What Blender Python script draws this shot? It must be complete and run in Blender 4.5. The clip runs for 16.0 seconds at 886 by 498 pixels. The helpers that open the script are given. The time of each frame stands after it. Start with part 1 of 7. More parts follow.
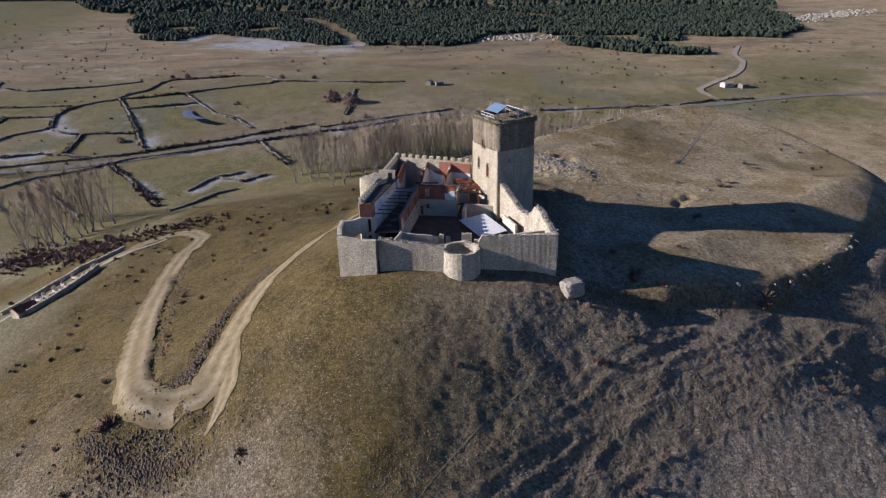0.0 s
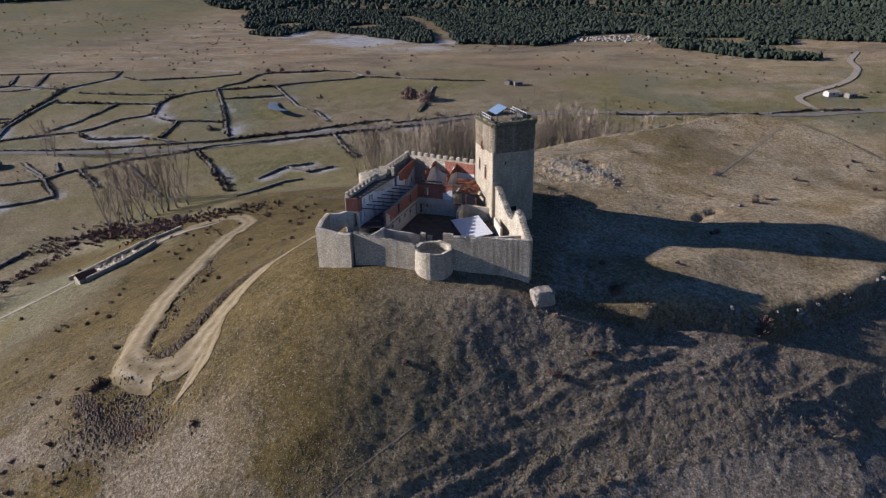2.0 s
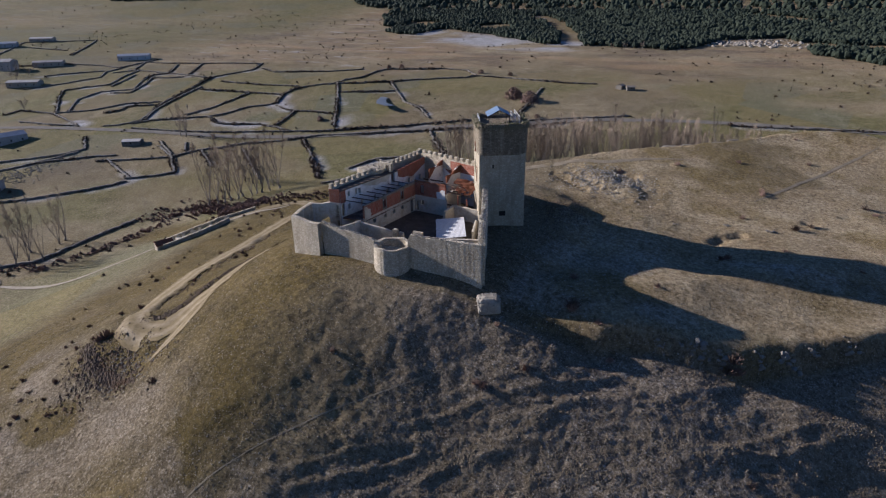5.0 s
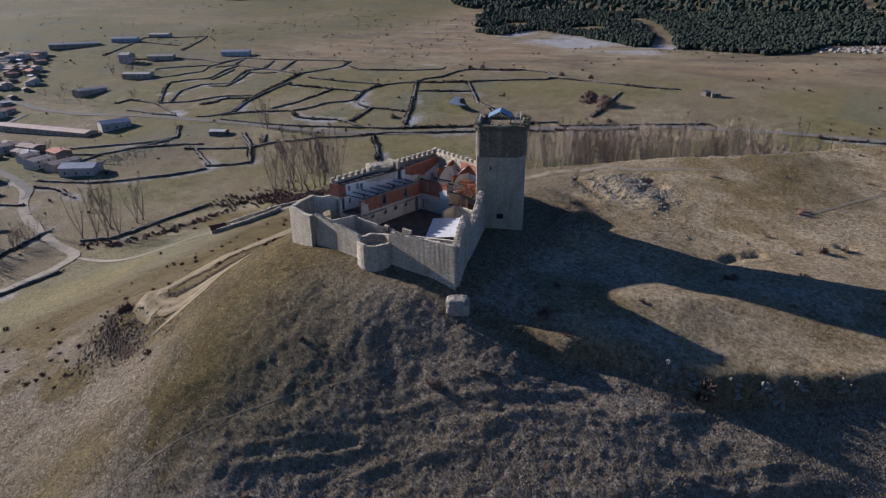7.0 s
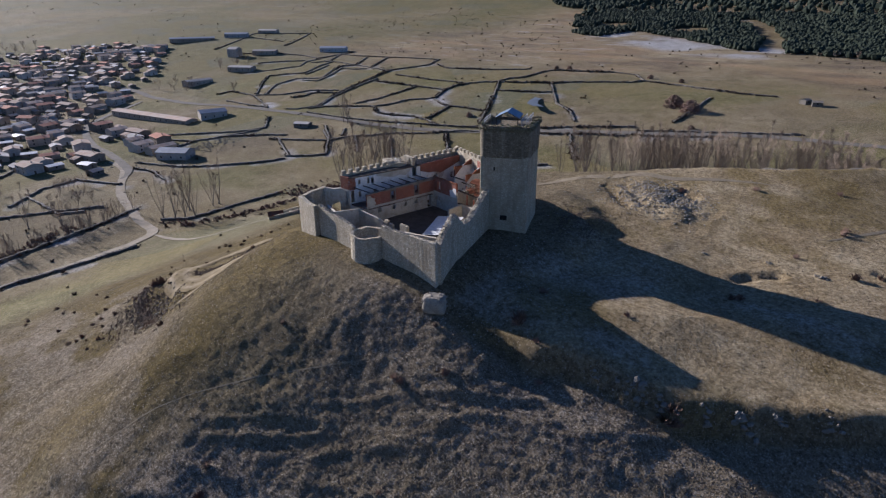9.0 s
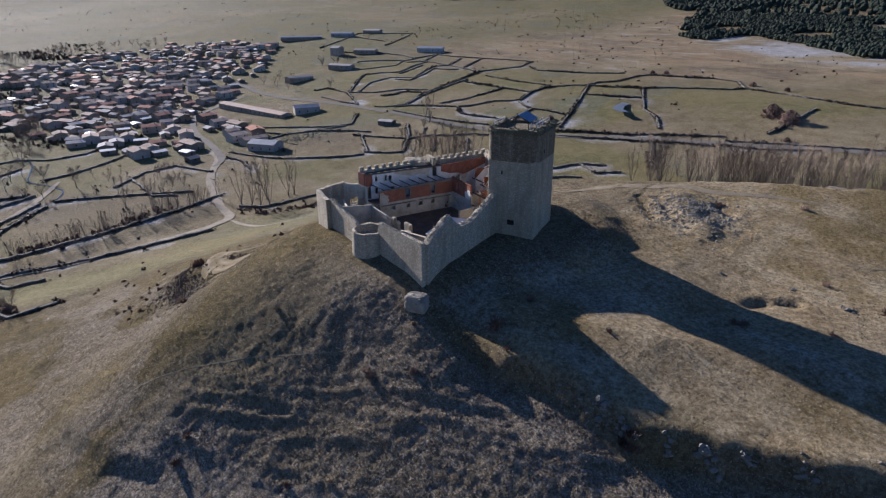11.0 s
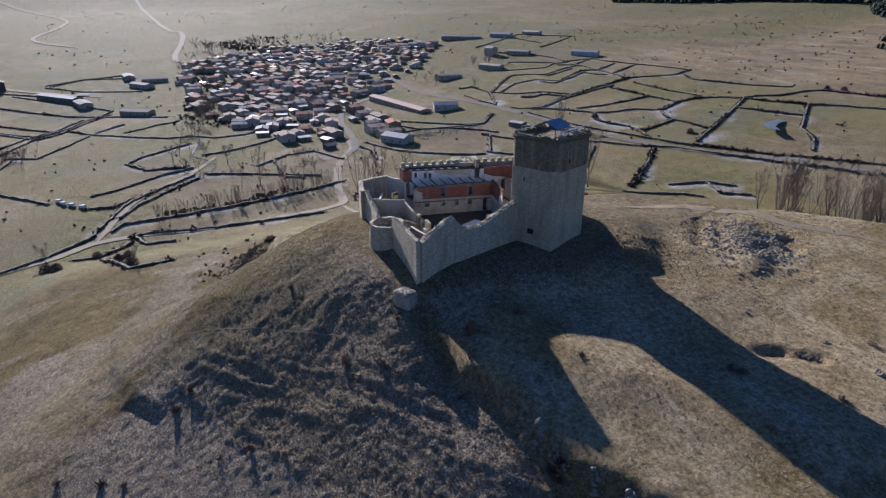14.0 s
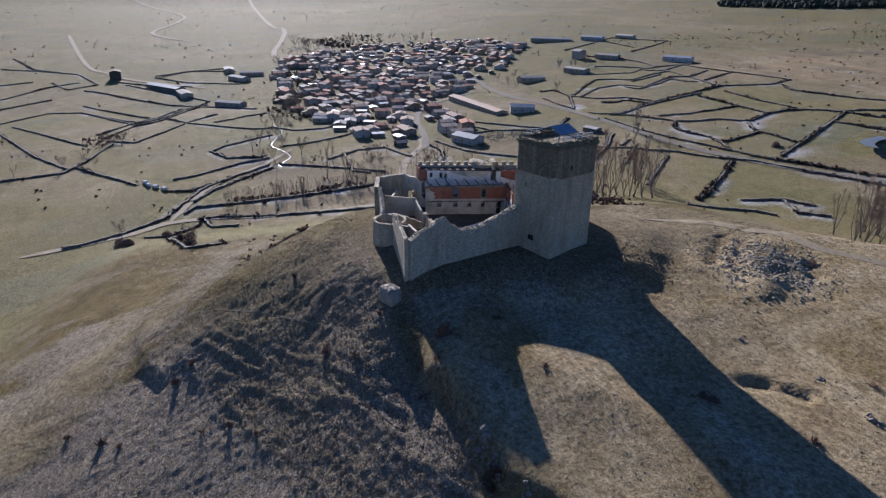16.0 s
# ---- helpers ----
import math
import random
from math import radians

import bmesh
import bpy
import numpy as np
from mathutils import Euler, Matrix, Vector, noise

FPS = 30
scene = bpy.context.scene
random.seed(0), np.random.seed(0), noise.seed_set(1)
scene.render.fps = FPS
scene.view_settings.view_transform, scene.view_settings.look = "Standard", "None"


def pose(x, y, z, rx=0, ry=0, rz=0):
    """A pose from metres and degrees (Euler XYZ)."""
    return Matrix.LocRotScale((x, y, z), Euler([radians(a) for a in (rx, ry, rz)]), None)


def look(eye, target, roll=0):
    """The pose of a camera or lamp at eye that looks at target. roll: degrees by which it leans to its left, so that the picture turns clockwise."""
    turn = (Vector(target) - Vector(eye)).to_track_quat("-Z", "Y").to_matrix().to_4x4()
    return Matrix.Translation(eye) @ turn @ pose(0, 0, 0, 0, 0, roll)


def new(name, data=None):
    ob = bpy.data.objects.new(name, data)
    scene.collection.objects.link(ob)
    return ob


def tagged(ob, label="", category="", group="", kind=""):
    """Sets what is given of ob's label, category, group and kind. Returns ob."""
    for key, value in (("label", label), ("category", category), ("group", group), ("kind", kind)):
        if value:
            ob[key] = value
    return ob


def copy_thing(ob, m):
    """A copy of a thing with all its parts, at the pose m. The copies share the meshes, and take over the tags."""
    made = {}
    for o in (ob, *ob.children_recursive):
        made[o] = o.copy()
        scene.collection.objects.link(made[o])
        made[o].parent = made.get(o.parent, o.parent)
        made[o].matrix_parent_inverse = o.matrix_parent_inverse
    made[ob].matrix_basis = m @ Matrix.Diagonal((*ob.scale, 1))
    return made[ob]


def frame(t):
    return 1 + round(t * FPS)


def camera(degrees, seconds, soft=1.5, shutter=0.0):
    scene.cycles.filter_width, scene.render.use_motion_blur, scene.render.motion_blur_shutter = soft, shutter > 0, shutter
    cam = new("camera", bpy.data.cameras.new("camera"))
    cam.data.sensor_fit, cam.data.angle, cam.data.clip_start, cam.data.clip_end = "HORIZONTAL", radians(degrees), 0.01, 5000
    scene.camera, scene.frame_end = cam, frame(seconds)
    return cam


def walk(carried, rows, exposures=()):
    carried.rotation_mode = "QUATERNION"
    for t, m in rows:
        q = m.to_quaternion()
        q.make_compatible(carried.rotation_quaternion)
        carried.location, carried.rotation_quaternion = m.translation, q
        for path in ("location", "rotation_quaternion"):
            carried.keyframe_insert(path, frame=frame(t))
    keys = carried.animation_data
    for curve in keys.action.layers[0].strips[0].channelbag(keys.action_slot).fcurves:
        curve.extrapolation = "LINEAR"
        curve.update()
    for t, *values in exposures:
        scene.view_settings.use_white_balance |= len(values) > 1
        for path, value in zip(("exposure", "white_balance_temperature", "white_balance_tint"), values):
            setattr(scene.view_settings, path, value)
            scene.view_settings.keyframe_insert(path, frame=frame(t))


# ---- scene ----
cam = camera(72.2, 16.0, soft=1.25)
PATH = [
    (0, (0.017, -0.087, 99.955), (-0.022, 1.748, 99.162), -1.28),
    (0.5, (5.73, 0.073, 99.874), (5.611, 1.905, 99.08), -1.18),
    (1, (11.413, 0.412, 99.808), (11.216, 2.237, 99.015), -1.18),
    (1.5, (17.04, 1.028, 99.758), (16.766, 2.844, 98.967), -1.08),
    (2, (22.586, 1.873, 99.699), (22.237, 3.676, 98.909), -1.08),
    (2.5, (27.985, 2.92, 99.628), (27.565, 4.709, 98.839), -1.08),
    (3, (33.246, 4.242, 99.55), (32.758, 6.014, 98.762), -0.98),
    (5.5, (58.338, 13.287, 99.127), (57.509, 14.931, 98.345), -0.88),
    (6, (62.931, 15.602, 99.053), (62.037, 17.213, 98.273), -0.88),
    (6.5, (67.331, 18.145, 98.912), (66.374, 19.718, 98.133), -0.78),
    (7, (71.593, 20.825, 98.764), (70.572, 22.358, 97.986), -0.68),
    (7.5, (75.735, 23.553, 98.61), (74.652, 25.045, 97.835), -0.78),
    (8, (79.76, 26.433, 98.503), (78.617, 27.88, 97.729), -0.78),
    (8.5, (83.624, 29.489, 98.424), (82.42, 30.886, 97.651), -0.68),
    (9, (87.228, 32.725, 98.378), (85.967, 34.069, 97.601), -0.48),
    (11.5, (103.251, 50.913, 98.165), (101.725, 51.954, 97.396), -0.38),
    (12, (105.913, 54.829, 98.158), (104.341, 55.798, 97.39), -0.28),
    (12.5, (108.286, 58.817, 98.15), (106.671, 59.712, 97.383), -0.08),
    (13, (110.474, 62.823, 98.191), (108.82, 63.645, 97.425), 0.12),
    (13.5, (112.436, 66.856, 98.217), (110.748, 67.607, 97.45), 0.22),
    (14, (114.178, 70.948, 98.22), (112.461, 71.627, 97.452), 0.42),
    (14.5, (115.748, 75.094, 98.233), (114.005, 75.703, 97.464), 0.62),
    (15, (117.172, 79.24, 98.251), (115.407, 79.781, 97.481), 0.92),
    (15.5, (118.415, 83.422, 98.314), (116.631, 83.898, 97.544), 1.02),
    (16, (119.537, 87.585, 98.388), (117.737, 87.997, 97.619), 1.12),
]
walk(cam, [(t, look(eye, target, roll)) for t, eye, target, roll in PATH], [(0.0, 0.97, 5280, 23), (5.0, 0.90, 5250, 22.7), (9.0, 0.95, 5220, 22.4), (16.0, 1.14, 5220, 21.8)])

# ---- light ----
SUN_AZ = Vector((1.0, 0.078, 0.0)).normalized()          # the way the light travels over the ground
SUN_UP = radians(19.4)
ray_dir = Vector((SUN_AZ.x * math.cos(SUN_UP), SUN_AZ.y * math.cos(SUN_UP), -math.sin(SUN_UP)))
sun_data = bpy.data.lights.new("sun", "SUN")
sun_data.energy, sun_data.angle, sun_data.color = 4.9, radians(0.6), (1.0, 0.875, 0.675)
sun = new("sun", sun_data)
sun.matrix_world = Matrix.Translation((0, 0, 300)) @ ray_dir.to_track_quat("-Z", "Y").to_matrix().to_4x4()

world = bpy.data.worlds.new("sky")
scene.world = world
world.use_nodes = True
wn = world.node_tree.nodes
sky = wn.new("ShaderNodeTexSky")
sky.sky_type, sky.sun_disc, sky.sun_elevation = "NISHITA", False, SUN_UP
sky.sun_rotation = math.atan2(-SUN_AZ.x, -SUN_AZ.y)
sky.altitude, sky.air_density, sky.dust_density, sky.ozone_density = 1300, 1.0, 0.1, 5.0
wn["Background"].inputs[1].default_value = 0.049
world.node_tree.links.new(sky.outputs[0], wn["Background"].inputs[0])


# ---- materials ----
def nodes_of(name, rough=0.9):
    m = bpy.data.materials.new(name)
    m.use_nodes = True
    nt = m.node_tree
    b = nt.nodes["Principled BSDF"]
    b.inputs["Roughness"].default_value = rough
    b.inputs["Specular IOR Level"].default_value = 0.25
    return m, nt, b


def tex(nt, scale, detail=6.0, rough=0.6, stretch=None, kind="noise"):
    co = nt.nodes.new("ShaderNodeTexCoord")
    mp = nt.nodes.new("ShaderNodeMapping")
    if stretch:
        mp.inputs["Scale"].default_value = stretch
    nt.links.new(co.outputs["Object"], mp.inputs["Vector"])
    if kind == "noise":
        n = nt.nodes.new("ShaderNodeTexNoise")
        n.inputs["Detail"].default_value, n.inputs["Roughness"].default_value = detail, rough
    else:
        n = nt.nodes.new("ShaderNodeTexVoronoi")
    n.inputs["Scale"].default_value = scale
    nt.links.new(mp.outputs[0], n.inputs["Vector"])
    return n.outputs[0]


def ramp(nt, fac, stops):
    r = nt.nodes.new("ShaderNodeValToRGB")
    while len(r.color_ramp.elements) < len(stops):
        r.color_ramp.elements.new(0.5)
    for e, (p, c) in zip(r.color_ramp.elements, stops):
        e.position, e.color = p, (*c, 1)
    nt.links.new(fac, r.inputs[0])
    return r.outputs[0]


def mix(nt, fac, a, b, mode="MIX"):
    x = nt.nodes.new("ShaderNodeMix")
    x.data_type, x.blend_type = "RGBA", mode
    for sock, v in ((x.inputs["Factor"], fac), (x.inputs["A"], a), (x.inputs["B"], b)):
        if isinstance(v, bpy.types.NodeSocket):
            nt.links.new(v, sock)
        elif isinstance(v, tuple):
            sock.default_value = (*v, 1)
        else:
            sock.default_value = v
    return x.outputs["Result"]


def sharpen(nt, v, lo, hi):
    r = nt.nodes.new("ShaderNodeMapRange")
    r.inputs["From Min"].default_value, r.inputs["From Max"].default_value = lo, hi
    nt.links.new(v, r.inputs["Value"])
    return r.outputs[0]


def bump(nt, b, height, strength, dist):
    n = nt.nodes.new("ShaderNodeBump")
    n.inputs["Strength"].default_value, n.inputs["Distance"].default_value = strength, dist
    nt.links.new(height, n.inputs["Height"])
    nt.links.new(n.outputs[0], b.inputs["Normal"])


def varied(name, dark, light, scale=1.5, fine=9.0, rough=0.9, bump_m=0.05, stain=None, stretch=None, stain_at=(0.52, 0.66)):
    """Two scales of tone between dark and light, a stain colour in patches, and relief."""
    m, nt, b = nodes_of(name, rough)
    big, small = tex(nt, scale, 5, 0.6, stretch), tex(nt, fine, 6, 0.7, stretch)
    col = ramp(nt, big, [(0.3, dark), (0.7, light)])
    col = mix(nt, sharpen(nt, small, 0.25, 0.75), mix(nt, 1.0, col, (0.62, 0.62, 0.62), "MULTIPLY"), col)
    if stain:
        col = mix(nt, sharpen(nt, tex(nt, scale * 0.6, 8, 0.65), *stain_at), col, stain)
    nt.links.new(col, b.inputs["Base Color"])
    bump(nt, b, small, 0.7, bump_m)
    return m


def by_object(m, amount=0.35):
    """Shifts the tone of a material a little from one object to the next."""
    nt = m.node_tree
    b = nt.nodes["Principled BSDF"]
    src = b.inputs["Base Color"].links[0].from_socket
    info = nt.nodes.new("ShaderNodeObjectInfo")
    h = nt.nodes.new("ShaderNodeHueSaturation")
    v = nt.nodes.new("ShaderNodeMapRange")
    v.inputs["To Min"].default_value, v.inputs["To Max"].default_value = 1 - amount, 1 + amount
    nt.links.new(info.outputs["Random"], v.inputs["Value"])
    nt.links.new(v.outputs[0], h.inputs["Value"])
    nt.links.new(src, h.inputs["Color"])
    nt.links.new(h.outputs[0], b.inputs["Base Color"])
    return m


def ground_material():
    """Dry winter pasture; the mesh's cover attribute tells rough turf (r), stony soil (g), hoar frost (b) and green meadow (alpha)."""
    m, nt, b = nodes_of("winter_pasture", 0.95)
    at = nt.nodes.new("ShaderNodeVertexColor")
    at.layer_name = "cover"
    sep = nt.nodes.new("ShaderNodeSeparateColor")
    nt.links.new(at.outputs[0], sep.inputs[0])
    big, mid, fine, speck = tex(nt, 0.02, 6), tex(nt, 0.11, 8, 0.65), tex(nt, 0.9, 8, 0.75), tex(nt, 3.2, 4, 0.7)
    straw = ramp(nt, mid, [(0.3, (0.19, 0.15, 0.085)), (0.5, (0.28, 0.228, 0.138)), (0.72, (0.375, 0.318, 0.205))])
    straw = mix(nt, sharpen(nt, big, 0.42, 0.62), straw, (0.235, 0.188, 0.105))
    green = ramp(nt, mid, [(0.3, (0.08, 0.062, 0.025)), (0.5, (0.126, 0.095, 0.032)), (0.75, (0.185, 0.138, 0.054))])
    stony = ramp(nt, speck, [(0.34, (0.135, 0.11, 0.078)), (0.5, (0.245, 0.205, 0.152)), (0.66, (0.42, 0.37, 0.30))])
    frost = ramp(nt, mid, [(0.3, (0.31, 0.30, 0.28)), (0.7, (0.51, 0.505, 0.495))])

    def edge(channel, lo=0.35, hi=0.65):
        add = nt.nodes.new("ShaderNodeMath")
        add.operation = "MULTIPLY_ADD"
        add.inputs[1].default_value, add.inputs[2].default_value = 0.55, -0.275
        nt.links.new(fine, add.inputs[0])
        s = nt.nodes.new("ShaderNodeMath")
        nt.links.new(sep.outputs[channel], s.inputs[0])
        nt.links.new(add.outputs[0], s.inputs[1])
        return sharpen(nt, s.outputs[0], lo, hi)

    heath = tex(nt, 0.0065, 7, 0.62)
    straw = mix(nt, sharpen(nt, heath, 0.5, 0.64), straw, mix(nt, 0.65, straw, (0.12, 0.095, 0.062)))
    straw = mix(nt, sharpen(nt, heath, 0.46, 0.36), straw, mix(nt, 0.55, straw, (0.40, 0.345, 0.22)))
    lea = ramp(nt, mid, [(0.3, (0.12, 0.114, 0.044)), (0.5, (0.185, 0.168, 0.072)), (0.75, (0.27, 0.235, 0.118))])
    plot = nt.nodes.new("ShaderNodeSeparateColor")
    cell = tex(nt, 0.021, kind="voronoi").node
    nt.links.new(cell.outputs["Color"], plot.inputs[0])
    lea = mix(nt, sharpen(nt, plot.outputs[0], 0.25, 0.75), lea, mix(nt, 0.5, lea, (0.235, 0.19, 0.085)))
    lea = mix(nt, sharpen(nt, plot.outputs[1], 0.6, 0.9), lea, mix(nt, 0.45, lea, (0.17, 0.175, 0.125)))
    # red of this layer: dry grass, and haze painted over the far west
    dry = nt.nodes.new("ShaderNodeVertexColor")
    dry.layer_name = "dry"
    pale = ramp(nt, mid, [(0.28, (0.27, 0.20, 0.105)), (0.5, (0.385, 0.305, 0.178)), (0.72, (0.49, 0.41, 0.265))])
    pale = mix(nt, sharpen(nt, tex(nt, 0.045, 7, 0.65), 0.52, 0.62), pale, (0.25, 0.19, 0.085))
    parts = nt.nodes.new("ShaderNodeSeparateColor")
    nt.links.new(dry.outputs[0], parts.inputs[0])
    straw = mix(nt, parts.outputs[0], straw, pale)
    moor = nt.nodes.new("ShaderNodeMath")
    moor.operation = "MULTIPLY"
    nt.links.new(sharpen(nt, tex(nt, 0.022, 9, 0.72, (0.6, 1.3, 1)), 0.50, 0.58), moor.inputs[0])
    nt.links.new(parts.outputs[1], moor.inputs[1])
    straw = mix(nt, moor.outputs[0], straw, mix(nt, 0.62, straw, (0.135, 0.10, 0.075)))
    russet = nt.nodes.new("ShaderNodeMath")
    russet.operation = "MULTIPLY"
    nt.links.new(sharpen(nt, tex(nt, 0.012, 8, 0.7, (0.5, 1.6, 1)), 0.5, 0.62), russet.inputs[0])
    nt.links.new(parts.outputs[1], russet.inputs[1])
    straw = mix(nt, russet.outputs[0], straw, mix(nt, 0.55, straw, (0.40, 0.275, 0.15)))
    rimed = nt.nodes.new("ShaderNodeMath")
    rimed.operation = "MULTIPLY"
    nt.links.new(sharpen(nt, tex(nt, 0.03, 10, 0.75, (0.5, 1.5, 1)), 0.57, 0.66), rimed.inputs[0])
    nt.links.new(parts.outputs[2], rimed.inputs[1])
    straw = mix(nt, rimed.outputs[0], straw, (0.46, 0.45, 0.43))
    col = mix(nt, at.outputs["Alpha"], straw, lea)
    col = mix(nt, edge(0, 0.2, 0.8), col, green)
    col = mix(nt, edge(1, 0.25, 0.85), col, stony)
    col = mix(nt, edge(2, 0.3, 0.95), col, frost)
    col = mix(nt, sharpen(nt, fine, 0.36, 0.6), mix(nt, 1.0, col, (0.46, 0.44, 0.41), "MULTIPLY"), col)
    grit = tex(nt, 1.7, 3, 0.6)
    col = mix(nt, sharpen(nt, grit, 0.40, 0.56), mix(nt, 1.0, col, (0.76, 0.75, 0.73), "MULTIPLY"), mix(nt, 1.0, col, (1.10, 1.095, 1.08), "MULTIPLY"))
    col = mix(nt, sharpen(nt, speck, 0.585, 0.67), col, mix(nt, 0.7, col, (0.42, 0.375, 0.31)))
    col = mix(nt, sharpen(nt, speck, 0.41, 0.33), col, mix(nt, 0.62, col, (0.045, 0.04, 0.025)))
    nt.links.new(col, b.inputs["Base Color"])
    relief = nt.nodes.new("ShaderNodeMath")
    relief.operation = "MULTIPLY_ADD"
    relief.inputs[1].default_value = 0.45
    nt.links.new(speck, relief.inputs[0])
    nt.links.new(fine, relief.inputs[2])
    bump(nt, b, relief.outputs[0], 1.0, 0.5)
    return m


M = {}
M["ground"] = ground_material()
M["tuft"] = varied("brown_grass_tuft", (0.135, 0.105, 0.065), (0.265, 0.21, 0.135), 0.3, 2.2, 0.97, 0.05)
M["track"] = varied("pale_dirt_track", (0.24, 0.192, 0.118), (0.355, 0.293, 0.192), 0.25, 1.6, 0.95, 0.06, (0.22, 0.175, 0.105))


def rutted(m):
    """Lets the dirt of a track show in its ruts and grass take its edges and middle (the strip's wear attribute)."""
    nt = m.node_tree
    bs = nt.nodes["Principled BSDF"]
    src = bs.inputs["Base Color"].links[0].from_socket
    at = nt.nodes.new("ShaderNodeVertexColor")
    at.layer_name = "wear"
    add = nt.nodes.new("ShaderNodeMath")
    nt.links.new(at.outputs[0], add.inputs[0])
    nt.links.new(tex(nt, 0.8, 7, 0.7), add.inputs[1])
    turf = ramp(nt, tex(nt, 0.5, 6, 0.7), [(0.3, (0.115, 0.088, 0.042)), (0.7, (0.21, 0.165, 0.09))])
    nt.links.new(mix(nt, sharpen(nt, add.outputs[0], 1.0, 1.42), turf, src), bs.inputs["Base Color"])


rutted(M["track"])
M["goatpath"] = varied("trodden_pale_earth", (0.20, 0.16, 0.10), (0.31, 0.255, 0.165), 0.5, 2.5, 0.95, 0.04)
M["lane"] = varied("pale_gravel_lane", (0.28, 0.24, 0.175), (0.40, 0.35, 0.265), 0.25, 1.6, 0.95, 0.04, (0.24, 0.20, 0.135))
M["road"] = varied("worn_grey_road", (0.15, 0.135, 0.11), (0.225, 0.205, 0.17), 0.2, 2.0, 0.9, 0.02)


def masonry(name, tones, joint, course, scale, relief, stain, amount, streak=None):
    """Rubble or ashlar: irregular stones in rough courses, recessed joints, weather stains."""
    m, nt, b = nodes_of(name, 0.93)
    co = nt.nodes.new("ShaderNodeTexCoord")
    mp = nt.nodes.new("ShaderNodeMapping")
    mp.inputs["Scale"].default_value = (1, 1, course)
    nt.links.new(co.outputs["Object"], mp.inputs["Vector"])
    cells = nt.nodes.new("ShaderNodeTexVoronoi")
    edges = nt.nodes.new("ShaderNodeTexVoronoi")
    edges.feature = "DISTANCE_TO_EDGE"
    for v in (cells, edges):
        v.inputs["Scale"].default_value = scale
        nt.links.new(mp.outputs[0], v.inputs["Vector"])
    sep = nt.nodes.new("ShaderNodeSeparateColor")
    nt.links.new(cells.outputs["Color"], sep.inputs[0])
    col = ramp(nt, sep.outputs[0], [(0.05, tones[0]), (0.5, tones[1]), (0.95, tones[2])])
    gap = sharpen(nt, edges.outputs["Distance"], 0.02, 0.12)
    col = mix(nt, gap, joint, col)
    big = tex(nt, 0.33, 7, 0.65, (1, 1, 0.5))
    col = mix(nt, sharpen(nt, big, 0.48, 0.68), col, mix(nt, amount, col, stain))
    if streak:
        run = tex(nt, 0.7, 6, 0.6, (1, 1, 0.10))
        col = mix(nt, sharpen(nt, run, 0.5, 0.72), col, mix(nt, 0.6, col, streak))
    grain = tex(nt, 6.0, 5, 0.7)
    col = mix(nt, sharpen(nt, grain, 0.3, 0.7), mix(nt, 1.0, col, (0.72, 0.72, 0.72), "MULTIPLY"), col)
    nt.links.new(col, b.inputs["Base Color"])
    h = nt.nodes.new("ShaderNodeMath")
    nt.links.new(gap, h.inputs[0])
    nt.links.new(sep.outputs[1], h.inputs[1])
    bump(nt, b, h.outputs[0], 0.9, relief)
    return m


M["stone"] = masonry("limestone_rubble_wall", ((0.52, 0.45, 0.325), (0.68, 0.595, 0.435), (0.80, 0.715, 0.545)), (0.46, 0.39, 0.27), 1.4, 2.7, 0.16, (0.32, 0.255, 0.165), 0.6, (0.38, 0.315, 0.215))
M["tower"] = masonry("grey_limestone_ashlar", ((0.44, 0.378, 0.26), (0.53, 0.46, 0.325), (0.61, 0.535, 0.39)), (0.42, 0.355, 0.24), 1.8, 2.1, 0.08, (0.31, 0.25, 0.16), 0.62, (0.25, 0.20, 0.13))
M["band"] = masonry("weathered_dark_masonry", ((0.19, 0.155, 0.098), (0.26, 0.21, 0.138), (0.34, 0.282, 0.19)), (0.16, 0.128, 0.08), 1.7, 2.0, 0.10, (0.10, 0.08, 0.05), 0.75, (0.46, 0.405, 0.29))
M["moss"] = varied("mossy_broken_stone", (0.13, 0.12, 0.06), (0.30, 0.27, 0.17), 1.2, 5.0, 0.97, 0.15, (0.16, 0.15, 0.05))
M["dry"] = varied("dry_stone", (0.14, 0.125, 0.10), (0.27, 0.245, 0.20), 0.7, 2.5, 0.95, 0.12, (0.06, 0.055, 0.035))
M["rock"] = varied("limestone_outcrop", (0.17, 0.15, 0.115), (0.33, 0.295, 0.24), 0.5, 2.4, 0.93, 0.2, (0.14, 0.12, 0.085))
M["rubble"] = varied("pale_quarried_rubble", (0.25, 0.22, 0.17), (0.43, 0.385, 0.31), 0.9, 3.0, 0.93, 0.12, (0.22, 0.19, 0.14))
M["plaster"] = varied("stained_white_plaster", (0.69, 0.66, 0.60), (0.84, 0.815, 0.76), 0.5, 3.0, 0.9, 0.02, (0.36, 0.295, 0.215), None, (0.56, 0.66))
M["lime"] = varied("cream_lime_render", (0.50, 0.445, 0.34), (0.66, 0.60, 0.475), 0.6, 3.0, 0.92, 0.03, (0.33, 0.27, 0.185))
M["roofsheet"] = varied("white_fibre_cement_sheet", (0.58, 0.58, 0.57), (0.70, 0.70, 0.69), 0.3, 2.0, 0.75, 0.01)
M["tile"] = varied("broken_red_roof_tiles", (0.14, 0.055, 0.03), (0.30, 0.125, 0.07), 1.4, 6.0, 0.9, 0.12, (0.10, 0.07, 0.05))
M["wood"] = varied("old_grey_timber", (0.075, 0.055, 0.04), (0.15, 0.115, 0.085), 2.0, 9.0, 0.9, 0.02)
M["dirt"] = varied("dark_trodden_earth", (0.07, 0.055, 0.04), (0.13, 0.105, 0.08), 0.5, 2.5, 0.97, 0.08)
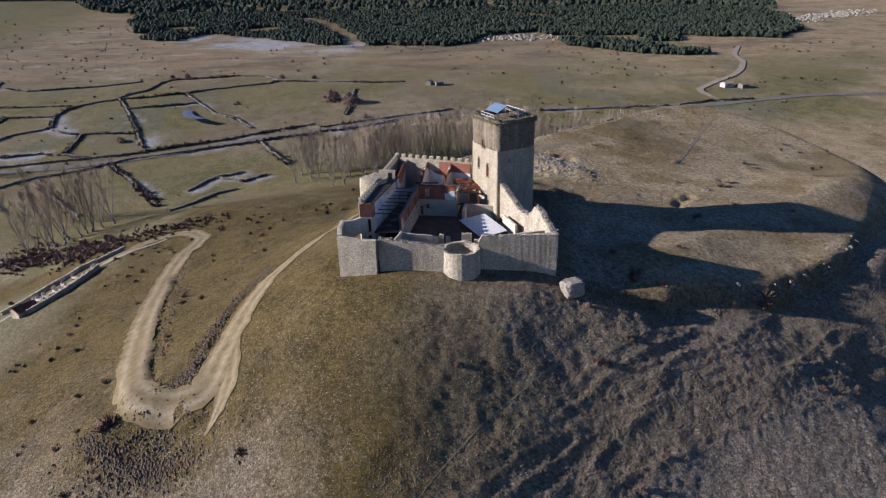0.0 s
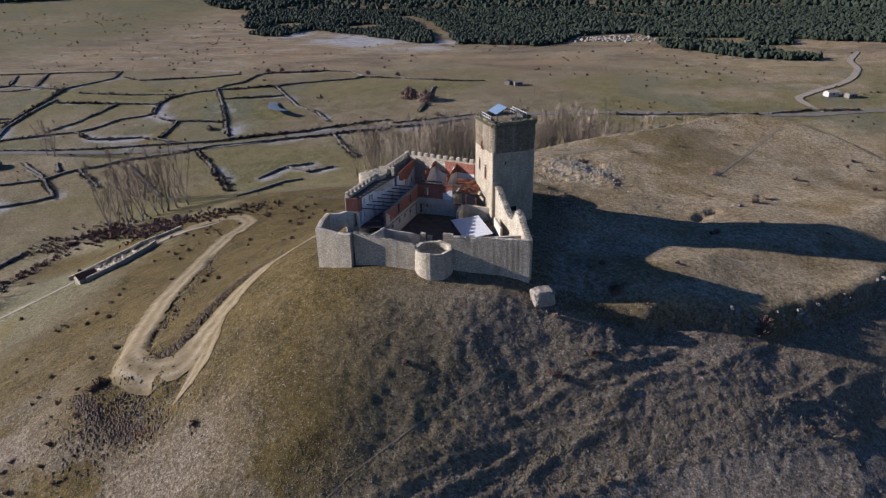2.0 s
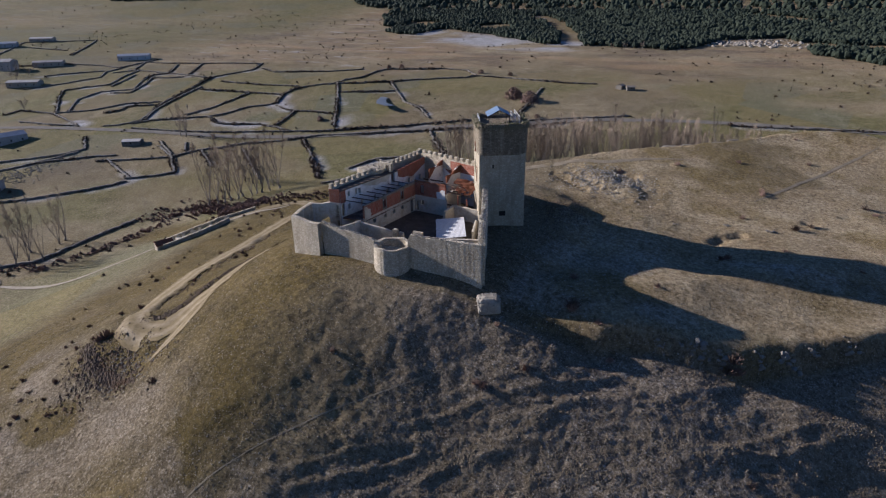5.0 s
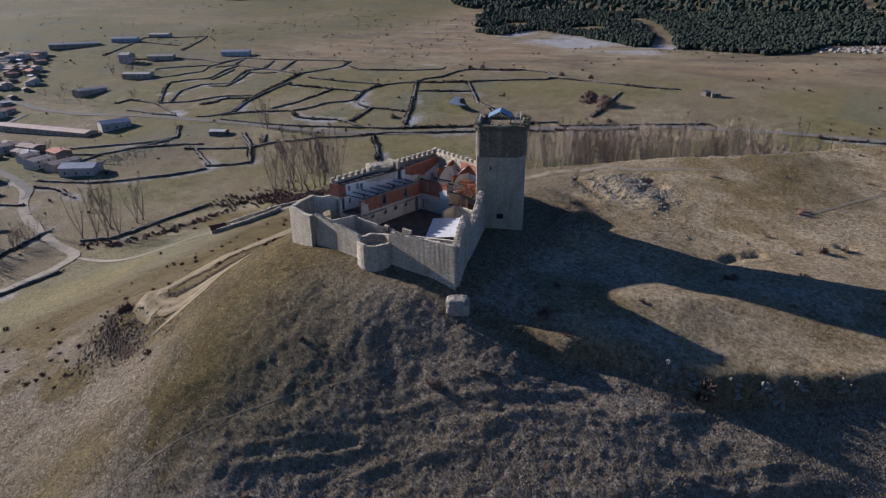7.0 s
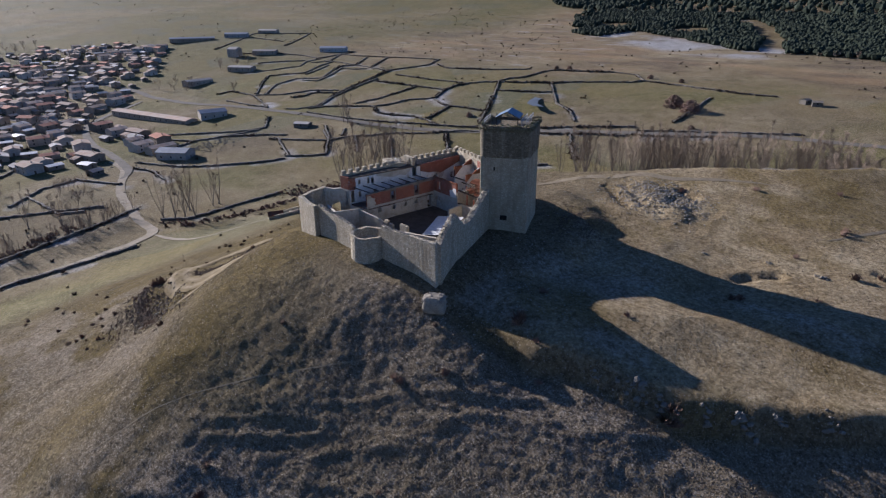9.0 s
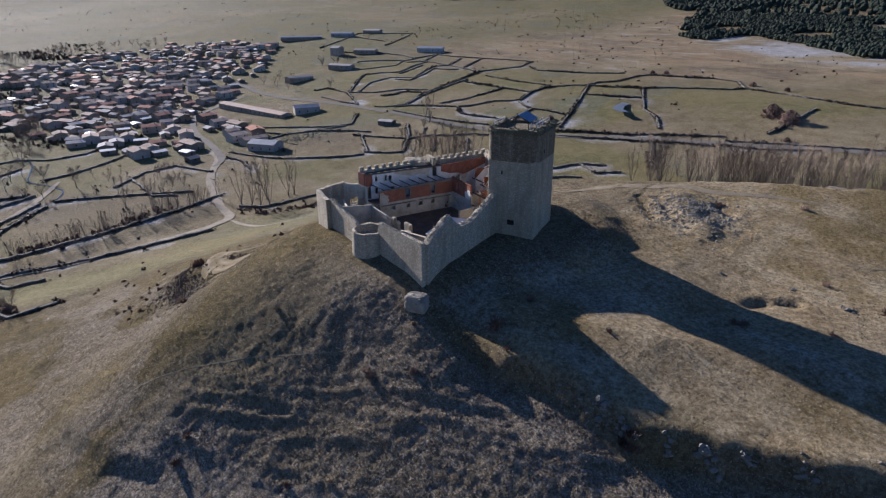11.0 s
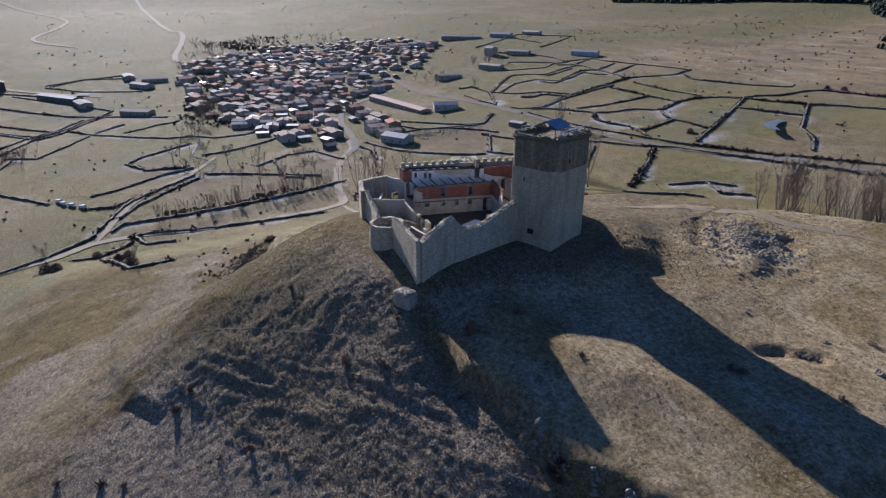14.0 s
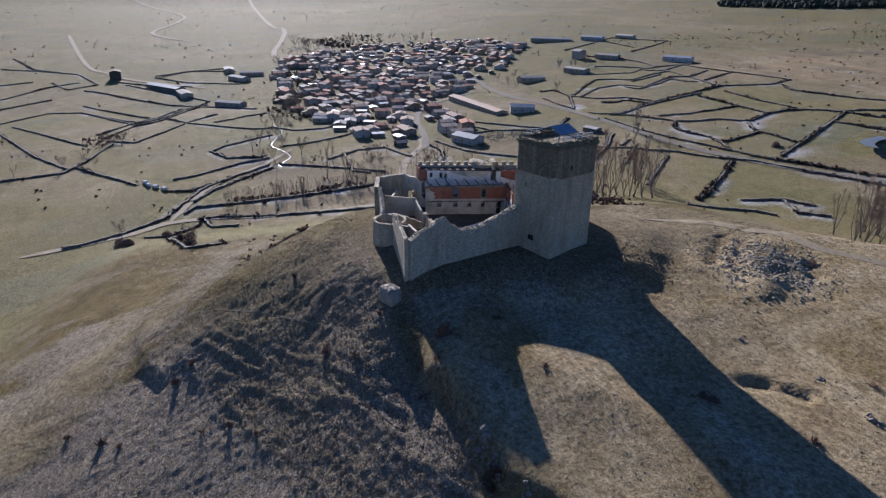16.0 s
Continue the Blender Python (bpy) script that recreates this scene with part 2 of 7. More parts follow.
M["brickdust"] = varied("brick_dust_and_debris", (0.075, 0.045, 0.035), (0.17, 0.105, 0.08), 0.6, 3.0, 0.97, 0.06, (0.24, 0.19, 0.15))
# near-black: painted shade of the tower openings, and the van's tyres
M["dark"] = varied("shade_and_tyre_black", (0.02, 0.018, 0.016), (0.035, 0.03, 0.026), 1.0, 4.0, 0.95, 0.01)
M["blue"] = varied("blue_painted_metal_sheet", (0.14, 0.20, 0.28), (0.19, 0.26, 0.35), 0.6, 3.0, 0.5, 0.004)
M["white_metal"] = varied("white_painted_rail", (0.55, 0.54, 0.50), (0.70, 0.69, 0.66), 2.0, 9.0, 0.6, 0.004)
M["bark"] = varied("pale_poplar_bark", (0.19, 0.16, 0.125), (0.32, 0.275, 0.22), 1.5, 7.0, 0.95, 0.02)
M["twig"] = by_object(varied("bare_twigs", (0.23, 0.18, 0.13), (0.36, 0.285, 0.21), 0.8, 5.0, 0.97, 0.01), 0.2)
M["shrub"] = by_object(varied("rusty_winter_shrub", (0.145, 0.098, 0.075), (0.26, 0.178, 0.135), 0.9, 5.0, 0.97, 0.02), 0.35)
M["hedge"] = varied("dark_bramble_hedge", (0.098, 0.074, 0.053), (0.185, 0.143, 0.103), 0.25, 1.2, 0.97, 0.3, (0.13, 0.085, 0.05))
M["pine"] = varied("dark_pine_green", (0.02, 0.029, 0.018), (0.044, 0.055, 0.032), 0.05, 0.6, 0.95, 0.2)
M["housewall"] = by_object(varied("village_wall", (0.27, 0.215, 0.155), (0.43, 0.355, 0.27), 0.2, 1.2, 0.9, 0.03), 0.35)
M["housewhite"] = by_object(varied("whitewashed_village_wall", (0.40, 0.36, 0.30), (0.56, 0.51, 0.44), 0.2, 1.2, 0.9, 0.02), 0.2)
M["houseroof"] = by_object(varied("weathered_village_tiles", (0.36, 0.26, 0.195), (0.53, 0.41, 0.32), 0.25, 1.6, 0.9, 0.05, (0.35, 0.31, 0.26), None, (0.45, 0.65)), 0.3)
M["redroof"] = by_object(varied("newer_red_village_tiles", (0.40, 0.18, 0.115), (0.56, 0.29, 0.195), 0.25, 1.6, 0.9, 0.05, (0.36, 0.26, 0.20), None, (0.5, 0.7)), 0.25)
M["greyroof"] = by_object(varied("grey_fibre_cement_roof", (0.36, 0.335, 0.305), (0.56, 0.53, 0.49), 0.2, 1.4, 0.9, 0.02), 0.25)
M["bluebarn"] = varied("blue_grey_sheet_roof", (0.22, 0.25, 0.29), (0.32, 0.35, 0.39), 0.2, 1.4, 0.7, 0.02)
# pale base colour stands in for sun glints on metal roofs
M["glintsheet"] = varied("glint_pale_metal_roof", (0.58, 0.57, 0.55), (0.74, 0.73, 0.71), 0.3, 2.0, 0.5, 0.01)
for key in ("houseroof", "redroof", "greyroof", "housewall", "housewhite", "tile", "ground", "tuft", "hedge", "twig", "track", "lane", "road", "shrub"):
    M[key].node_tree.nodes["Principled BSDF"].inputs["Specular IOR Level"].default_value = 0.06
M["glass"] = varied("dark_window_glass", (0.02, 0.022, 0.026), (0.03, 0.033, 0.038), 1.0, 3.0, 0.15, 0.001)
M["water"] = varied("still_pond_water", (0.02, 0.026, 0.026), (0.03, 0.036, 0.036), 0.3, 1.0, 0.09, 0.002)
M["ice"] = varied("frozen_pond", (0.09, 0.11, 0.13), (0.17, 0.19, 0.21), 0.2, 1.0, 0.55, 0.004)
M["white_car"] = varied("white_vehicle_paint", (0.65, 0.66, 0.68), (0.72, 0.73, 0.75), 0.8, 3.0, 0.3, 0.001)


def brick_material():
    m, nt, b = nodes_of("hollow_red_brick", 0.92)
    co = nt.nodes.new("ShaderNodeTexCoord")
    mp = nt.nodes.new("ShaderNodeMapping")
    mp.inputs["Rotation"].default_value = (radians(90), 0, 0)
    br = nt.nodes.new("ShaderNodeTexBrick")
    nt.links.new(co.outputs["Object"], mp.inputs["Vector"])
    sw = nt.nodes.new("ShaderNodeSeparateXYZ")
    cb = nt.nodes.new("ShaderNodeCombineXYZ")
    nt.links.new(co.outputs["Object"], sw.inputs[0])
    s = nt.nodes.new("ShaderNodeMath")
    nt.links.new(sw.outputs[0], s.inputs[0])
    nt.links.new(sw.outputs[1], s.inputs[1])
    nt.links.new(s.outputs[0], cb.inputs[0])
    nt.links.new(sw.outputs[2], cb.inputs[1])
    nt.links.new(cb.outputs[0], br.inputs["Vector"])
    br.inputs["Scale"].default_value, br.inputs["Mortar Size"].default_value = 2.2, 0.02
    br.inputs["Color1"].default_value = (0.31, 0.098, 0.052, 1)
    br.inputs["Color2"].default_value = (0.225, 0.072, 0.042, 1)
    br.inputs["Mortar"].default_value = (0.34, 0.24, 0.18, 1)
    n = tex(nt, 0.9, 6, 0.6)
    col = mix(nt, sharpen(nt, n, 0.35, 0.7), br.outputs["Color"], mix(nt, 1.0, br.outputs["Color"], (0.7, 0.66, 0.62), "MULTIPLY"))
    nt.links.new(col, b.inputs["Base Color"])
    bump(nt, b, br.outputs["Fac"], -0.4, 0.02)
    return m


M["brick"] = brick_material()


# ---- land form ----
def hashed(i, j, seed):
    h = np.sin(i * 127.1 + j * 311.7 + seed * 74.7) * 43758.5453
    return h - np.floor(h)


def vnoise(x, y, seed=0):
    """Smooth value noise, 0 to 1, on arrays."""
    i, j = np.floor(x), np.floor(y)
    u, v = x - i, y - j
    u, v = u * u * (3 - 2 * u), v * v * (3 - 2 * v)
    a, b2 = hashed(i, j, seed), hashed(i + 1, j, seed)
    c, d = hashed(i, j + 1, seed), hashed(i + 1, j + 1, seed)
    return (a * (1 - u) + b2 * u) * (1 - v) + (c * (1 - u) + d * u) * v


def fbm(x, y, seed=0, octaves=4):
    t, amp, tot = 0, 1.0, 0
    for k in range(octaves):
        t, tot, amp = t + amp * vnoise(x * 2 ** k, y * 2 ** k, seed + k), tot + amp, amp * 0.5
    return t / tot


# corrections to the hill's outline, in metres, on a lattice of 30 m from (-135, 15)
HILL = (
    (12.7, 12.2, 12.1, 11.1, 8.8, 6.7, 3, 1, 1.6, 3.7, 6.2),
    (9.4, 10, 8.4, 2.2, 0.7, -2.9, -1.3, 5.2, 9.1, 9.8, 8.8),
    (5.8, 8.1, 6, -5.6, -2.7, -10.1, -2, 11.5, 16.4, 14.5, 10.1),
    (5.3, 7.9, 4.3, -7.9, 2.4, -0.5, 2.7, 13.8, 19.2, 15, 8.9),
    (6.3, 7.3, 4.4, -6.4, -3.4, -1.7, -9.2, -3.7, 7.1, 7.9, 4.9),
    (7.8, 8.6, 6.2, -1.6, -4.2, 1.1, -2.2, -6.2, -6.3, -3.4, -1.6),
    (8.3, 10.3, 9.8, 3.1, -2.6, -0.7, 0.4, -2.7, -7.9, -10, -7.5),
    (7.8, 9.8, 10.1, 6.2, 2.3, 2, 1.2, -2.2, -3.1, -6.4, -8),
    (6.7, 7.8, 8.2, 7.9, 7.3, 7.3, 7.5, 6.3, 6.9, 2.5, -4.9),
)

# finer corrections on the slopes before the castle, on a lattice of 15 m from (-20, 40)
SLOPE = (
    (1.3, 1, 1, 1.2, 1, -0.4, -2.3, -3.2, -2.3),
    (3.4, 1.7, 0.9, 1.6, 1.1, -0.6, -3.8, -5.6, -4.4),
    (4, 1.4, -0.5, -0.9, -0.8, -0.4, -3, -4.1, -6),
    (0.8, -0.9, -2.5, -2.1, -0.3, 0.4, -1.1, -1.8, -5.2),
    (0.5, 1.2, -0.3, 1.2, 3.7, 6.2, 2.1, -0.4, -2.3),
    (-1.2, 0.8, 0.2, -0.8, -5.2, -3.3, 0.3, 4.2, 4.6),
    (0.5, 0.8, -0.6, -1.8, 0.9, -3.1, -5.7, -1, 7.4),
    (-0.8, -0.2, 1.4, 1.3, 3.3, 0.4, 1, -4.9, -4.1),
)


LUMPS = ((-61, 84, 4.6, 11), (22, 100.5, -0.4, 7), (20, 91, -0.5, 9))   # place, rise and reach of local swells and dips


def spline(t):
    t = np.abs(t)
    return np.where(t < 1, (4 - 6 * t ** 2 + 3 * t ** 3) / 6, np.where(t < 2, (2 - t) ** 3 / 6, 0))


def capsule(x, y, ax, ay, bx, by, r, h, s):
    vx, vy = bx - ax, by - ay
    k = np.clip(((x - ax) * vx + (y - ay) * vy) / (vx * vx + vy * vy), 0, 1)
    d = np.maximum(np.hypot(x - ax - k * vx, y - ay - k * vy) - r, 0)
    return h * np.exp(-(d / s) ** 1.6)


VALLEY_Y = np.arange(-400.0, 1400.0, 10.0)          # the valley's fall from the northern rise to the stream
VALLEY_Z = np.convolve(np.pad(np.interp(VALLEY_Y, (-400, -100, 60, 150, 225, 285, 375, 440, 510, 570, 720, 1060, 1400),
                                        (-20, -14, -9, -7.5, -6, 0.5, 11, 20.5, 27.5, 30, 38, 54, 54)), 3, mode="edge"), np.ones(7) / 7, "valid")


def plain(x, y):
    """The valley floor, which rises gently to the north and west, and the wooded hills behind it."""
    near = -9 + 0.068 * np.clip(y, -100, 560) + 0.012 * np.clip(x, -600, 150) + 0.04 * np.clip(y - 560, 0, 500)
    far = np.interp(y, VALLEY_Y, VALLEY_Z) + 0.045 * np.clip(-560 - x, 0, 1500) + 0.11 * np.clip(-2100 - x, 0, 2500)
    off = np.clip((np.hypot(x - 20, y - 130) - 150) / 90, 0, 1)
    off = off * off * (3 - 2 * off)
    hills = 0.055 * np.clip(y - 850, 0, 900) * (0.6 + 0.8 * fbm(x / 420 + 9, y / 420, 31, 3))
    dale = np.exp(-((x - 520 - 0.25 * (y - 900)) / 170) ** 2)
    return near * (1 - off) + far * off + hills * (1 - 0.75 * dale)


def hill_smooth(x, y):
    base = plain(x, y)
    mound = np.maximum(capsule(x, y, -5, 112, 5, 135, 20, 54, 60), capsule(x, y, 20, 150, 90, 200, 38, 52, 38))
    z = base + mound * np.clip(1 - base / 60, 0.3, 1)
    near = (x > -200) & (x < 230) & (y > -50) & (y < 320)
    if near.any():
        xn, yn, add = x[near], y[near], 0
        for net, x0, y0, step in ((HILL, -135, 15, 30), (SLOPE, -20, 40, 15)):
            for j, row in enumerate(net):
                wy = spline((yn - y0) / step - j)
                for i, c in enumerate(row):
                    if c:
                        add = add + c * wy * spline((xn - x0) / step - i)
        for cx, cy, rise, reach in LUMPS:
            add = add + rise * np.exp(-((xn - cx) ** 2 + (yn - cy) ** 2) / reach ** 2)
        z[near] += add
    return z


def smooth01(v, lo, hi):
    t = np.clip((v - lo) / (hi - lo), 0, 1)
    return t * t * (3 - 2 * t)


def to_line(x, y, line):
    """Signed distance to a polyline (left of its way is positive) and how far it lies from the ends, 0 to 1."""
    best, sign, fade = np.full_like(x, 1e9), np.ones_like(x), np.zeros_like(x)
    n = len(line) - 1
    for i, ((ax, ay), (bx, by)) in enumerate(zip(line, line[1:])):
        vx, vy = bx - ax, by - ay
        k = np.clip(((x - ax) * vx + (y - ay) * vy) / (vx * vx + vy * vy), 0, 1)
        d = np.hypot(x - ax - k * vx, y - ay - k * vy)
        closer = d < best
        best = np.where(closer, d, best)
        sign = np.where(closer, np.sign(vx * (y - ay) - vy * (x - ax)), sign)
        along = (i + k) / n
        fade = np.where(closer, np.clip(4.5 * np.minimum(along, 1 - along), 0, 1), fade)
    return best * sign, fade


SCARPS = (  # line, height of the step, reach above and below it, softness
    (((26, 101.5), (34, 102.8), (41, 103.8), (50, 106), (57.5, 107.6), (63, 108.2), (69.5, 113), (76, 116.5), (84, 121.5), (98, 136), (124, 168)), 2.1, 9, 9, 0.9),
    (((-49, 43.4), (-25.7, 44.4), (-14, 45.8), (-4.5, 48.5), (2, 51.5), (7.8, 55.3), (10.6, 57.8)), 0.75, 7, 6, 1.1),
    (((-74, 112), (-67, 98), (-61, 89), (-54, 84.5), (-46, 83), (-41, 84)), 1.5, 9, 7, 1.2),
    (((-2, 171), (8, 181), (18, 190), (28, 200), (46, 212), (72, 234), (88, 242), (106, 243), (130, 240)), -1.5, 10, 10, 1.0),
)


def scarps(x, y):
    z = np.zeros_like(x)
    for line, a, up, down, soft in SCARPS:
        near = (x > min(p[0] for p in line) - 40) & (x < max(p[0] for p in line) + 40) & (y > min(p[1] for p in line) - 40) & (y < max(p[1] for p in line) + 40)
        if near.any():
            d, f = to_line(x[near], y[near], line)
            d = d + min(3.2, 2 * abs(a)) * (fbm(x[near] / 5, y[near] / 5, 23, 3) - 0.5)
            z[near] += a * f * np.tanh(d / soft) * np.exp(-np.abs(d) / np.where(d > 0, up, down))
    return z


GRAVEL = ((1, 48), (6, 58), (14.5, 66), (24.5, 70), (33, 75.5), (43, 81), (52, 85.3), (63.6, 89.2), (71.4, 92), (84, 98.5))   # upper edge of a bare gravel flat

PITS = (  # dug trenches and hollows: line, depth, half width
    (((20, 177), (27, 173), (35, 167)), -1.0, 4.0), (((22, 143), (27, 148)), -0.8, 2.4), (((14, 173), (25, 163)), 0.9, 0.7), (((18, 175), (28, 166)), 0.8, 0.6), (((31, 180), (35, 178)), 1.0, 1.3), (((57, 147), (59, 150), (62, 153)), 0.9, 1.2), (((76, 167), (78, 168)), 0.6, 0.8), (((85, 176), (87, 177)), 0.6, 0.8),
    (((-84.5, 165), (-75.5, 139), (-66, 116), (-62, 104), (-58, 96)), 1.0, 0.9), (((-48.2, 96), (-47.2, 109), (-44.5, 120), (-40, 134)), 0.8, 0.9),
)


def height(x, y):
    x, y = np.atleast_1d(np.asarray(x, float)), np.atleast_1d(np.asarray(y, float))
    z = hill_smooth(x, y) + scarps(x, y)
    # the levelled ground inside the walls
    inside = smooth01(x, -21, -15) * smooth01(-x, -17, -12) * smooth01(y, 103, 107) * smooth01(-y, -146, -140)
    z = z * (1 - inside) + 51.7 * inside
    # small relief: tussocks, and low terraces trodden along the shaded slope
    on_hill = smooth01(x, -150, -110) * smooth01(-x, -200, -160) * smooth01(y, -40, 0) * smooth01(-y, -280, -240)
    rough = (fbm(x / 9, y / 9, 3) - 0.5) * 1.0 + (fbm(x / 2.6, y / 2.6, 8, 3) - 0.5) * 0.45
    u, v = x * 0.82 + y * 0.57, -x * 0.57 + y * 0.82
    slope = smooth01(x, -8, 12) * smooth01(-x, -140, -100) * smooth01(y, 40, 55) * smooth01(0.72 * x - y, -75, -66) * smooth01(-y, -112 - 0.0 * x, -104)
    warp = 3 * (fbm(x / 14, y / 14, 19, 2) - 0.5)
    ridge = 1 - np.abs(2 * vnoise(u / 17 + 3, (v + warp) / 2.5, 17) - 1)
    ridge2 = 1 - np.abs(2 * vnoise(u / 9 + 3, (v - 0.8 * warp + 0.25 * u) / 1.7, 18) - 1)
    front = smooth01(x, -45, -10) * smooth01(-x, -125, -95) * smooth01(y, 40, 48) * smooth01(-y, -108, -100) * (0.35 + 0.65 * smooth01(x, -6, 14))
    castle = smooth01(x, -30, -24) * smooth01(-x, -30, -24) * smooth01(y, 93, 98) * smooth01(-y, -156, -148)
    z = z + on_hill * (1 - inside) * (rough * (1 - 0.8 * castle) * (1 - 0.82 * slope) * (1 - 0.6 * smooth01(x, 20, 30) * smooth01(y, 104, 112)) + slope * (1 - 0.85 * smooth01(-to_line(x, y, GRAVEL)[0], 0, 3) * smooth01(x, 0, 10)) * (ridge ** 3 * 0.33 + ridge2 ** 3 * 0.2 + (fbm(x / 1.5, y / 1.5, 29, 2) - 0.5) * 0.16) + front * (fbm(x / 0.95, y / 0.95, 30, 2) - 0.5) * 0.3)
    z = z - 0.14 * np.clip(x - 72, 0, 45) * smooth01(110 + 0.62 * (x - 69) - y, 0, 7) * smooth01(y, 40, 60)
    flat = smooth01(-to_line(x, y, GRAVEL)[0], 0, 6) * smooth01(x, 30, 45) * smooth01(y, 30, 60) * smooth01(-x, -105, -80)
    z = z + flat * (0.03 * np.clip(x - 40, 0, 50) - 0.6)
    below = smooth01(-to_line(x, y, SCARPS[0][0])[0], 1, 13) * smooth01(y, 30, 52) * smooth01(-x, -128, -92)
    z = z + below * 0.018 * np.clip(x - 20, 0, 70)
    for line, deep, half in PITS:
        k = (x > min(p[0] for p in line) - 8) & (x < max(p[0] for p in line) + 8) & (y > min(p[1] for p in line) - 8) & (y < max(p[1] for p in line) + 8)
        if k.any():
            d = np.abs(to_line(x[k], y[k], line)[0]) + 1.4 * half * (fbm(x[k] / 2.5, y[k] / 2.5, 57, 2) - 0.45)
            z[k] += deep * (0.12 * np.exp(-((np.abs(d) - 2.2 * half) / half) ** 2) - np.exp(-(d / half) ** 2))
    return z + (1 - on_hill) * (fbm(x / 60, y / 60, 5) - 0.5) * 1.2



def axis(lo, hi, first, pieces, grow):
    """Grid lines in pieces (end, step) from the first, growing wider beyond both ends."""
    a = [first]
    for end, step in pieces:
        a += list(np.linspace(a[-1], end, int(round((end - a[-1]) / step)) + 1)[1:])
    s = pieces[-1][1]
    while a[-1] < hi:
        s *= grow
        a.append(min(a[-1] + s, hi))
    s, left = pieces[0][1], []
    p = first
    while p > lo:
        s *= grow
        p = max(p - s, lo)
        left.append(p)
    return np.array(left[::-1] + a)


def sheet(name, X, Y, Z, material):
    ny, nx = Z.shape
    co = np.stack([X, Y, Z], -1).reshape(-1, 3)
    i = np.arange(nx * ny).reshape(ny, nx)
    f = np.stack([i[:-1, :-1], i[:-1, 1:], i[1:, 1:], i[1:, :-1]], -1).reshape(-1, 4)
    me = bpy.data.meshes.new(name)
    me.from_pydata(co.tolist(), [], f.tolist())
    me.polygons.foreach_set("use_smooth", [True] * len(me.polygons))
    me.materials.append(material)
    return me


gx = axis(-4500, 4500, -460, ((-150, 4.4), (-64, 1.25), (-12, 0.8), (76, 0.42), (180, 1.2)), 1.065)
gy = axis(-2500, 4800, 5, ((40, 1.25), (106, 0.42), (262, 1.25), (560, 4.4)), 1.065)
GX, GY = np.meshgrid(gx, gy)
GZ = height(GX.ravel(), GY.ravel()).reshape(GX.shape)


def surface(x, y):
    """The ground sheet's own height at plan points."""
    x, y = np.atleast_1d(np.asarray(x, float)), np.atleast_1d(np.asarray(y, float))
    i = np.clip(np.searchsorted(gx, x) - 1, 0, len(gx) - 2)
    j = np.clip(np.searchsorted(gy, y) - 1, 0, len(gy) - 2)
    u, v = (x - gx[i]) / (gx[i + 1] - gx[i]), (y - gy[j]) / (gy[j + 1] - gy[j])
    return (GZ[j, i] * (1 - u) + GZ[j, i + 1] * u) * (1 - v) + (GZ[j + 1, i] * (1 - u) + GZ[j + 1, i + 1] * u) * v


def hz(x, y):
    return float(surface(x, y)[0])


# ---- meadow walls, in plan ----
WALLS = []


def wall_line(*line):
    WALLS.append(line)


wall_line((-533, 471), (-518, 483), (-550, 528), (-516, 529), (-472, 536), (-452, 541), (-425, 545), (-400, 548))
wall_line((-400, 548), (-383, 513), (-392, 495), (-400, 479), (-404, 469))
wall_line((-527, 485), (-496, 485), (-466, 481), (-441, 479), (-408, 473))
wall_line((-496, 524), (-468, 486))
wall_line((-470, 533), (-437, 482))
wall_line((-484, 427), (-487, 442), (-498, 469))
wall_line((-462, 407), (-441, 412), (-450, 436), (-467, 462), (-446, 464), (-434, 471))
wall_line((-402, 474), (-397, 458), (-391, 441), (-386, 419), (-383, 401), (-379, 388), (-369, 369), (-359, 349), (-368, 335), (-378, 331))
wall_line((-383, 442), (-379, 406), (-371, 376), (-357, 351))
wall_line((-409, 359), (-402, 368), (-405, 375), (-400, 381), (-383, 386))
wall_line((-377, 434), (-343, 435), (-310, 434), (-286, 435))
wall_line((-321, 435), (-322, 414), (-324, 391), (-332, 371))
wall_line((-377, 462), (-328, 459), (-290, 461))
wall_line((-286, 435), (-286, 451), (-280, 462), (-272, 470), (-259, 477))
wall_line((-286, 435), (-275, 411), (-283, 404), (-294, 399), (-298, 387), (-302, 377), (-310, 371), (-327, 363), (-350, 352), (-359, 341))
wall_line((-310, 371), (-290, 359), (-275, 360), (-255, 365), (-236, 361), (-223, 357))
wall_line((-273, 407), (-255, 399), (-243, 398))
wall_line((-240, 366), (-244, 387), (-247, 397), (-231, 399), (-214, 398))
wall_line((-349, 332), (-310, 335), (-278, 341), (-248, 349), (-222, 356), (-199, 361), (-172, 374), (-143, 384), (-130, 392), (-109, 403), (-93, 410))
wall_line((-212, 341), (-194, 353), (-167, 363), (-146, 371), (-124, 378), (-108, 387), (-89, 392))
wall_line((-377, 522), (-352, 508), (-322, 517), (-296, 524), (-278, 534), (-269, 540))
wall_line((-264, 471), (-259, 491), (-249, 503), (-250, 536), (-246, 546), (-212, 554), (-192, 563), (-168, 558))
wall_line((-168, 558), (-149, 534), (-121, 529), (-89, 524), (-69, 519), (-40, 519))
wall_line((-259, 477), (-238, 482), (-225, 488), (-213, 491))
wall_line((-213, 491), (-196, 505), (-179, 514), (-155, 523), (-149, 534))
wall_line((-213, 491), (-200, 474), (-188, 458), (-171, 436), (-152, 424), (-135, 404))
wall_line((-241, 450), (-219, 455), (-203, 459), (-193, 464))
wall_line((-259, 477), (-241, 450), (-217, 411), (-195, 373))
wall_line((-78, 494), (-75, 455), (-75, 427))
wall_line((-141, 305), (-136, 317), (-132, 323), (-119, 329))
wall_line((-131, 322), (-114, 317), (-104, 326))
wall_line((-121, 377), (-110, 360), (-96, 342))
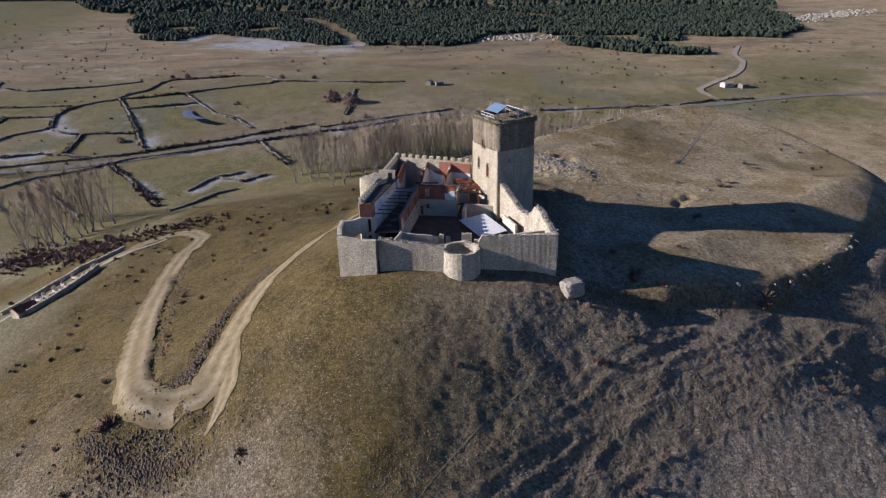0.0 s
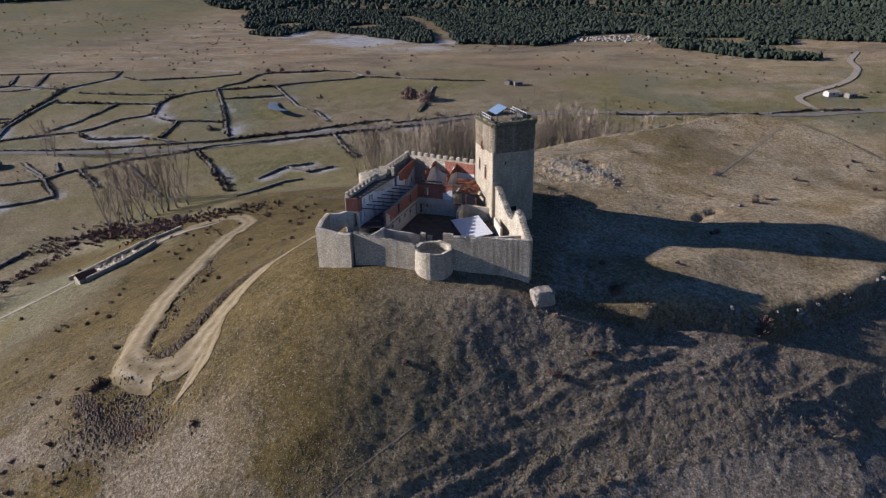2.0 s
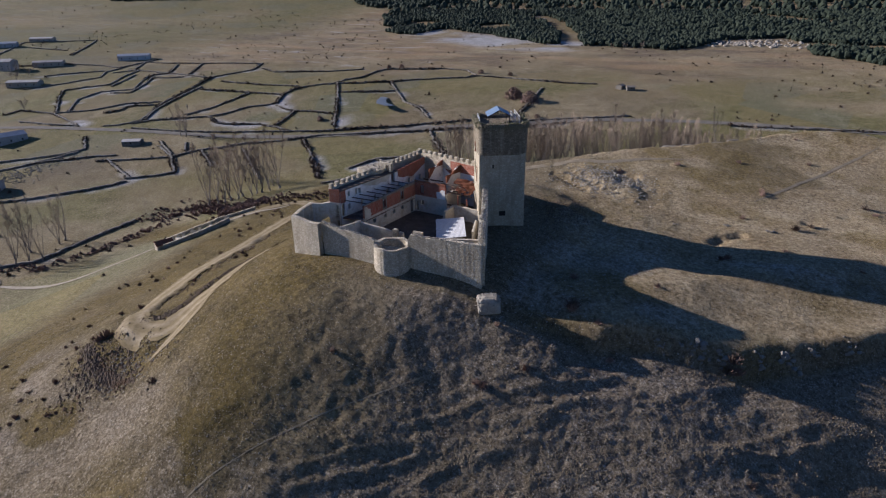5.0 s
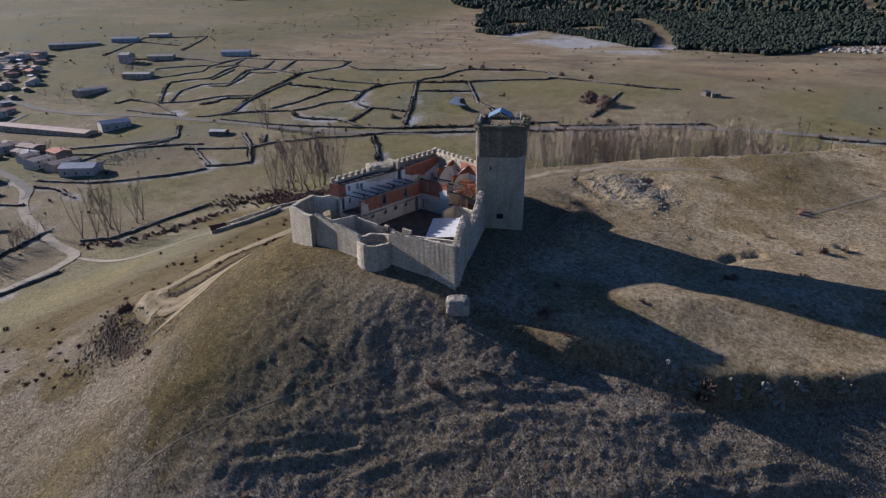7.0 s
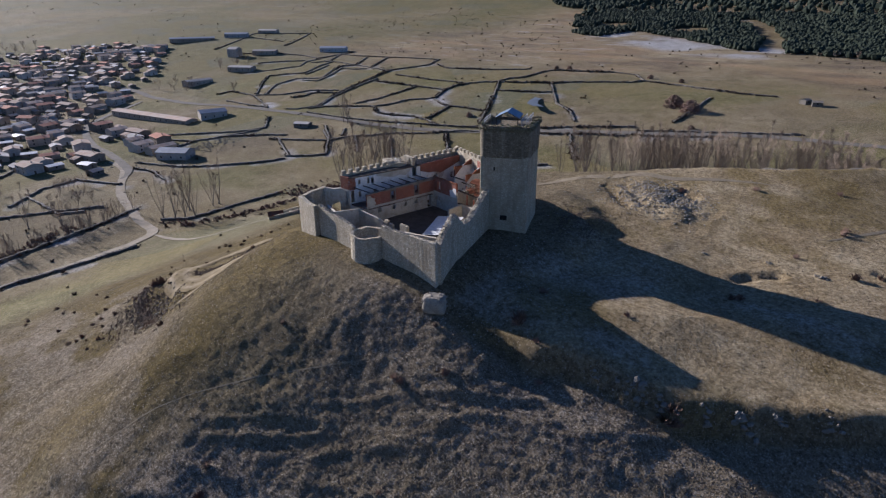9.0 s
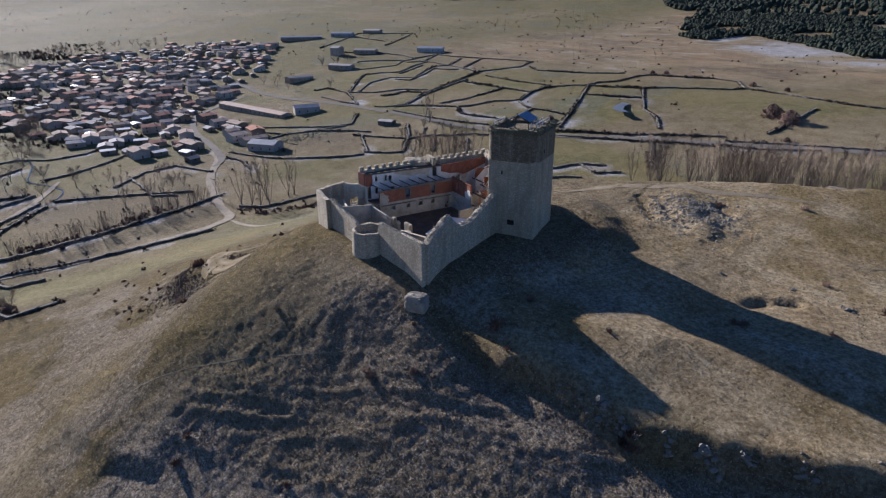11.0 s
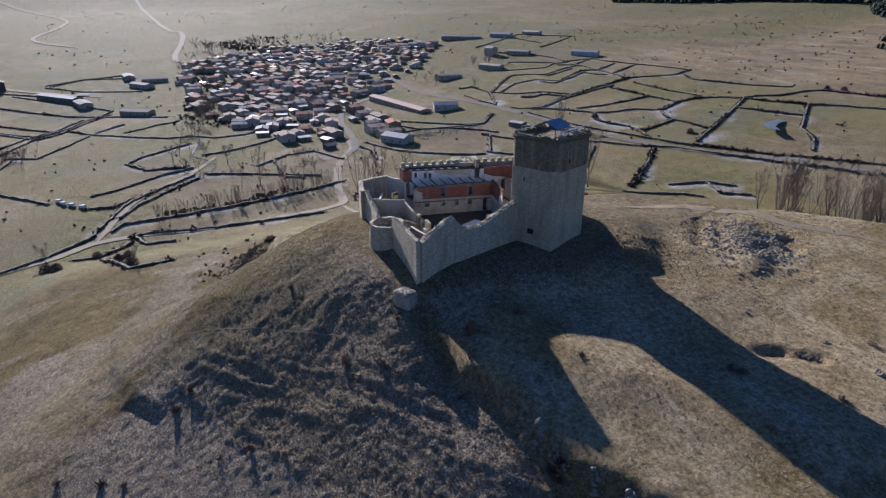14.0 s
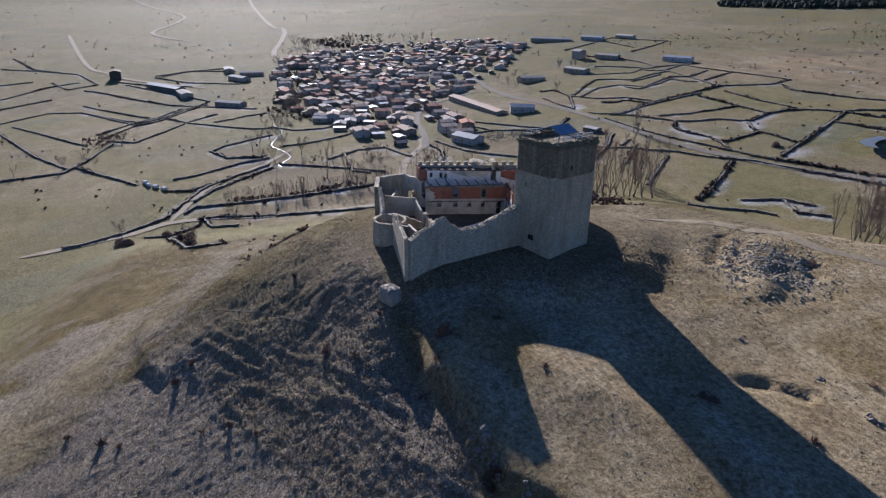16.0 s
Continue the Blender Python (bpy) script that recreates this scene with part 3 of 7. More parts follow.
wall_line((-200, 342), (-180, 322), (-158, 298), (-149, 286))
wall_line((-313, 272), (-295, 279), (-269, 291), (-261, 306), (-248, 316), (-236, 327), (-215, 338))
wall_line((-301, 314), (-274, 297), (-258, 283))
wall_line((-280, 317), (-268, 304))
wall_line((-256, 307), (-228, 286))
wall_line((-457, 349), (-430, 362), (-414, 383), (-386, 395))
wall_line((-461, 352), (-501, 384), (-523, 405))
wall_line((-450, 355), (-477, 385), (-477, 409), (-448, 422), (-468, 451), (-476, 470), (-465, 480))
wall_line((-523, 405), (-509, 419), (-492, 431), (-506, 464), (-511, 485))
wall_line((-573, 400), (-546, 428), (-530, 452), (-547, 473), (-545, 491))
wall_line((-598, 439), (-574, 462), (-554, 477))
wall_line((-666, 460), (-623, 488), (-586, 496), (-549, 494), (-550, 514), (-552, 547))
wall_line((-501, 334), (-501, 347), (-458, 347), (-404, 328))
wall_line((-466, 322), (-426, 323), (-400, 326))
wall_line((-401, 234), (-377, 254), (-352, 273), (-343, 287), (-366, 305))
wall_line((-360, 221), (-364, 240), (-350, 264), (-343, 282))
wall_line((-816, 567), (-786, 591), (-749, 625))
wall_line((-768, 542), (-707, 548))
wall_line((-669, 526), (-722, 594), (-749, 625))
wall_line((-731, 455), (-770, 514), (-816, 567))
wall_line((-666, -157), (-647, -132), (-606, -92), (-569, -51), (-551, -18), (-520, 40))
wall_line((-581, -135), (-560, -116), (-519, -75), (-490, -45))
wall_line((-526, -108), (-486, -69), (-481, -59))
wall_line((-420, -72), (-461, -61), (-481, -44), (-528, -28), (-561, -13))
wall_line((-438, -79), (-475, -66), (-500, -49), (-544, -35))
wall_line((-497, -42), (-464, -15), (-441, 12), (-421, 43), (-423, 61), (-407, 78), (-410, 101), (-433, 126))
wall_line((-461, -19), (-430, -29), (-391, -44), (-402, -66))
wall_line((-472, -16), (-502, 4))
wall_line((-460, 8), (-483, 32), (-493, 51))
wall_line((-325, -68), (-310, -55), (-280, -27), (-267, -16))
wall_line((-167, -25), (-171, -16), (-180, -4), (-188, 3), (-201, 14), (-209, 15))
wall_line((-211, 16), (-231, 21), (-247, 25), (-257, 30), (-276, 44), (-296, 61))
wall_line((-224, 24), (-245, 32), (-253, 38), (-268, 48), (-288, 63))
wall_line((-273, 4), (-281, 18), (-306, 43), (-315, 61))
wall_line((-345, 18), (-358, 24), (-375, 41), (-392, 59))
wall_line((-345, 18), (-322, 32), (-319, 57))
wall_line((-249, 7), (-246, 19), (-258, 27))
wall_line((-204, 22), (-214, 26), (-214, 36), (-215, 47), (-220, 76), (-228, 104), (-239, 132), (-245, 147))
wall_line((-193, 32), (-194, 40), (-188, 66), (-186, 94), (-187, 123))
wall_line((-191, 34), (-178, 39), (-175, 52))
wall_line((-171, 10), (-166, 20), (-183, 32))
wall_line((-145, 26), (-114, 39), (-114, 53))
wall_line((-348, 69), (-356, 89), (-369, 107), (-387, 126))
wall_line((-302, 101), (-325, 123), (-330, 144), (-298, 158))
wall_line((-296, 68), (-289, 85), (-277, 109), (-263, 136))
wall_line((-745, -98), (-700, -52), (-677, 11))
wall_line((-757, -100), (-786, -63), (-801, -17))
wall_line((-722, -138), (-688, -91), (-671, -43))
wall_line((-470, 213), (-412, 216), (-364, 237), (-353, 258), (-327, 276), (-309, 284))
wall_line((-341, 186), (-307, 200), (-293, 212), (-271, 236), (-262, 251))
wall_line((-308, 276), (-283, 264), (-265, 256))
wall_line((-266, 254), (-252, 263), (-244, 271))
wall_line((-244, 271), (-268, 292), (-291, 305))
wall_line((-329, 179), (-313, 184), (-287, 180))
wall_line((-315, 113), (-269, 115), (-262, 126))
wall_line((-207, 157), (-207, 169), (-209, 189), (-208, 210))
wall_line((-218, 147), (-207, 157))
wall_line((-136, 271), (-129, 286), (-124, 299), (-114, 305))
wall_line((-230, 317), (-207, 297), (-184, 277))
wall_line((-87, 403), (-58, 414), (-32, 424), (-1, 436))
wall_line((-86, 395), (-61, 402), (-39, 414))
wall_line((62, 428), (94, 430), (126, 433), (150, 434))
wall_line((159, 436), (186, 446), (215, 447))
wall_line((-950, -335), (-842, -272), (-786, -199), (-706, -155), (-677, -180), (-727, -212))
wall_line((-848, -312), (-823, -256), (-787, -201))
wall_line((-628, -230), (-696, -206), (-723, -181))
wall_line((-578, -211), (-619, -179))
wall_line((-502, -182), (-548, -158), (-544, -126), (-472, -64))
wall_line((-485, -165), (-389, -78))
wall_line((-452, -162), (-358, -102), (-319, -70))
wall_line((-298, -102), (-310, -69), (-332, -64), (-388, -60))
wall_line((-471, -61), (-500, -43), (-578, -12))
wall_line((-716, -264), (-736, -236))
wall_line((-701, -123), (-640, -68), (-578, -12))
wall_line((-748, -93), (-787, -61), (-772, 0))


def near_walls(x, y, reach):
    """Nearness (1 to 0) to the lee side of a wall, where hoar frost lasts."""
    best = np.full_like(x, 1e9)
    for line in WALLS:
        for (ax, ay), (bx, by) in zip(line, line[1:]):
            k = (x > min(ax, bx) - 16) & (x < max(ax, bx) + 16) & (y > min(ay, by) - 16) & (y < max(ay, by) + 16)
            if k.any():
                vx, vy = bx - ax, by - ay
                f = np.clip(((x[k] - ax - 4) * vx + (y[k] - ay) * vy) / (vx * vx + vy * vy + 1e-6), 0, 1)
                best[k] = np.minimum(best[k], np.hypot(x[k] - ax - 4 - f * vx, y[k] - ay - f * vy))
    return np.clip(1 - best / reach, 0, 1)



def wood_edge(x):
    """South edge of the pine wood as a line over x."""
    return np.interp(x, [-1837, -1330, -1159, -999, -903, -746, -655, -560, -463, -425, -400, -350, -340, -306, -215, -148, -105, -6, 20, 41, 71, 109, 122, 126, 151, 175, 199, 223, 250, 258, 265, 282, 321, 372, 428, 505, 598, 1171],
                     [1658, 1130, 990, 1056, 1173, 1286, 1159, 1060, 935, 850, 830, 806, 868, 866, 805, 742, 740, 719, 740, 790, 815, 830, 800, 711, 683, 660, 642, 630, 627, 640, 760, 777, 732, 732, 792, 1000, 1250, 1550])


ground_mesh = sheet("ground", GX, GY, GZ, M["ground"])
fx, fy = GX.ravel(), GY.ravel()
meadow = smooth01(-fy + 0.1 * fx, -640, -480) * (1 - smooth01(fx, -40, 120) * smooth01(-fy, -420, -380))
hillside = smooth01(fx, -140, -95) * smooth01(-fx, -210, -160) * smooth01(fy, -30, 20) * smooth01(-fy, -330, -230)
green = np.clip(hillside * np.maximum(smooth01(-fy, -125, -95) * smooth01(-fx, -8, 22) * smooth01(fy, 35, 62), 0.9 * smooth01(-fx, 12, 30)) * (0.85 + 0.9 * (fbm(fx / 14, fy / 14, 44) - 0.35))
                + 0.5 * hillside * smooth01(fbm(fx / 22, fy / 22, 44), 0.5, 0.7), 0, 1)
# dark strip at the hill foot: dark soil, with shadows painted into the turf colour
green = np.maximum(green, 0.95 * np.exp(-(to_line(fx, fy, ((-175, 196), (-140, 200), (-100, 212), (-62, 232)))[0] / 17) ** 2))
green = np.maximum(green, 0.45 * smooth01(fy - wood_edge(fx), 0, 40))
shady = smooth01(fx, -5, 18) * smooth01(-fx, -140, -100) * smooth01(fy, 25, 45) * smooth01(-to_line(fx, fy, SCARPS[0][0])[0], 0, 3)
gravel = smooth01(-to_line(fx, fy, GRAVEL)[0], 0, 3) * smooth01(fx, -4, 8) * smooth01(-fx, -120, -95) * smooth01(fy, 15, 45)
stony = np.clip(0.6 * shady + 0.5 * gravel + 0.5 * hillside * smooth01(-fy - 0.25 * fx, -74, -56) * smooth01(fbm(fx / 11, fy / 11, 52), 0.3, 0.55) + 0.9 * hillside * (fbm(fx / 26, fy / 26, 51) - 0.42) + 0.35 * smooth01(fy, 560, 700) * fbm(fx / 90, fy / 90, 53), 0, 1)
# frost in the outline of the castle's shadows; its colour also pales that shade
shadow_frost = np.maximum(smooth01(-np.abs(to_line(fx, fy, ((24, 141), (45, 139.5), (60, 137), (84, 136)))[0]), -6, -2), smooth01(-np.abs(to_line(fx, fy, ((29, 110), (34, 120), (38, 130)))[0]), -15, -9))
shadow_frost = np.maximum(shadow_frost, smooth01(-np.abs(to_line(fx, fy, ((40, 112), (54, 112.5)))[0]), -5, -2)) * smooth01(fx, 19, 25) * smooth01(to_line(fx, fy, SCARPS[0][0])[0], 0, 3)
frost = np.clip(meadow * (1 - hillside) * smooth01(fbm(fx / 38, fy / 30, 61), 0.56, 0.76) * 0.34
                + meadow * (1 - hillside) * near_walls(fx, fy, 10.0) * smooth01(fbm(fx / 24, fy / 24, 62), 0.42, 0.7) * 0.85
                + 0.5 * shadow_frost * (0.3 + 0.9 * fbm(fx / 7, fy / 7, 63))
                + 1.5 * np.exp(-(to_line(fx, fy, ((-330, 825), (-246, 782), (-190, 745), (-125, 730)))[0] / 42) ** 2) * smooth01(fbm(fx / 60, fy / 25, 64), 0.3, 0.55)
                , 0, 1)
cover = ground_mesh.color_attributes.new("cover", "FLOAT_COLOR", "POINT")
cover.data.foreach_set("color", np.stack([green, stony, frost, np.clip(np.maximum(meadow * (1 - hillside) * (0.15 + 0.85 * smooth01(fbm(fx / 75, fy / 75, 41), 0.34, 0.56)), smooth01(-fx, 480, 680) * (0.62 + 0.38 * smooth01(fbm(fx / 190, fy / 190, 43), 0.36, 0.6))), 0, 1)], -1).ravel())
above = smooth01(to_line(fx, fy, SCARPS[0][0])[0], 0, 3) * smooth01(fx, 22, 34) + smooth01(fx, 14, 24) * smooth01(fy, 135, 150)
parched_and_haze = np.clip(above, 0, 1) * smooth01(fy, 98, 106) * smooth01(-fx, -190, -150) * smooth01(-fy, -300, -240)
# dry grass; the last term pales the far west in place of haze
parched_and_haze = np.clip(parched_and_haze * (1 - 0.3 * smooth01(-fy, -170, -140)) + 0.85 * smooth01(fx, 60, 200) * smooth01(fy, 240, 320) + 0.28 * smooth01(fy, 470, 580) * smooth01(-fx, 20, 160) * (1 - smooth01(fy - wood_edge(fx), -20, 20)) + 1.0 * smooth01(-fx, 520, 900) * (0.55 + 0.9 * fbm(fx / 160, fy / 160, 66) - 0.2), 0, 1)
dry_layer = ground_mesh.color_attributes.new("dry", "FLOAT_COLOR", "POINT")
heathy = np.clip((1 - 0.9 * meadow) * (1 - hillside) * smooth01(fy - 0.1 * fx, 380, 520) + 0.5 * smooth01(-fx, 600, 900), 0, 1)
rimy = np.clip(smooth01(fy, 480, 600) * smooth01(-fx, 60, 220) * (1 - hillside), 0, 1)
dry_layer.data.foreach_set("color", np.stack([parched_and_haze, heathy, rimy, np.ones_like(parched_and_haze)], -1).ravel())
ground = tagged(new("ground", ground_mesh), "dry winter pasture on a hill above a flat valley", "ground", kind="structure")


# ---- builders ----


def empty(name, x=0, y=0, z=0, turn=0):
    e = new(name)
    e.matrix_world = pose(x, y, z, 0, 0, turn)
    bpy.context.view_layer.update()
    return e


def part(name, bm, material, parent=None, label="", smooth=False):
    """Links a bmesh, given in the parent's own space, as one mesh object under it."""
    me = bpy.data.meshes.new(name)
    bmesh.ops.recalc_face_normals(bm, faces=bm.faces)
    bm.to_mesh(me)
    bm.free()
    if smooth:
        me.polygons.foreach_set("use_smooth", [True] * len(me.polygons))
    me.materials.append(material)
    ob = new(name, me)
    if parent:
        ob.parent = parent
    return tagged(ob, label)


def prism(bm, foot, z0, z1):
    """A solid over a polygon; z1 may be one height or one for each corner."""
    tops = z1 if isinstance(z1, (list, tuple)) else [z1] * len(foot)
    lows = z0 if isinstance(z0, (list, tuple)) else [z0] * len(foot)
    a = [bm.verts.new((x, y, z)) for (x, y), z in zip(foot, lows)]
    b2 = [bm.verts.new((x, y, z)) for (x, y), z in zip(foot, tops)]
    n = len(foot)
    bm.faces.new(a[::-1])
    bm.faces.new(b2)
    for i in range(n):
        bm.faces.new((a[i], a[(i + 1) % n], b2[(i + 1) % n], b2[i]))


def box(bm, x0, x1, y0, y1, z0, z1):
    prism(bm, [(x0, y0), (x1, y0), (x1, y1), (x0, y1)], z0, z1)


def beam(bm, p, q, w, h):
    """A bar with a rectangular section from p to q."""
    p, q = Vector(p), Vector(q)
    d = (q - p).normalized()
    side = d.cross(Vector((0, 0, 1)))
    side = side.normalized() if side.length > 1e-4 else Vector((1, 0, 0))
    up = side.cross(d)
    vs = [[bm.verts.new(c + side * sx * w / 2 + up * sz * h / 2) for sx, sz in ((-1, -1), (1, -1), (1, 1), (-1, 1))] for c in (p, q)]
    bm.faces.new(vs[0][::-1])
    bm.faces.new(vs[1])
    for i in range(4):
        bm.faces.new((vs[0][i], vs[0][(i + 1) % 4], vs[1][(i + 1) % 4], vs[1][i]))


def ragged_wall(line, thick, step=0.7, rag=0.35, sink=1.5, seed=1, foot=None):
    """A broken masonry wall along (x, y, top) points, its top uneven, its foot in the ground; returns a bmesh."""
    r = random.Random(seed)
    bm = bmesh.new()
    pts = []
    for (x0, y0, a), (x1, y1, b2) in zip(line, line[1:]):
        n = max(1, int(math.hypot(x1 - x0, y1 - y0) / step))
        for k in range(n):
            f = k / n
            pts.append((x0 + (x1 - x0) * f, y0 + (y1 - y0) * f, a + (b2 - a) * f))
    pts.append(line[-1])
    rings, j = [], 0.0
    for k, (x, y, t) in enumerate(pts):
        q, p = pts[min(k + 1, len(pts) - 1)], pts[max(k - 1, 0)]
        d = Vector((q[0] - p[0], q[1] - p[1])).normalized()
        nx, ny = -d.y, d.x
        j = 0.6 * j + r.uniform(-rag, rag)
        z0 = (hz(x, y) - sink) if foot is None else foot
        ring = []
        for s, zz in ((1, z0), (1, None), (0.0, 1), (-1, None), (-1, z0)):
            jit = r.uniform(-0.012, 0.012)
            top = t + j * (1 if s >= 0 else 0.8) + r.uniform(-rag, rag) * 0.35 + (0.05 if s == 0 else 0)
            z = zz if zz not in (None, 1) else top
            ring.append(bm.verts.new((x + nx * s * (thick / 2 + jit), y + ny * s * (thick / 2 + jit), z)))
        rings.append(ring)
    for a, b2 in zip(rings, rings[1:]):
        for i in range(4):
            bm.faces.new((a[i], a[i + 1], b2[i + 1], b2[i]))
    bm.faces.new(rings[0])
    bm.faces.new(rings[-1][::-1])
    return bm


def pierced(p, q, z0, z1, thick, holes=()):
    """A wall from p to q (its outer face on the left), with rectangular holes (along0, along1, low, high) through it."""
    p, q = Vector(p), Vector(q)
    d = (q - p).normalized()
    n = Vector((-d.y, d.x))
    ln = (q - p).length
    us = sorted({0, ln, *[h[0] for h in holes], *[h[1] for h in holes]})
    zs = sorted({z0, z1, *[h[2] for h in holes], *[h[3] for h in holes]})
    us, zs = [u for u in us if 0 <= u <= ln], [z for z in zs if z0 <= z <= z1]
    bm = bmesh.new()
    solid = lambda u, z: 0 <= u < len(us) - 1 and 0 <= z < len(zs) - 1 and not any(
        h[0] <= (us[u] + us[u + 1]) / 2 <= h[1] and h[2] <= (zs[z] + zs[z + 1]) / 2 <= h[3] for h in holes)
    made = {}

    def v(i, k, s):
        if (i, k, s) not in made:
            w = p + d * us[i] - n * (thick * s)
            made[i, k, s] = bm.verts.new((w.x, w.y, zs[k]))
        return made[i, k, s]
    for i in range(len(us) - 1):
        for k in range(len(zs) - 1):
            if not solid(i, k):
                continue
            for s in (0, 1):
                bm.faces.new((v(i, k, s), v(i + 1, k, s), v(i + 1, k + 1, s), v(i, k + 1, s)))
            if not solid(i - 1, k):
                bm.faces.new((v(i, k, 0), v(i, k + 1, 0), v(i, k + 1, 1), v(i, k, 1)))
            if not solid(i + 1, k):
                bm.faces.new((v(i + 1, k, 0), v(i + 1, k + 1, 0), v(i + 1, k + 1, 1), v(i + 1, k, 1)))
            if not solid(i, k - 1):
                bm.faces.new((v(i, k, 0), v(i + 1, k, 0), v(i + 1, k, 1), v(i, k, 1)))
            if not solid(i, k + 1):
                bm.faces.new((v(i, k + 1, 0), v(i + 1, k + 1, 0), v(i + 1, k + 1, 1), v(i, k + 1, 1)))
    return bm


def blob_rock(bm, x, y, z, rx, ry, rz, r, turn=0.0):
    """One angular stone."""
    vs = []
    phi = r.uniform(0, 6.28)
    for lat, k in ((-1, 1), (-0.3, 5), (0.45, 5), (1, 1)):
        c = math.sqrt(max(0, 1 - lat * lat))
        ring = []
        for i in range(k):
            a = phi + lat + 6.283 * i / k
            s = r.uniform(0.75, 1.15)
            px, py = rx * c * s * math.cos(a), ry * c * s * math.sin(a)
            ring.append(bm.verts.new((x + px * math.cos(turn) - py * math.sin(turn), y + px * math.sin(turn) + py * math.cos(turn), z + rz * lat * r.uniform(0.8, 1.1))))
        vs.append(ring)
    for i in range(5):
        j = (i + 1) % 5
        bm.faces.new((vs[0][0], vs[1][j], vs[1][i]))
        bm.faces.new((vs[1][i], vs[1][j], vs[2][j], vs[2][i]))
        bm.faces.new((vs[2][i], vs[2][j], vs[3][0]))


def strip(name, line, width, material, lift=0.12, label="", category="road", step=3.0, seed=3, kind="structure"):
    """A road or track laid over the ground along plan points, of one width or one at each point, with uneven edges."""
    r = random.Random(seed)
    P = [Vector(p) for p in line]
    pts, wide = [], []
    W = width if isinstance(width, tuple) else (width,) * len(P)
    for i in range(len(P) - 1):
        a, b2, c, d = P[max(i - 1, 0)], P[i], P[i + 1], P[min(i + 2, len(P) - 1)]
        n = max(2, int((c - b2).length / step))
        for k in range(n):
            t = k / n
            wide.append(W[i] * (1 - t) + W[i + 1] * t)
            pts.append(0.5 * (2 * b2 + (c - a) * t + (2 * a - 5 * b2 + 4 * c - d) * t * t + (3 * b2 - a - 3 * c + d) * t ** 3))
    pts.append(P[-1])
    wide.append(W[-1])
    bm = bmesh.new()
    rows = []
    for k, p in enumerate(pts):
        d = (pts[min(k + 1, len(pts) - 1)] - pts[max(k - 1, 0)]).normalized()
        n = Vector((-d.y, d.x))
        ends = min(1.0, 0.3 + 0.14 * min(k, len(pts) - 1 - k))
        wl, wr = (wide[k] / 2 * ends * r.uniform(0.85, 1.15) for _ in "ab")
        row = []
        for s in (-wl, -wl * 0.8, -wl * 0.5, -wl * 0.25, 0, wr * 0.25, wr * 0.5, wr * 0.8, wr):
            q = p + n * s
            row.append((q.x, q.y))
        rows.append(row)
    flat = np.array(rows).reshape(-1, 2)
    zz = surface(flat[:, 0], flat[:, 1]) + lift
    wear = bm.verts.layers.float_color.new("wear")
    vs = [bm.verts.new((x, y, z)) for (x, y), z in zip(flat, zz)]
    for k, v in enumerate(vs):
        g = (0.0, 0.5, 0.9, 0.65, 0.42, 0.65, 0.9, 0.5, 0.0)[k % 9]
        v[wear] = (g, g, g, 1)
    for k in range(len(rows) - 1):
        for i in range(8):
            bm.faces.new((vs[k * 9 + i], vs[k * 9 + i + 1], vs[k * 9 + 10 + i], vs[k * 9 + 9 + i]))
    ob = part(name, bm, material, smooth=True)
    return tagged(ob, label, category, kind=kind)


# ---- castle: the great tower ----
TS, TE, TN, TW = (9.4, 127.0), (18.0, 132.0), (13.3, 142.2), (4.3, 137.2)
BAND, TOP, FOOT = 67.6, 73.9, 49.5


def rounded_quad(grow, radius, n=6):
    c = Vector((sum(p[0] for p in (TS, TE, TN, TW)) / 4, sum(p[1] for p in (TS, TE, TN, TW)) / 4))
    q = [Vector(p) for p in (TS, TE, TN, TW)]
    out = []
    for i in range(4):
        a, b2, d = q[i - 1], q[i], q[(i + 1) % 4]
        u, v = (a - b2).normalized(), (d - b2).normalized()
        corner = b2 - (u + v) * grow
        mid = corner + (u + v) * radius
        for k in range(n + 1):
            t = k / n * math.pi / 2
            out.append(tuple(mid - v * radius * math.cos(t) - u * radius * math.sin(t)))
    return out


tower = tagged(empty("castle_tower", 11.2, 134.6, 51.0), "tall square limestone keep with a weathered dark upper storey", "tower")
TO = Vector((11.2, 134.6, 51.0))


def tpart(name, bm, material, parent=tower, label="", smooth=False):
    for v in bm.verts:
        v.co -= TO
    return part(name, bm, material, parent, label, smooth)


def tower_shell():
    """Shaft with a few uneven courses, thick at the wall head, hollow at the top."""
    bm = bmesh.new()
    loops = []
    r = random.Random(2)
    for z, g in ((FOOT, 0.12), (52.5, 0.05), (58, 0.02), (63, 0.0), (BAND, 0.0)):
        loops.append([bm.verts.new((x, y, z)) for x, y in rounded_quad(g, 0.35)])
    for a, b2 in zip(loops, loops[1:]):
        for i in range(len(a)):
            j = (i + 1) % len(a)
            bm.faces.new((a[i], a[j], b2[j], b2[i]))
    bm.faces.new(loops[0][::-1])
    bm.faces.new(loops[-1])
    return bm


shaft = tpart("shaft", tower_shell(), M["tower"])
bm = bmesh.new()
r = random.Random(5)
prof = []
outer = []
for z, g in ((BAND - 0.35, 0.02), (BAND, 0.22), (70.5, 0.26), (73.0, 0.26)):
    outer.append([bm.verts.new((x, y, z + (r.uniform(-0.1, 0.1) if z < BAND else 0))) for x, y in rounded_quad(g, 1.5, 8)])
n = len(outer[0])
crest = [73.5 + 0.5 * fbm(np.array([i * 0.35]), np.array([2.0]), 5)[0] + r.uniform(-0.12, 0.2) for i in range(n)]
outer.append([bm.verts.new((x, y, crest[i])) for i, (x, y) in enumerate(rounded_quad(0.3, 1.5, 8))])
outer.append([bm.verts.new((x, y, crest[i] + r.uniform(-0.1, 0.1))) for i, (x, y) in enumerate(rounded_quad(-0.6, 1.0, 8))])
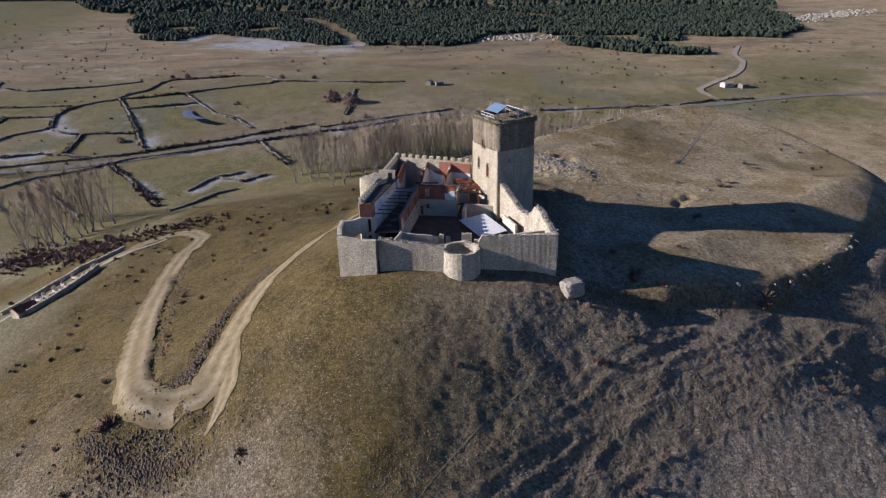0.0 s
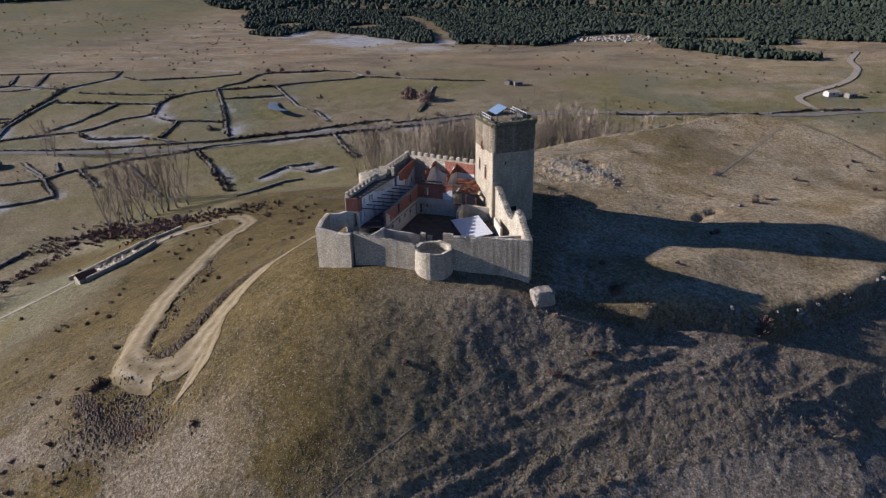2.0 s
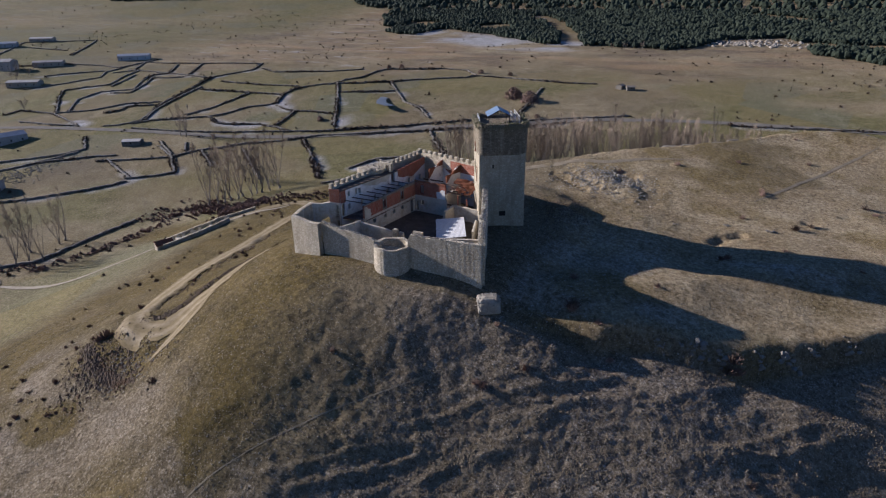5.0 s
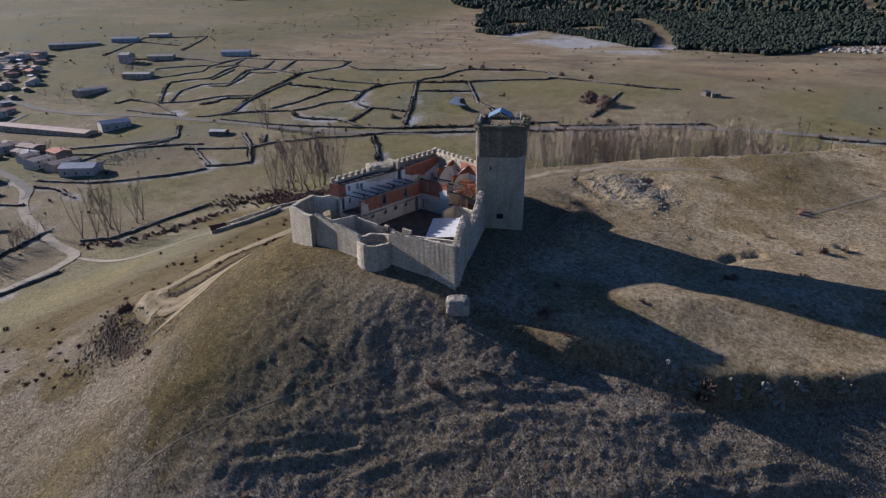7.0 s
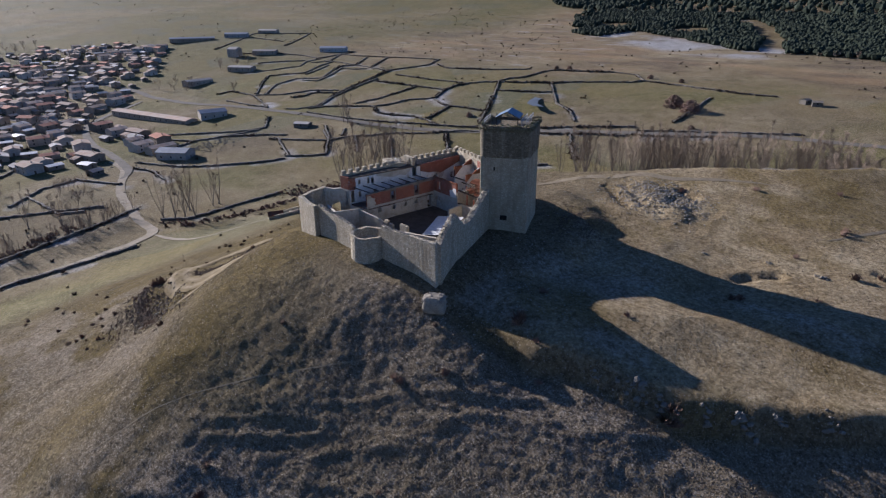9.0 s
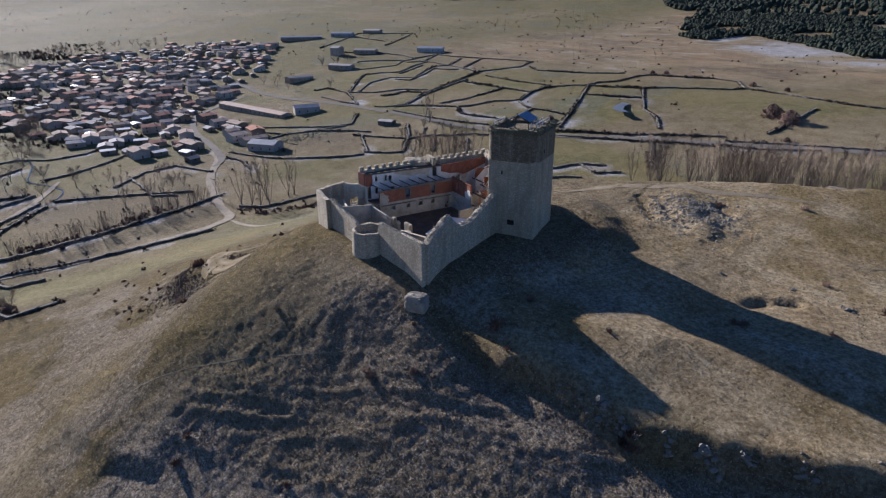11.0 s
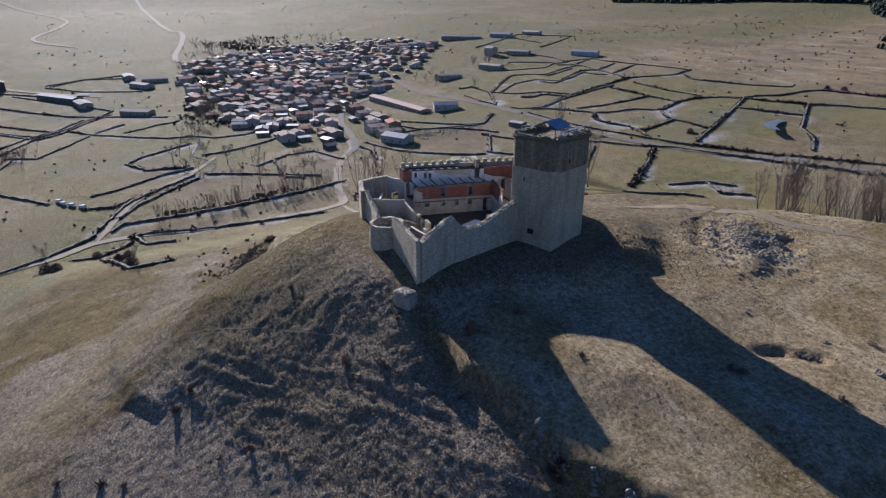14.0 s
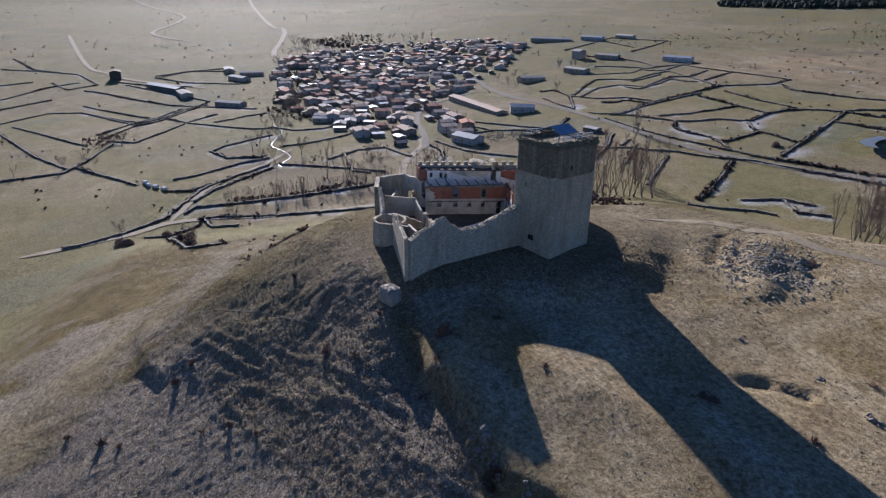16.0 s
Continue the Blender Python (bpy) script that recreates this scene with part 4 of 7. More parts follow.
outer.append([bm.verts.new((x, y, 73.1)) for i, (x, y) in enumerate(rounded_quad(-0.7, 1.0, 8))])
for a, b2 in zip(outer, outer[1:]):
    for i in range(n):
        j = (i + 1) % n
        bm.faces.new((a[i], a[j], b2[j], b2[i]))
bm.faces.new(outer[-1])
tpart("upper_storey", bm, M["band"], label="dark weathered upper storey with rounded corners")

# two rows of corbels under the lost parapet
ring = [Vector(p) for p in rounded_quad(0.26, 1.5, 8)]
length = sum((ring[(i + 1) % n] - ring[i]).length for i in range(n))


def along_ring(s):
    s %= length
    for i in range(n):
        d = ring[(i + 1) % n] - ring[i]
        if s <= d.length:
            return ring[i] + d.normalized() * s, Vector((d.y, -d.x)).normalized()
        s -= d.length
    return ring[0], Vector((1, 0))


corbel_mesh = None
count = int(length / 0.62)
for row, (z, out) in enumerate(((72.75, 0.0), (73.15, 0.16))):
    for k in range(count):
        if r.random() < 0.08:
            continue
        p, nrm = along_ring((k + 0.5 * row) * length / count)
        if corbel_mesh is None:
            b3 = bmesh.new()
            prism(b3, [(-0.16, -0.3), (0.16, -0.3), (0.16, 0.34), (-0.16, 0.34)], [0, 0, 0.16, 0.16], 0.34)
            first = part("corbel", b3, M["moss"], tower)
            corbel_mesh = first.data
            ob = first
        else:
            ob = new("corbel", corbel_mesh)
            ob.parent = tower
        ob.matrix_basis = Matrix.Translation(Vector((*(p + nrm * out), z)) - TO) @ Matrix.Rotation(math.atan2(nrm.y, nrm.x) - math.pi / 2, 4, "Z")

# loose broken parapet stones and grass tufts on the wall head
bm = bmesh.new()
for k in range(230):
    p, nrm = along_ring(r.uniform(0, length))
    w = p - nrm * r.uniform(-0.3, 0.7)
    blob_rock(bm, w.x, w.y, 73.75 + r.uniform(-0.1, 0.35), r.uniform(0.12, 0.3), r.uniform(0.12, 0.3), r.uniform(0.1, 0.28), r)
tagged(tpart("parapet_rubble", bm, M["moss"], label="mossy broken parapet stones"), kind="stuff")


def on_face(a, b2, k, z):
    a, b2 = Vector(a), Vector(b2)
    d = (b2 - a).normalized()
    p = a + (b2 - a) * k
    return Vector((p.x, p.y, z)), d, Vector((d.y, -d.x))


def tower_opening(name, a, b2, k, z, w, h, frame_material, proud, arch=False):
    """A near-black sheet paints an opening's shade on the wall, with a stone surround."""
    p, d, nrm = on_face(a, b2, k, z)
    bm = bmesh.new()
    q = p + Vector((*(nrm * (proud + 0.012)), 0))
    pts = [(-w / 2, 0), (w / 2, 0), (w / 2, h)]
    if arch:
        pts += [(w / 2 * math.cos(t * math.pi / 6), h + w / 2 * math.sin(t * math.pi / 6)) for t in range(1, 6)]
    pts.append((-w / 2, h))
    f = [bm.verts.new(q + Vector((*(d * u), v))) for u, v in pts]
    g = [bm.verts.new(q + Vector((*(d * u - nrm * 0.4), v))) for u, v in pts]
    bm.faces.new(f)
    for i in range(len(f)):
        bm.faces.new((f[i], f[(i + 1) % len(f)], g[(i + 1) % len(f)], g[i]))
    ob = tpart(name, bm, M["dark"], label="flat near-black sheet painted as a shaded opening")
    bm = bmesh.new()
    for u0, u1, v0, v1 in ((-w / 2 - 0.22, -w / 2, -0.1, h), (w / 2, w / 2 + 0.22, -0.1, h), (-w / 2 - 0.3, w / 2 + 0.3, -0.3, -0.1), (-w / 2 - 0.22, w / 2 + 0.22, h + (w / 2 if arch else 0), h + 0.25 + (w / 2 if arch else 0))):
        c = [q + Vector((*(d * u + nrm * s), v)) for s in (-0.1, 0.07) for u, v in ((u0, v0), (u1, v0), (u1, v1), (u0, v1))]
        vs = [bm.verts.new(x) for x in c]
        bm.faces.new(vs[:4])
        bm.faces.new(vs[4:])
        for i in range(4):
            bm.faces.new((vs[i], vs[(i + 1) % 4], vs[4 + (i + 1) % 4], vs[4 + i]))
    tpart("surround", bm, frame_material, label="stone surround")


tower_opening("window", TW, TS, 1 - 0.519, 67.3, 0.75, 1.5, M["tile"], 0.25)
tower_opening("window", TW, TS, 1 - 0.712, 62.0, 0.7, 2.0, M["moss"], 0.0, True)
tower_opening("window", TW, TS, 1 - 0.369, 61.0, 0.7, 2.3, M["tile"], 0.0, True)
tower_opening("doorway", TS, TE, 0.52, 53.7, 1.45, 1.35, M["tower"], 0.03)
tower_opening("window", TE, TN, 0.33, 68.7, 0.55, 0.9, M["band"], 0.25)
tower_opening("window", TS, TE, 0.3, 64.6, 0.3, 0.8, M["tower"], 0.0)

# blue sheet canopy over the stair head, and white rails round the deck
cu, cv = Vector((0.865, 0.5)), Vector((-0.44, 0.9)).normalized()
cc = Vector((10.6, 134.9))


def deck(u, v, z):
    w = cc + cu * u + cv * v
    return Vector((w.x, w.y, z))


canopy = empty("roof_canopy", 11.2, 134.6, 51.0)
canopy.parent, canopy.matrix_basis = tower, Matrix()
canopy["label"] = "low gabled blue metal canopy"
for s in (-1, 1):
    bm = bmesh.new()
    a = [deck(0, -2.6, 76.0), deck(0, 2.6, 76.0), deck(s * 2.5, 2.6, 74.75), deck(s * 2.5, -2.6, 74.75)]
    lo, hi = [bm.verts.new(p) for p in a], [bm.verts.new(p + Vector((0, 0, 0.06))) for p in a]
    bm.faces.new(lo)
    bm.faces.new(hi)
    for i in range(4):
        bm.faces.new((lo[i], lo[(i + 1) % 4], hi[(i + 1) % 4], hi[i]))
    tpart("roof_sheet", bm, M["blue"], canopy)
for v in (-2.4, 2.4):
    bm = bmesh.new()
    for s in (-1, 1):
        beam(bm, deck(s * 2.2, v, 73.0), deck(s * 2.2, v, 74.85), 0.12, 0.12)
        beam(bm, deck(s * 2.35, v, 74.72), deck(0, v, 75.9), 0.1, 0.12)
    beam(bm, deck(-2.3, v, 74.7), deck(2.3, v, 74.7), 0.1, 0.12)
    tpart("gable_frame", bm, M["wood"], canopy)
for line in (((-4.3, -4.0), (-4.3, 1.5)), ((4.2, -3.6), (4.2, 4.6)), ((3.2, -3.9), (3.2, 3.2))):
    bm = bmesh.new()
    (u0, v0), (u1, v1) = line
    for z in (74.2, 74.75):
        beam(bm, deck(u0, v0, z), deck(u1, v1, z), 0.09, 0.09)
    for k in range(5):
        f = k / 4
        beam(bm, deck(u0 + (u1 - u0) * f, v0 + (v1 - v0) * f, 73.0), deck(u0 + (u1 - u0) * f, v0 + (v1 - v0) * f, 74.8), 0.08, 0.08)
    tpart("railing", bm, M["white_metal"], label="white metal railing")

# ---- castle: outer walls ----
curtain = tagged(empty("curtain_wall"), "ruined limestone rubble curtain wall with a broken top", "castle wall")
part("wall_section", ragged_wall([(-21.6, 103.6, 58.1), (-17.2, 102.7, 57.5), (-14.4, 102.3, 57.7)], 1.0, rag=0.05, seed=1), M["stone"], curtain)
part("wall_section", ragged_wall([(-14.0, 103.1, 57.9), (-11, 102.9, 57.3), (-6, 102.6, 56.7), (-2.0, 102.3, 56.2)], 0.8, rag=0.06, seed=2), M["stone"], curtain)
part("wall_section", ragged_wall([(4.4, 103.7, 56.6), (5.0, 103.7, 57.8), (9, 103.72, 57.6), (13, 103.75, 57.75), (19.0, 103.8, 57.8)], 0.75, step=0.5, rag=0.07, seed=3), M["stone"], curtain)
part("wall_section", ragged_wall([(18.7, 104.3, 57.5), (17.9, 106.4, 58.5), (17.0, 109.2, 60.0), (16.2, 111.4, 60.7), (15.9, 112.6, 59.3), (15.3, 114.4, 57.7), (13.9, 118.5, 57.3), (12.4, 122.6, 58.6), (11.2, 126.0, 59.8), (10.5, 128.0, 60.4)], 1.3, step=0.6, rag=0.12, seed=4), M["stone"], curtain)
part("wall_section", ragged_wall([(-21.3, 104.0, 58.1), (-21.8, 107, 58.3), (-21.7, 110.3, 58.6)], 0.9, rag=0.05, seed=5), M["stone"], curtain)

# the round bastion, hollow, with a broken rim
bm = bmesh.new()
rb = random.Random(9)
N = 28
rows_b = []
for z, rad in ((48.5, 3.75), (51.5, 3.6), (54.0, 3.5)):
    rows_b.append([bm.verts.new((1.2 + rad * math.cos(6.283 * i / N), 103.2 + rad * math.sin(6.283 * i / N), z)) for i in range(N)])
rim = [55.5 + 0.1 * math.sin(1.3 * i) + rb.uniform(-0.08, 0.1) for i in range(N)]
for rad, dz in ((3.45, 0), (2.9, -0.06), (2.85, -9)):
    rows_b.append([bm.verts.new((1.2 + rad * math.cos(6.283 * i / N), 103.2 + rad * math.sin(6.283 * i / N), rim[i] + dz if dz > -1 else 53.9)) for i in range(N)])
for a, b2 in zip(rows_b, rows_b[1:]):
    for i in range(N):
        bm.faces.new((a[i], a[(i + 1) % N], b2[(i + 1) % N], b2[i]))
bm.faces.new(rows_b[-1])
part("bastion", bm, M["stone"], curtain, "round rubble bastion with a broken rim")

# loose stones lying on the broken wall heads
def head_stones(a, b2, n, spread, seed):
    r = random.Random(seed)
    bm = bmesh.new()
    for _ in range(n):
        f, w = r.random(), r.uniform(0.09, 0.24)
        x, y, z = (a[i] + (b2[i] - a[i]) * f for i in range(3))
        blob_rock(bm, x + r.gauss(0, spread), y + r.gauss(0, spread), z + r.uniform(-0.04, 0.1), w, w * r.uniform(0.6, 1), w * 0.6, r, r.uniform(0, 3))
    tagged(part("loose_stones", bm, M["rubble"], curtain), kind="stuff")


for k, (a, b2, n, spread) in enumerate((((15.3, 114.4, 57.75), (13.9, 118.5, 57.35), 70, 0.32), ((13.9, 118.5, 57.35), (12.4, 122.6, 58.65), 90, 0.34), ((12.4, 122.6, 58.65), (10.5, 128.0, 60.45), 120, 0.34),
                                        ((16.9, 109.4, 60.1), (16.2, 111.6, 60.7), 50, 0.3), ((18.9, 104.0, 57.75), (17.0, 109.0, 59.9), 60, 0.25), ((5.0, 103.7, 57.75), (18.8, 103.8, 57.75), 150, 0.16),
                                        ((-14.0, 103.1, 57.9), (-2.2, 102.4, 56.2), 80, 0.16))):
    head_stones(a, b2, n, spread, 90 + k)

# low inner walls and stubs of the south range
ruin = tagged(empty("ruined_inner_walls"), "low broken inner walls and pillar stubs in the courtyard", "ruin")
for k, line in enumerate((
        [(-12.2, 104.0, 56.3), (-11.0, 107.5, 56.1), (-10.4, 111.0, 55.9)],
        [(-17.5, 107.6, 55.9), (-12.2, 105.6, 56.0)],
        [(-10.6, 110.6, 55.8), (-4.5, 110.9, 54.9), (-3.2, 111.2, 54.4)],
        [(8.5, 106.0, 56.7), (17.2, 107.2, 57.2)],
        [(5.0, 105.2, 55.2), (8.5, 106.0, 56.3)])):
    part("wall_stub", ragged_wall(line, 0.45, 0.6, 0.04, 1.0, 30 + k), M["lime"], ruin, "cream rendered room wall broken off at the top")
part("wall_stub", ragged_wall([(-3.0, 104.4, 55.0), (-2.2, 107.5, 54.4), (-1.8, 111.0, 53.0)], 0.6, 0.6, 0.12, 1.0, 36), M["stone"], ruin)
for k, (x, y, w, top) in enumerate(((-2.6, 111.5, 1.0, 54.9), (-1.3, 111.6, 0.9, 54.4), (2.4, 111.7, 2.0, 55.0), (4.4, 110.4, 1.2, 54.2))):
    part("pillar_stub", ragged_wall([(x - w / 2, y, top), (x + w / 2, y, top - 0.1)], 0.7, 0.4, 0.08, 0.6, 40 + k), M["stone"], ruin)
part("wall_stub", ragged_wall([(2.6, 129.2, 55.0), (9.2, 128.6, 54.8)], 0.6, 0.7, 0.08, 1.0, 50), M["lime"], ruin)
part("wall_stub", ragged_wall([(2.6, 129.2, 55.0), (2.0, 125.4, 54.6)], 0.6, 0.7, 0.08, 1.0, 51), M["lime"], ruin)
part("wall_stub", ragged_wall([(12.6, 115.6, 55.0), (10.6, 122.5, 54.8)], 0.5, 0.7, 0.08, 1.0, 52), M["lime"], ruin)

# ---- castle: crenellated palace range ----
palace = tagged(empty("palace_range"), "roofless palace range with crenellated walls, red brick and white plaster", "building")


def at(p, q, u):
    d = (Vector(q) - Vector(p)).normalized()
    w = Vector(p) + d * u
    return w.x, w.y


WS, WN = (-18.8, 112.6), (-14.3, 146.6)
NE_ = (4.6, 139.6)
Lw, Ln = (Vector(WN) - Vector(WS)).length, (Vector(NE_) - Vector(WN)).length
# outer west wall and north wall, thin parapet above a wall walk
part("outer_wall", pierced(WS, WN, 48.0, 61.5, 0.9), M["stone"], palace)
part("outer_wall", pierced(WN, NE_, 48.0, 61.8, 0.9), M["stone"], palace)


def merlons(p, q, ln, base, rise, skip):
    d = (Vector(q) - Vector(p)).normalized()
    nrm = Vector((d.y, -d.x))
    proto = None
    u = 0.1
    while u < ln - 0.8:
        if not skip(u):
            if proto is None:
                b3 = bmesh.new()
                prism(b3, [(-0.5, -0.28), (0.5, -0.28), (0.5, 0.28), (-0.5, 0.28)], 0, [0.74, 0.8, 0.84, 0.77])
                proto = part("merlon", b3, M["stone"], palace)
                ob = proto
            else:
                ob = new("merlon", proto.data)
                ob.parent = palace
            w = Vector(p) + d * (u + 0.5) + nrm * 0.35
            ob.matrix_basis = Matrix.Translation((w.x, w.y, base + rise * u / ln - 0.02)) @ Matrix.Rotation(math.atan2(d.y, d.x), 4, "Z")
        u += 1.82


merlons(WS, WN, Lw, 61.48, 0.0, lambda u: 13.2 < u < 18.0)
merlons(WN, NE_, Ln, 61.78, 0.0, lambda u: False)

# inner skin of the west range: tall white plastered wall with niches, under the walk
IS, IN_ = (-16.2, 112.8), (-12.4, 131.3)
Li = (Vector(IN_) - Vector(IS)).length
holes = [(0.3, 1.25, 55.1, 58.0), (2.3, 2.9, 59.1, 60.2), (4.6, 5.2, 58.9, 60.3), (5.6, 6.3, 58.8, 60.1), (16.6, 17.8, 58.5, 60.7), (2.2, 2.9, 56.2, 57.5), (6.1, 6.9, 56.0, 57.4), (10.4, 11.1, 56.0, 57.3), (14.6, 15.8, 55.1, 57.6)]
part("plaster_wall", pierced(IN_, IS, 51.0, 60.9, 0.45, [(Li - b2, Li - a, c, d) for a, b2, c, d in holes]), M["plaster"], palace, "stained white plaster wall with empty openings")


def patch(p, q, outline, lift, material, label):
    """A thin skin with a broken outline (along, height) on the right-hand face of a wall from p to q."""
    d = (Vector(q) - Vector(p)).normalized()
    n = Vector((d.y, -d.x))
    bm = bmesh.new()
    front = [bm.verts.new((*(Vector(p) + d * u + n * lift), z)) for u, z in outline]
    back = [bm.verts.new((*(Vector(p) + d * u - n * 0.05), z)) for u, z in outline]
    bm.faces.new(front)
    for i in range(len(front)):
        bm.faces.new((front[i], front[i - 1], back[i - 1], back[i]))
    bmesh.ops.triangulate(bm, faces=bm.faces[:])
    part(label[0], bm, material, palace, label[1])


BARE = ("bare_brick", "bare red brick where the plaster fell off")
patch(IS, IN_, ((0.02, 58.1), (1.5, 58.1), (1.45, 58.9), (1.7, 59.5), (1.5, 60.2), (1.65, 60.85), (0.02, 60.85)), 0.03, M["brick"], BARE)
patch(IS, IN_, ((6.9, 60.4), (8.6, 60.2), (9.5, 59.7), (10.6, 59.85), (11.4, 59.3), (13.2, 59.6), (14.6, 59.2), (15.8, 59.9), (16.4, 60.85), (7.2, 60.85)), 0.012, M["lime"], ("damp_plaster", "brown damp stain in the plaster"))
bm = bmesh.new()
prism(bm, [at(WS, WN, 0.1), (IS[0] + 0.1, IS[1]), (IN_[0] + 0.1, IN_[1]), at(WS, WN, Lw * 0.55)], 60.75, 61.0)
part("wall_walk", bm, M["wood"], palace, "dark wall walk behind the battlements")
part("end_wall", pierced((-16.2, 112.45), (-18.6, 112.35), 51.0, 58.4, 0.5, [(0.35, 1.9, 52.0, 54.5), (0.35, 1.9, 55.2, 58.0)]), M["lime"], palace, "open end of the range between rendered posts")
part("brick_pier", pierced((-16.2, 112.45), (-18.6, 112.35), 58.4, 61.2, 0.5), M["brick"], palace)
# brick courtyard wall: lime render below, red brick above
BS, BN = (-10.6, 113.0), (-8.0, 131.2)
Lb = (Vector(BN) - Vector(BS)).length
low = [(Lb * (1 - k) - w / 2, Lb * (1 - k) + w / 2, 53.6 if w < 1.0 else 51.8, 54.5 if w < 1 else 54.7) for k, w in ((0.175, 0.95), (0.381, 0.85), (0.551, 0.85), (0.723, 0.85), (0.924, 1.0))]
part("rendered_wall", pierced(BN, BS, 50.8, 55.5, 0.5, low), M["lime"], palace, "cream rendered ground storey")
up = [(Lb * (1 - k) - 0.45, Lb * (1 - k) + 0.45, 56.0, 57.8) for k in (0.375, 0.729)]
part("brick_wall", pierced(BN, BS, 55.5, 58.3, 0.45, up), M["brick"], palace, "bare red brick upper storey")
for k in (0.375, 0.729):
    w = at(BS, BN, Lb * k)
    bm = bmesh.new()
    d = (Vector(BN) - Vector(BS)).normalized()
    a, b2 = Vector(w) - d * 0.75, Vector(w) + d * 0.75
    nr = Vector((d.y, -d.x))
    for s0, s1, z0, z1 in ((0, 0.3, 55.6, 58.2), (1.2, 1.5, 55.6, 58.2), (0.3, 1.2, 57.8, 58.2), (0.3, 1.2, 55.6, 56.0)):
        c0, c1 = a + d * s0, a + d * s1
        prism(bm, [tuple(c0 + nr * 0.03), tuple(c1 + nr * 0.03), tuple(c1 - nr * 0.1), tuple(c0 - nr * 0.1)], z0, z1)
    part("window_surround", bm, M["dry"], palace, "grey cement window surround")
bm = ragged_wall([(BS[0] - 0.2, BS[1], 58.35), (BN[0] - 0.2, BN[1], 58.8)], 0.5, 0.6, 0.05, 0, 61, foot=58.2)
part("wall_head", bm, M["dry"], palace)
# patch of old render left on the brick at its south end
bm = bmesh.new()
d = (Vector(BN) - Vector(BS)).normalized()
nr = Vector((d.y, -d.x))
vs = [bm.verts.new((*(Vector(BS) + d * u + nr * 0.02), z)) for u, z in ((0.02, 55.5), (1.9, 55.5), (2.3, 56.0), (1.9, 56.6), (2.2, 57.0), (1.2, 57.4), (0.9, 57.9), (0.02, 57.9))]
bm.faces.new(vs)
part("render_patch", bm, M["lime"], palace)
# north end wall of the hall and the cross wing
part("plaster_wall", pierced(BN, IN_, 51.0, 58.2, 0.4, [(1.6, 2.7, 52.0, 57.6)]), M["plaster"], palace)
CE = (0.2, 130.0)
Lc = (Vector(CE) - Vector(BN)).length
part("rendered_wall", pierced(CE, BN, 50.8, 55.7, 0.5, [(Lc - 2.4, Lc - 1.6, 53.4, 54.6), (Lc - 0.9, Lc - 0.2, 51.8, 54.2)]), M["lime"], palace)
part("brick_wall", pierced(CE, BN, 55.7, 59.0, 0.45, [(Lc - 2.5, Lc - 1.4, 56.2, 58.2)]), M["brick"], palace)
part("wall_head", ragged_wall([(BN[0], BN[1] + 0.2, 59.1), (CE[0], CE[1] + 0.2, 59.0)], 0.5, 0.6, 0.12, 0, 62, foot=58.8), M["tile"], palace)
bm = bmesh.new()
d = (Vector(CE) - Vector(BN)).normalized()
nr = Vector((d.y, -d.x))
vs = [bm.verts.new((*(Vector(BN) + d * u + nr * 0.02), z)) for u, z in ((Lc - 2.2, 55.7), (Lc - 0.05, 55.7), (Lc - 0.05, 57.8), (Lc - 0.9, 57.9), (Lc - 1.5, 57.3), (Lc - 2.4, 57.2))]
bm.faces.new(vs)
part("render_patch", bm, M["plaster"], palace)
part("rendered_wall", pierced(CE, (0.9, 136.5), 50.8, 57.0, 0.4, [(1.0, 2.2, 51.8, 54.0)]), M["lime"], palace)
# floor joists left across the hall, and the plank floor
for k in range(8):
    f = 0.06 + 0.125 * k
    a, b2 = at(IS, IN_, Li * f), at(BS, BN, Lb * f)
    bm = bmesh.new()
    beam(bm, (a[0] - 0.3, a[1], 58.65), (b2[0] - 0.1, b2[1], 58.45), 0.13, 0.16)
    part("joist", bm, M["wood"], palace)
bm = bmesh.new()
prism(bm, [at(IS, IN_, 0.3), at(BS, BN, 0.3), at(BS, BN, Lb - 0.3), at(IS, IN_, Li - 0.3)], 54.7, 55.0)
part("plank_floor", bm, M["brickdust"], palace, "floor covered with brick dust and debris")
# north range: plaster below, brick above, stepped partitions
part("plaster_wall", pierced((3.9, 138.7), (-13.0, 145.3), 51.0, 59.2, 0.4, [(3.2, 4.4, 56.0, 57.6), (11.0, 12.0, 56.0, 57.6)]), M["plaster"], palace)
part("brick_wall", pierced((3.9, 138.75), (-13.0, 145.35), 59.2, 61.5, 0.4), M["brick"], palace)
part("plaster_wall", pierced((-11.9, 145.4), (-12.4, 131.4), 51.0, 59.4, 0.4, [(3.0, 4.0, 55.8, 57.2), (8.5, 9.6, 52.0, 57.8)]), M["plaster"], palace)
part("brick_wall", pierced((-11.9, 145.4), (-12.4, 131.4), 59.4, 60.9, 0.4), M["brick"], palace)
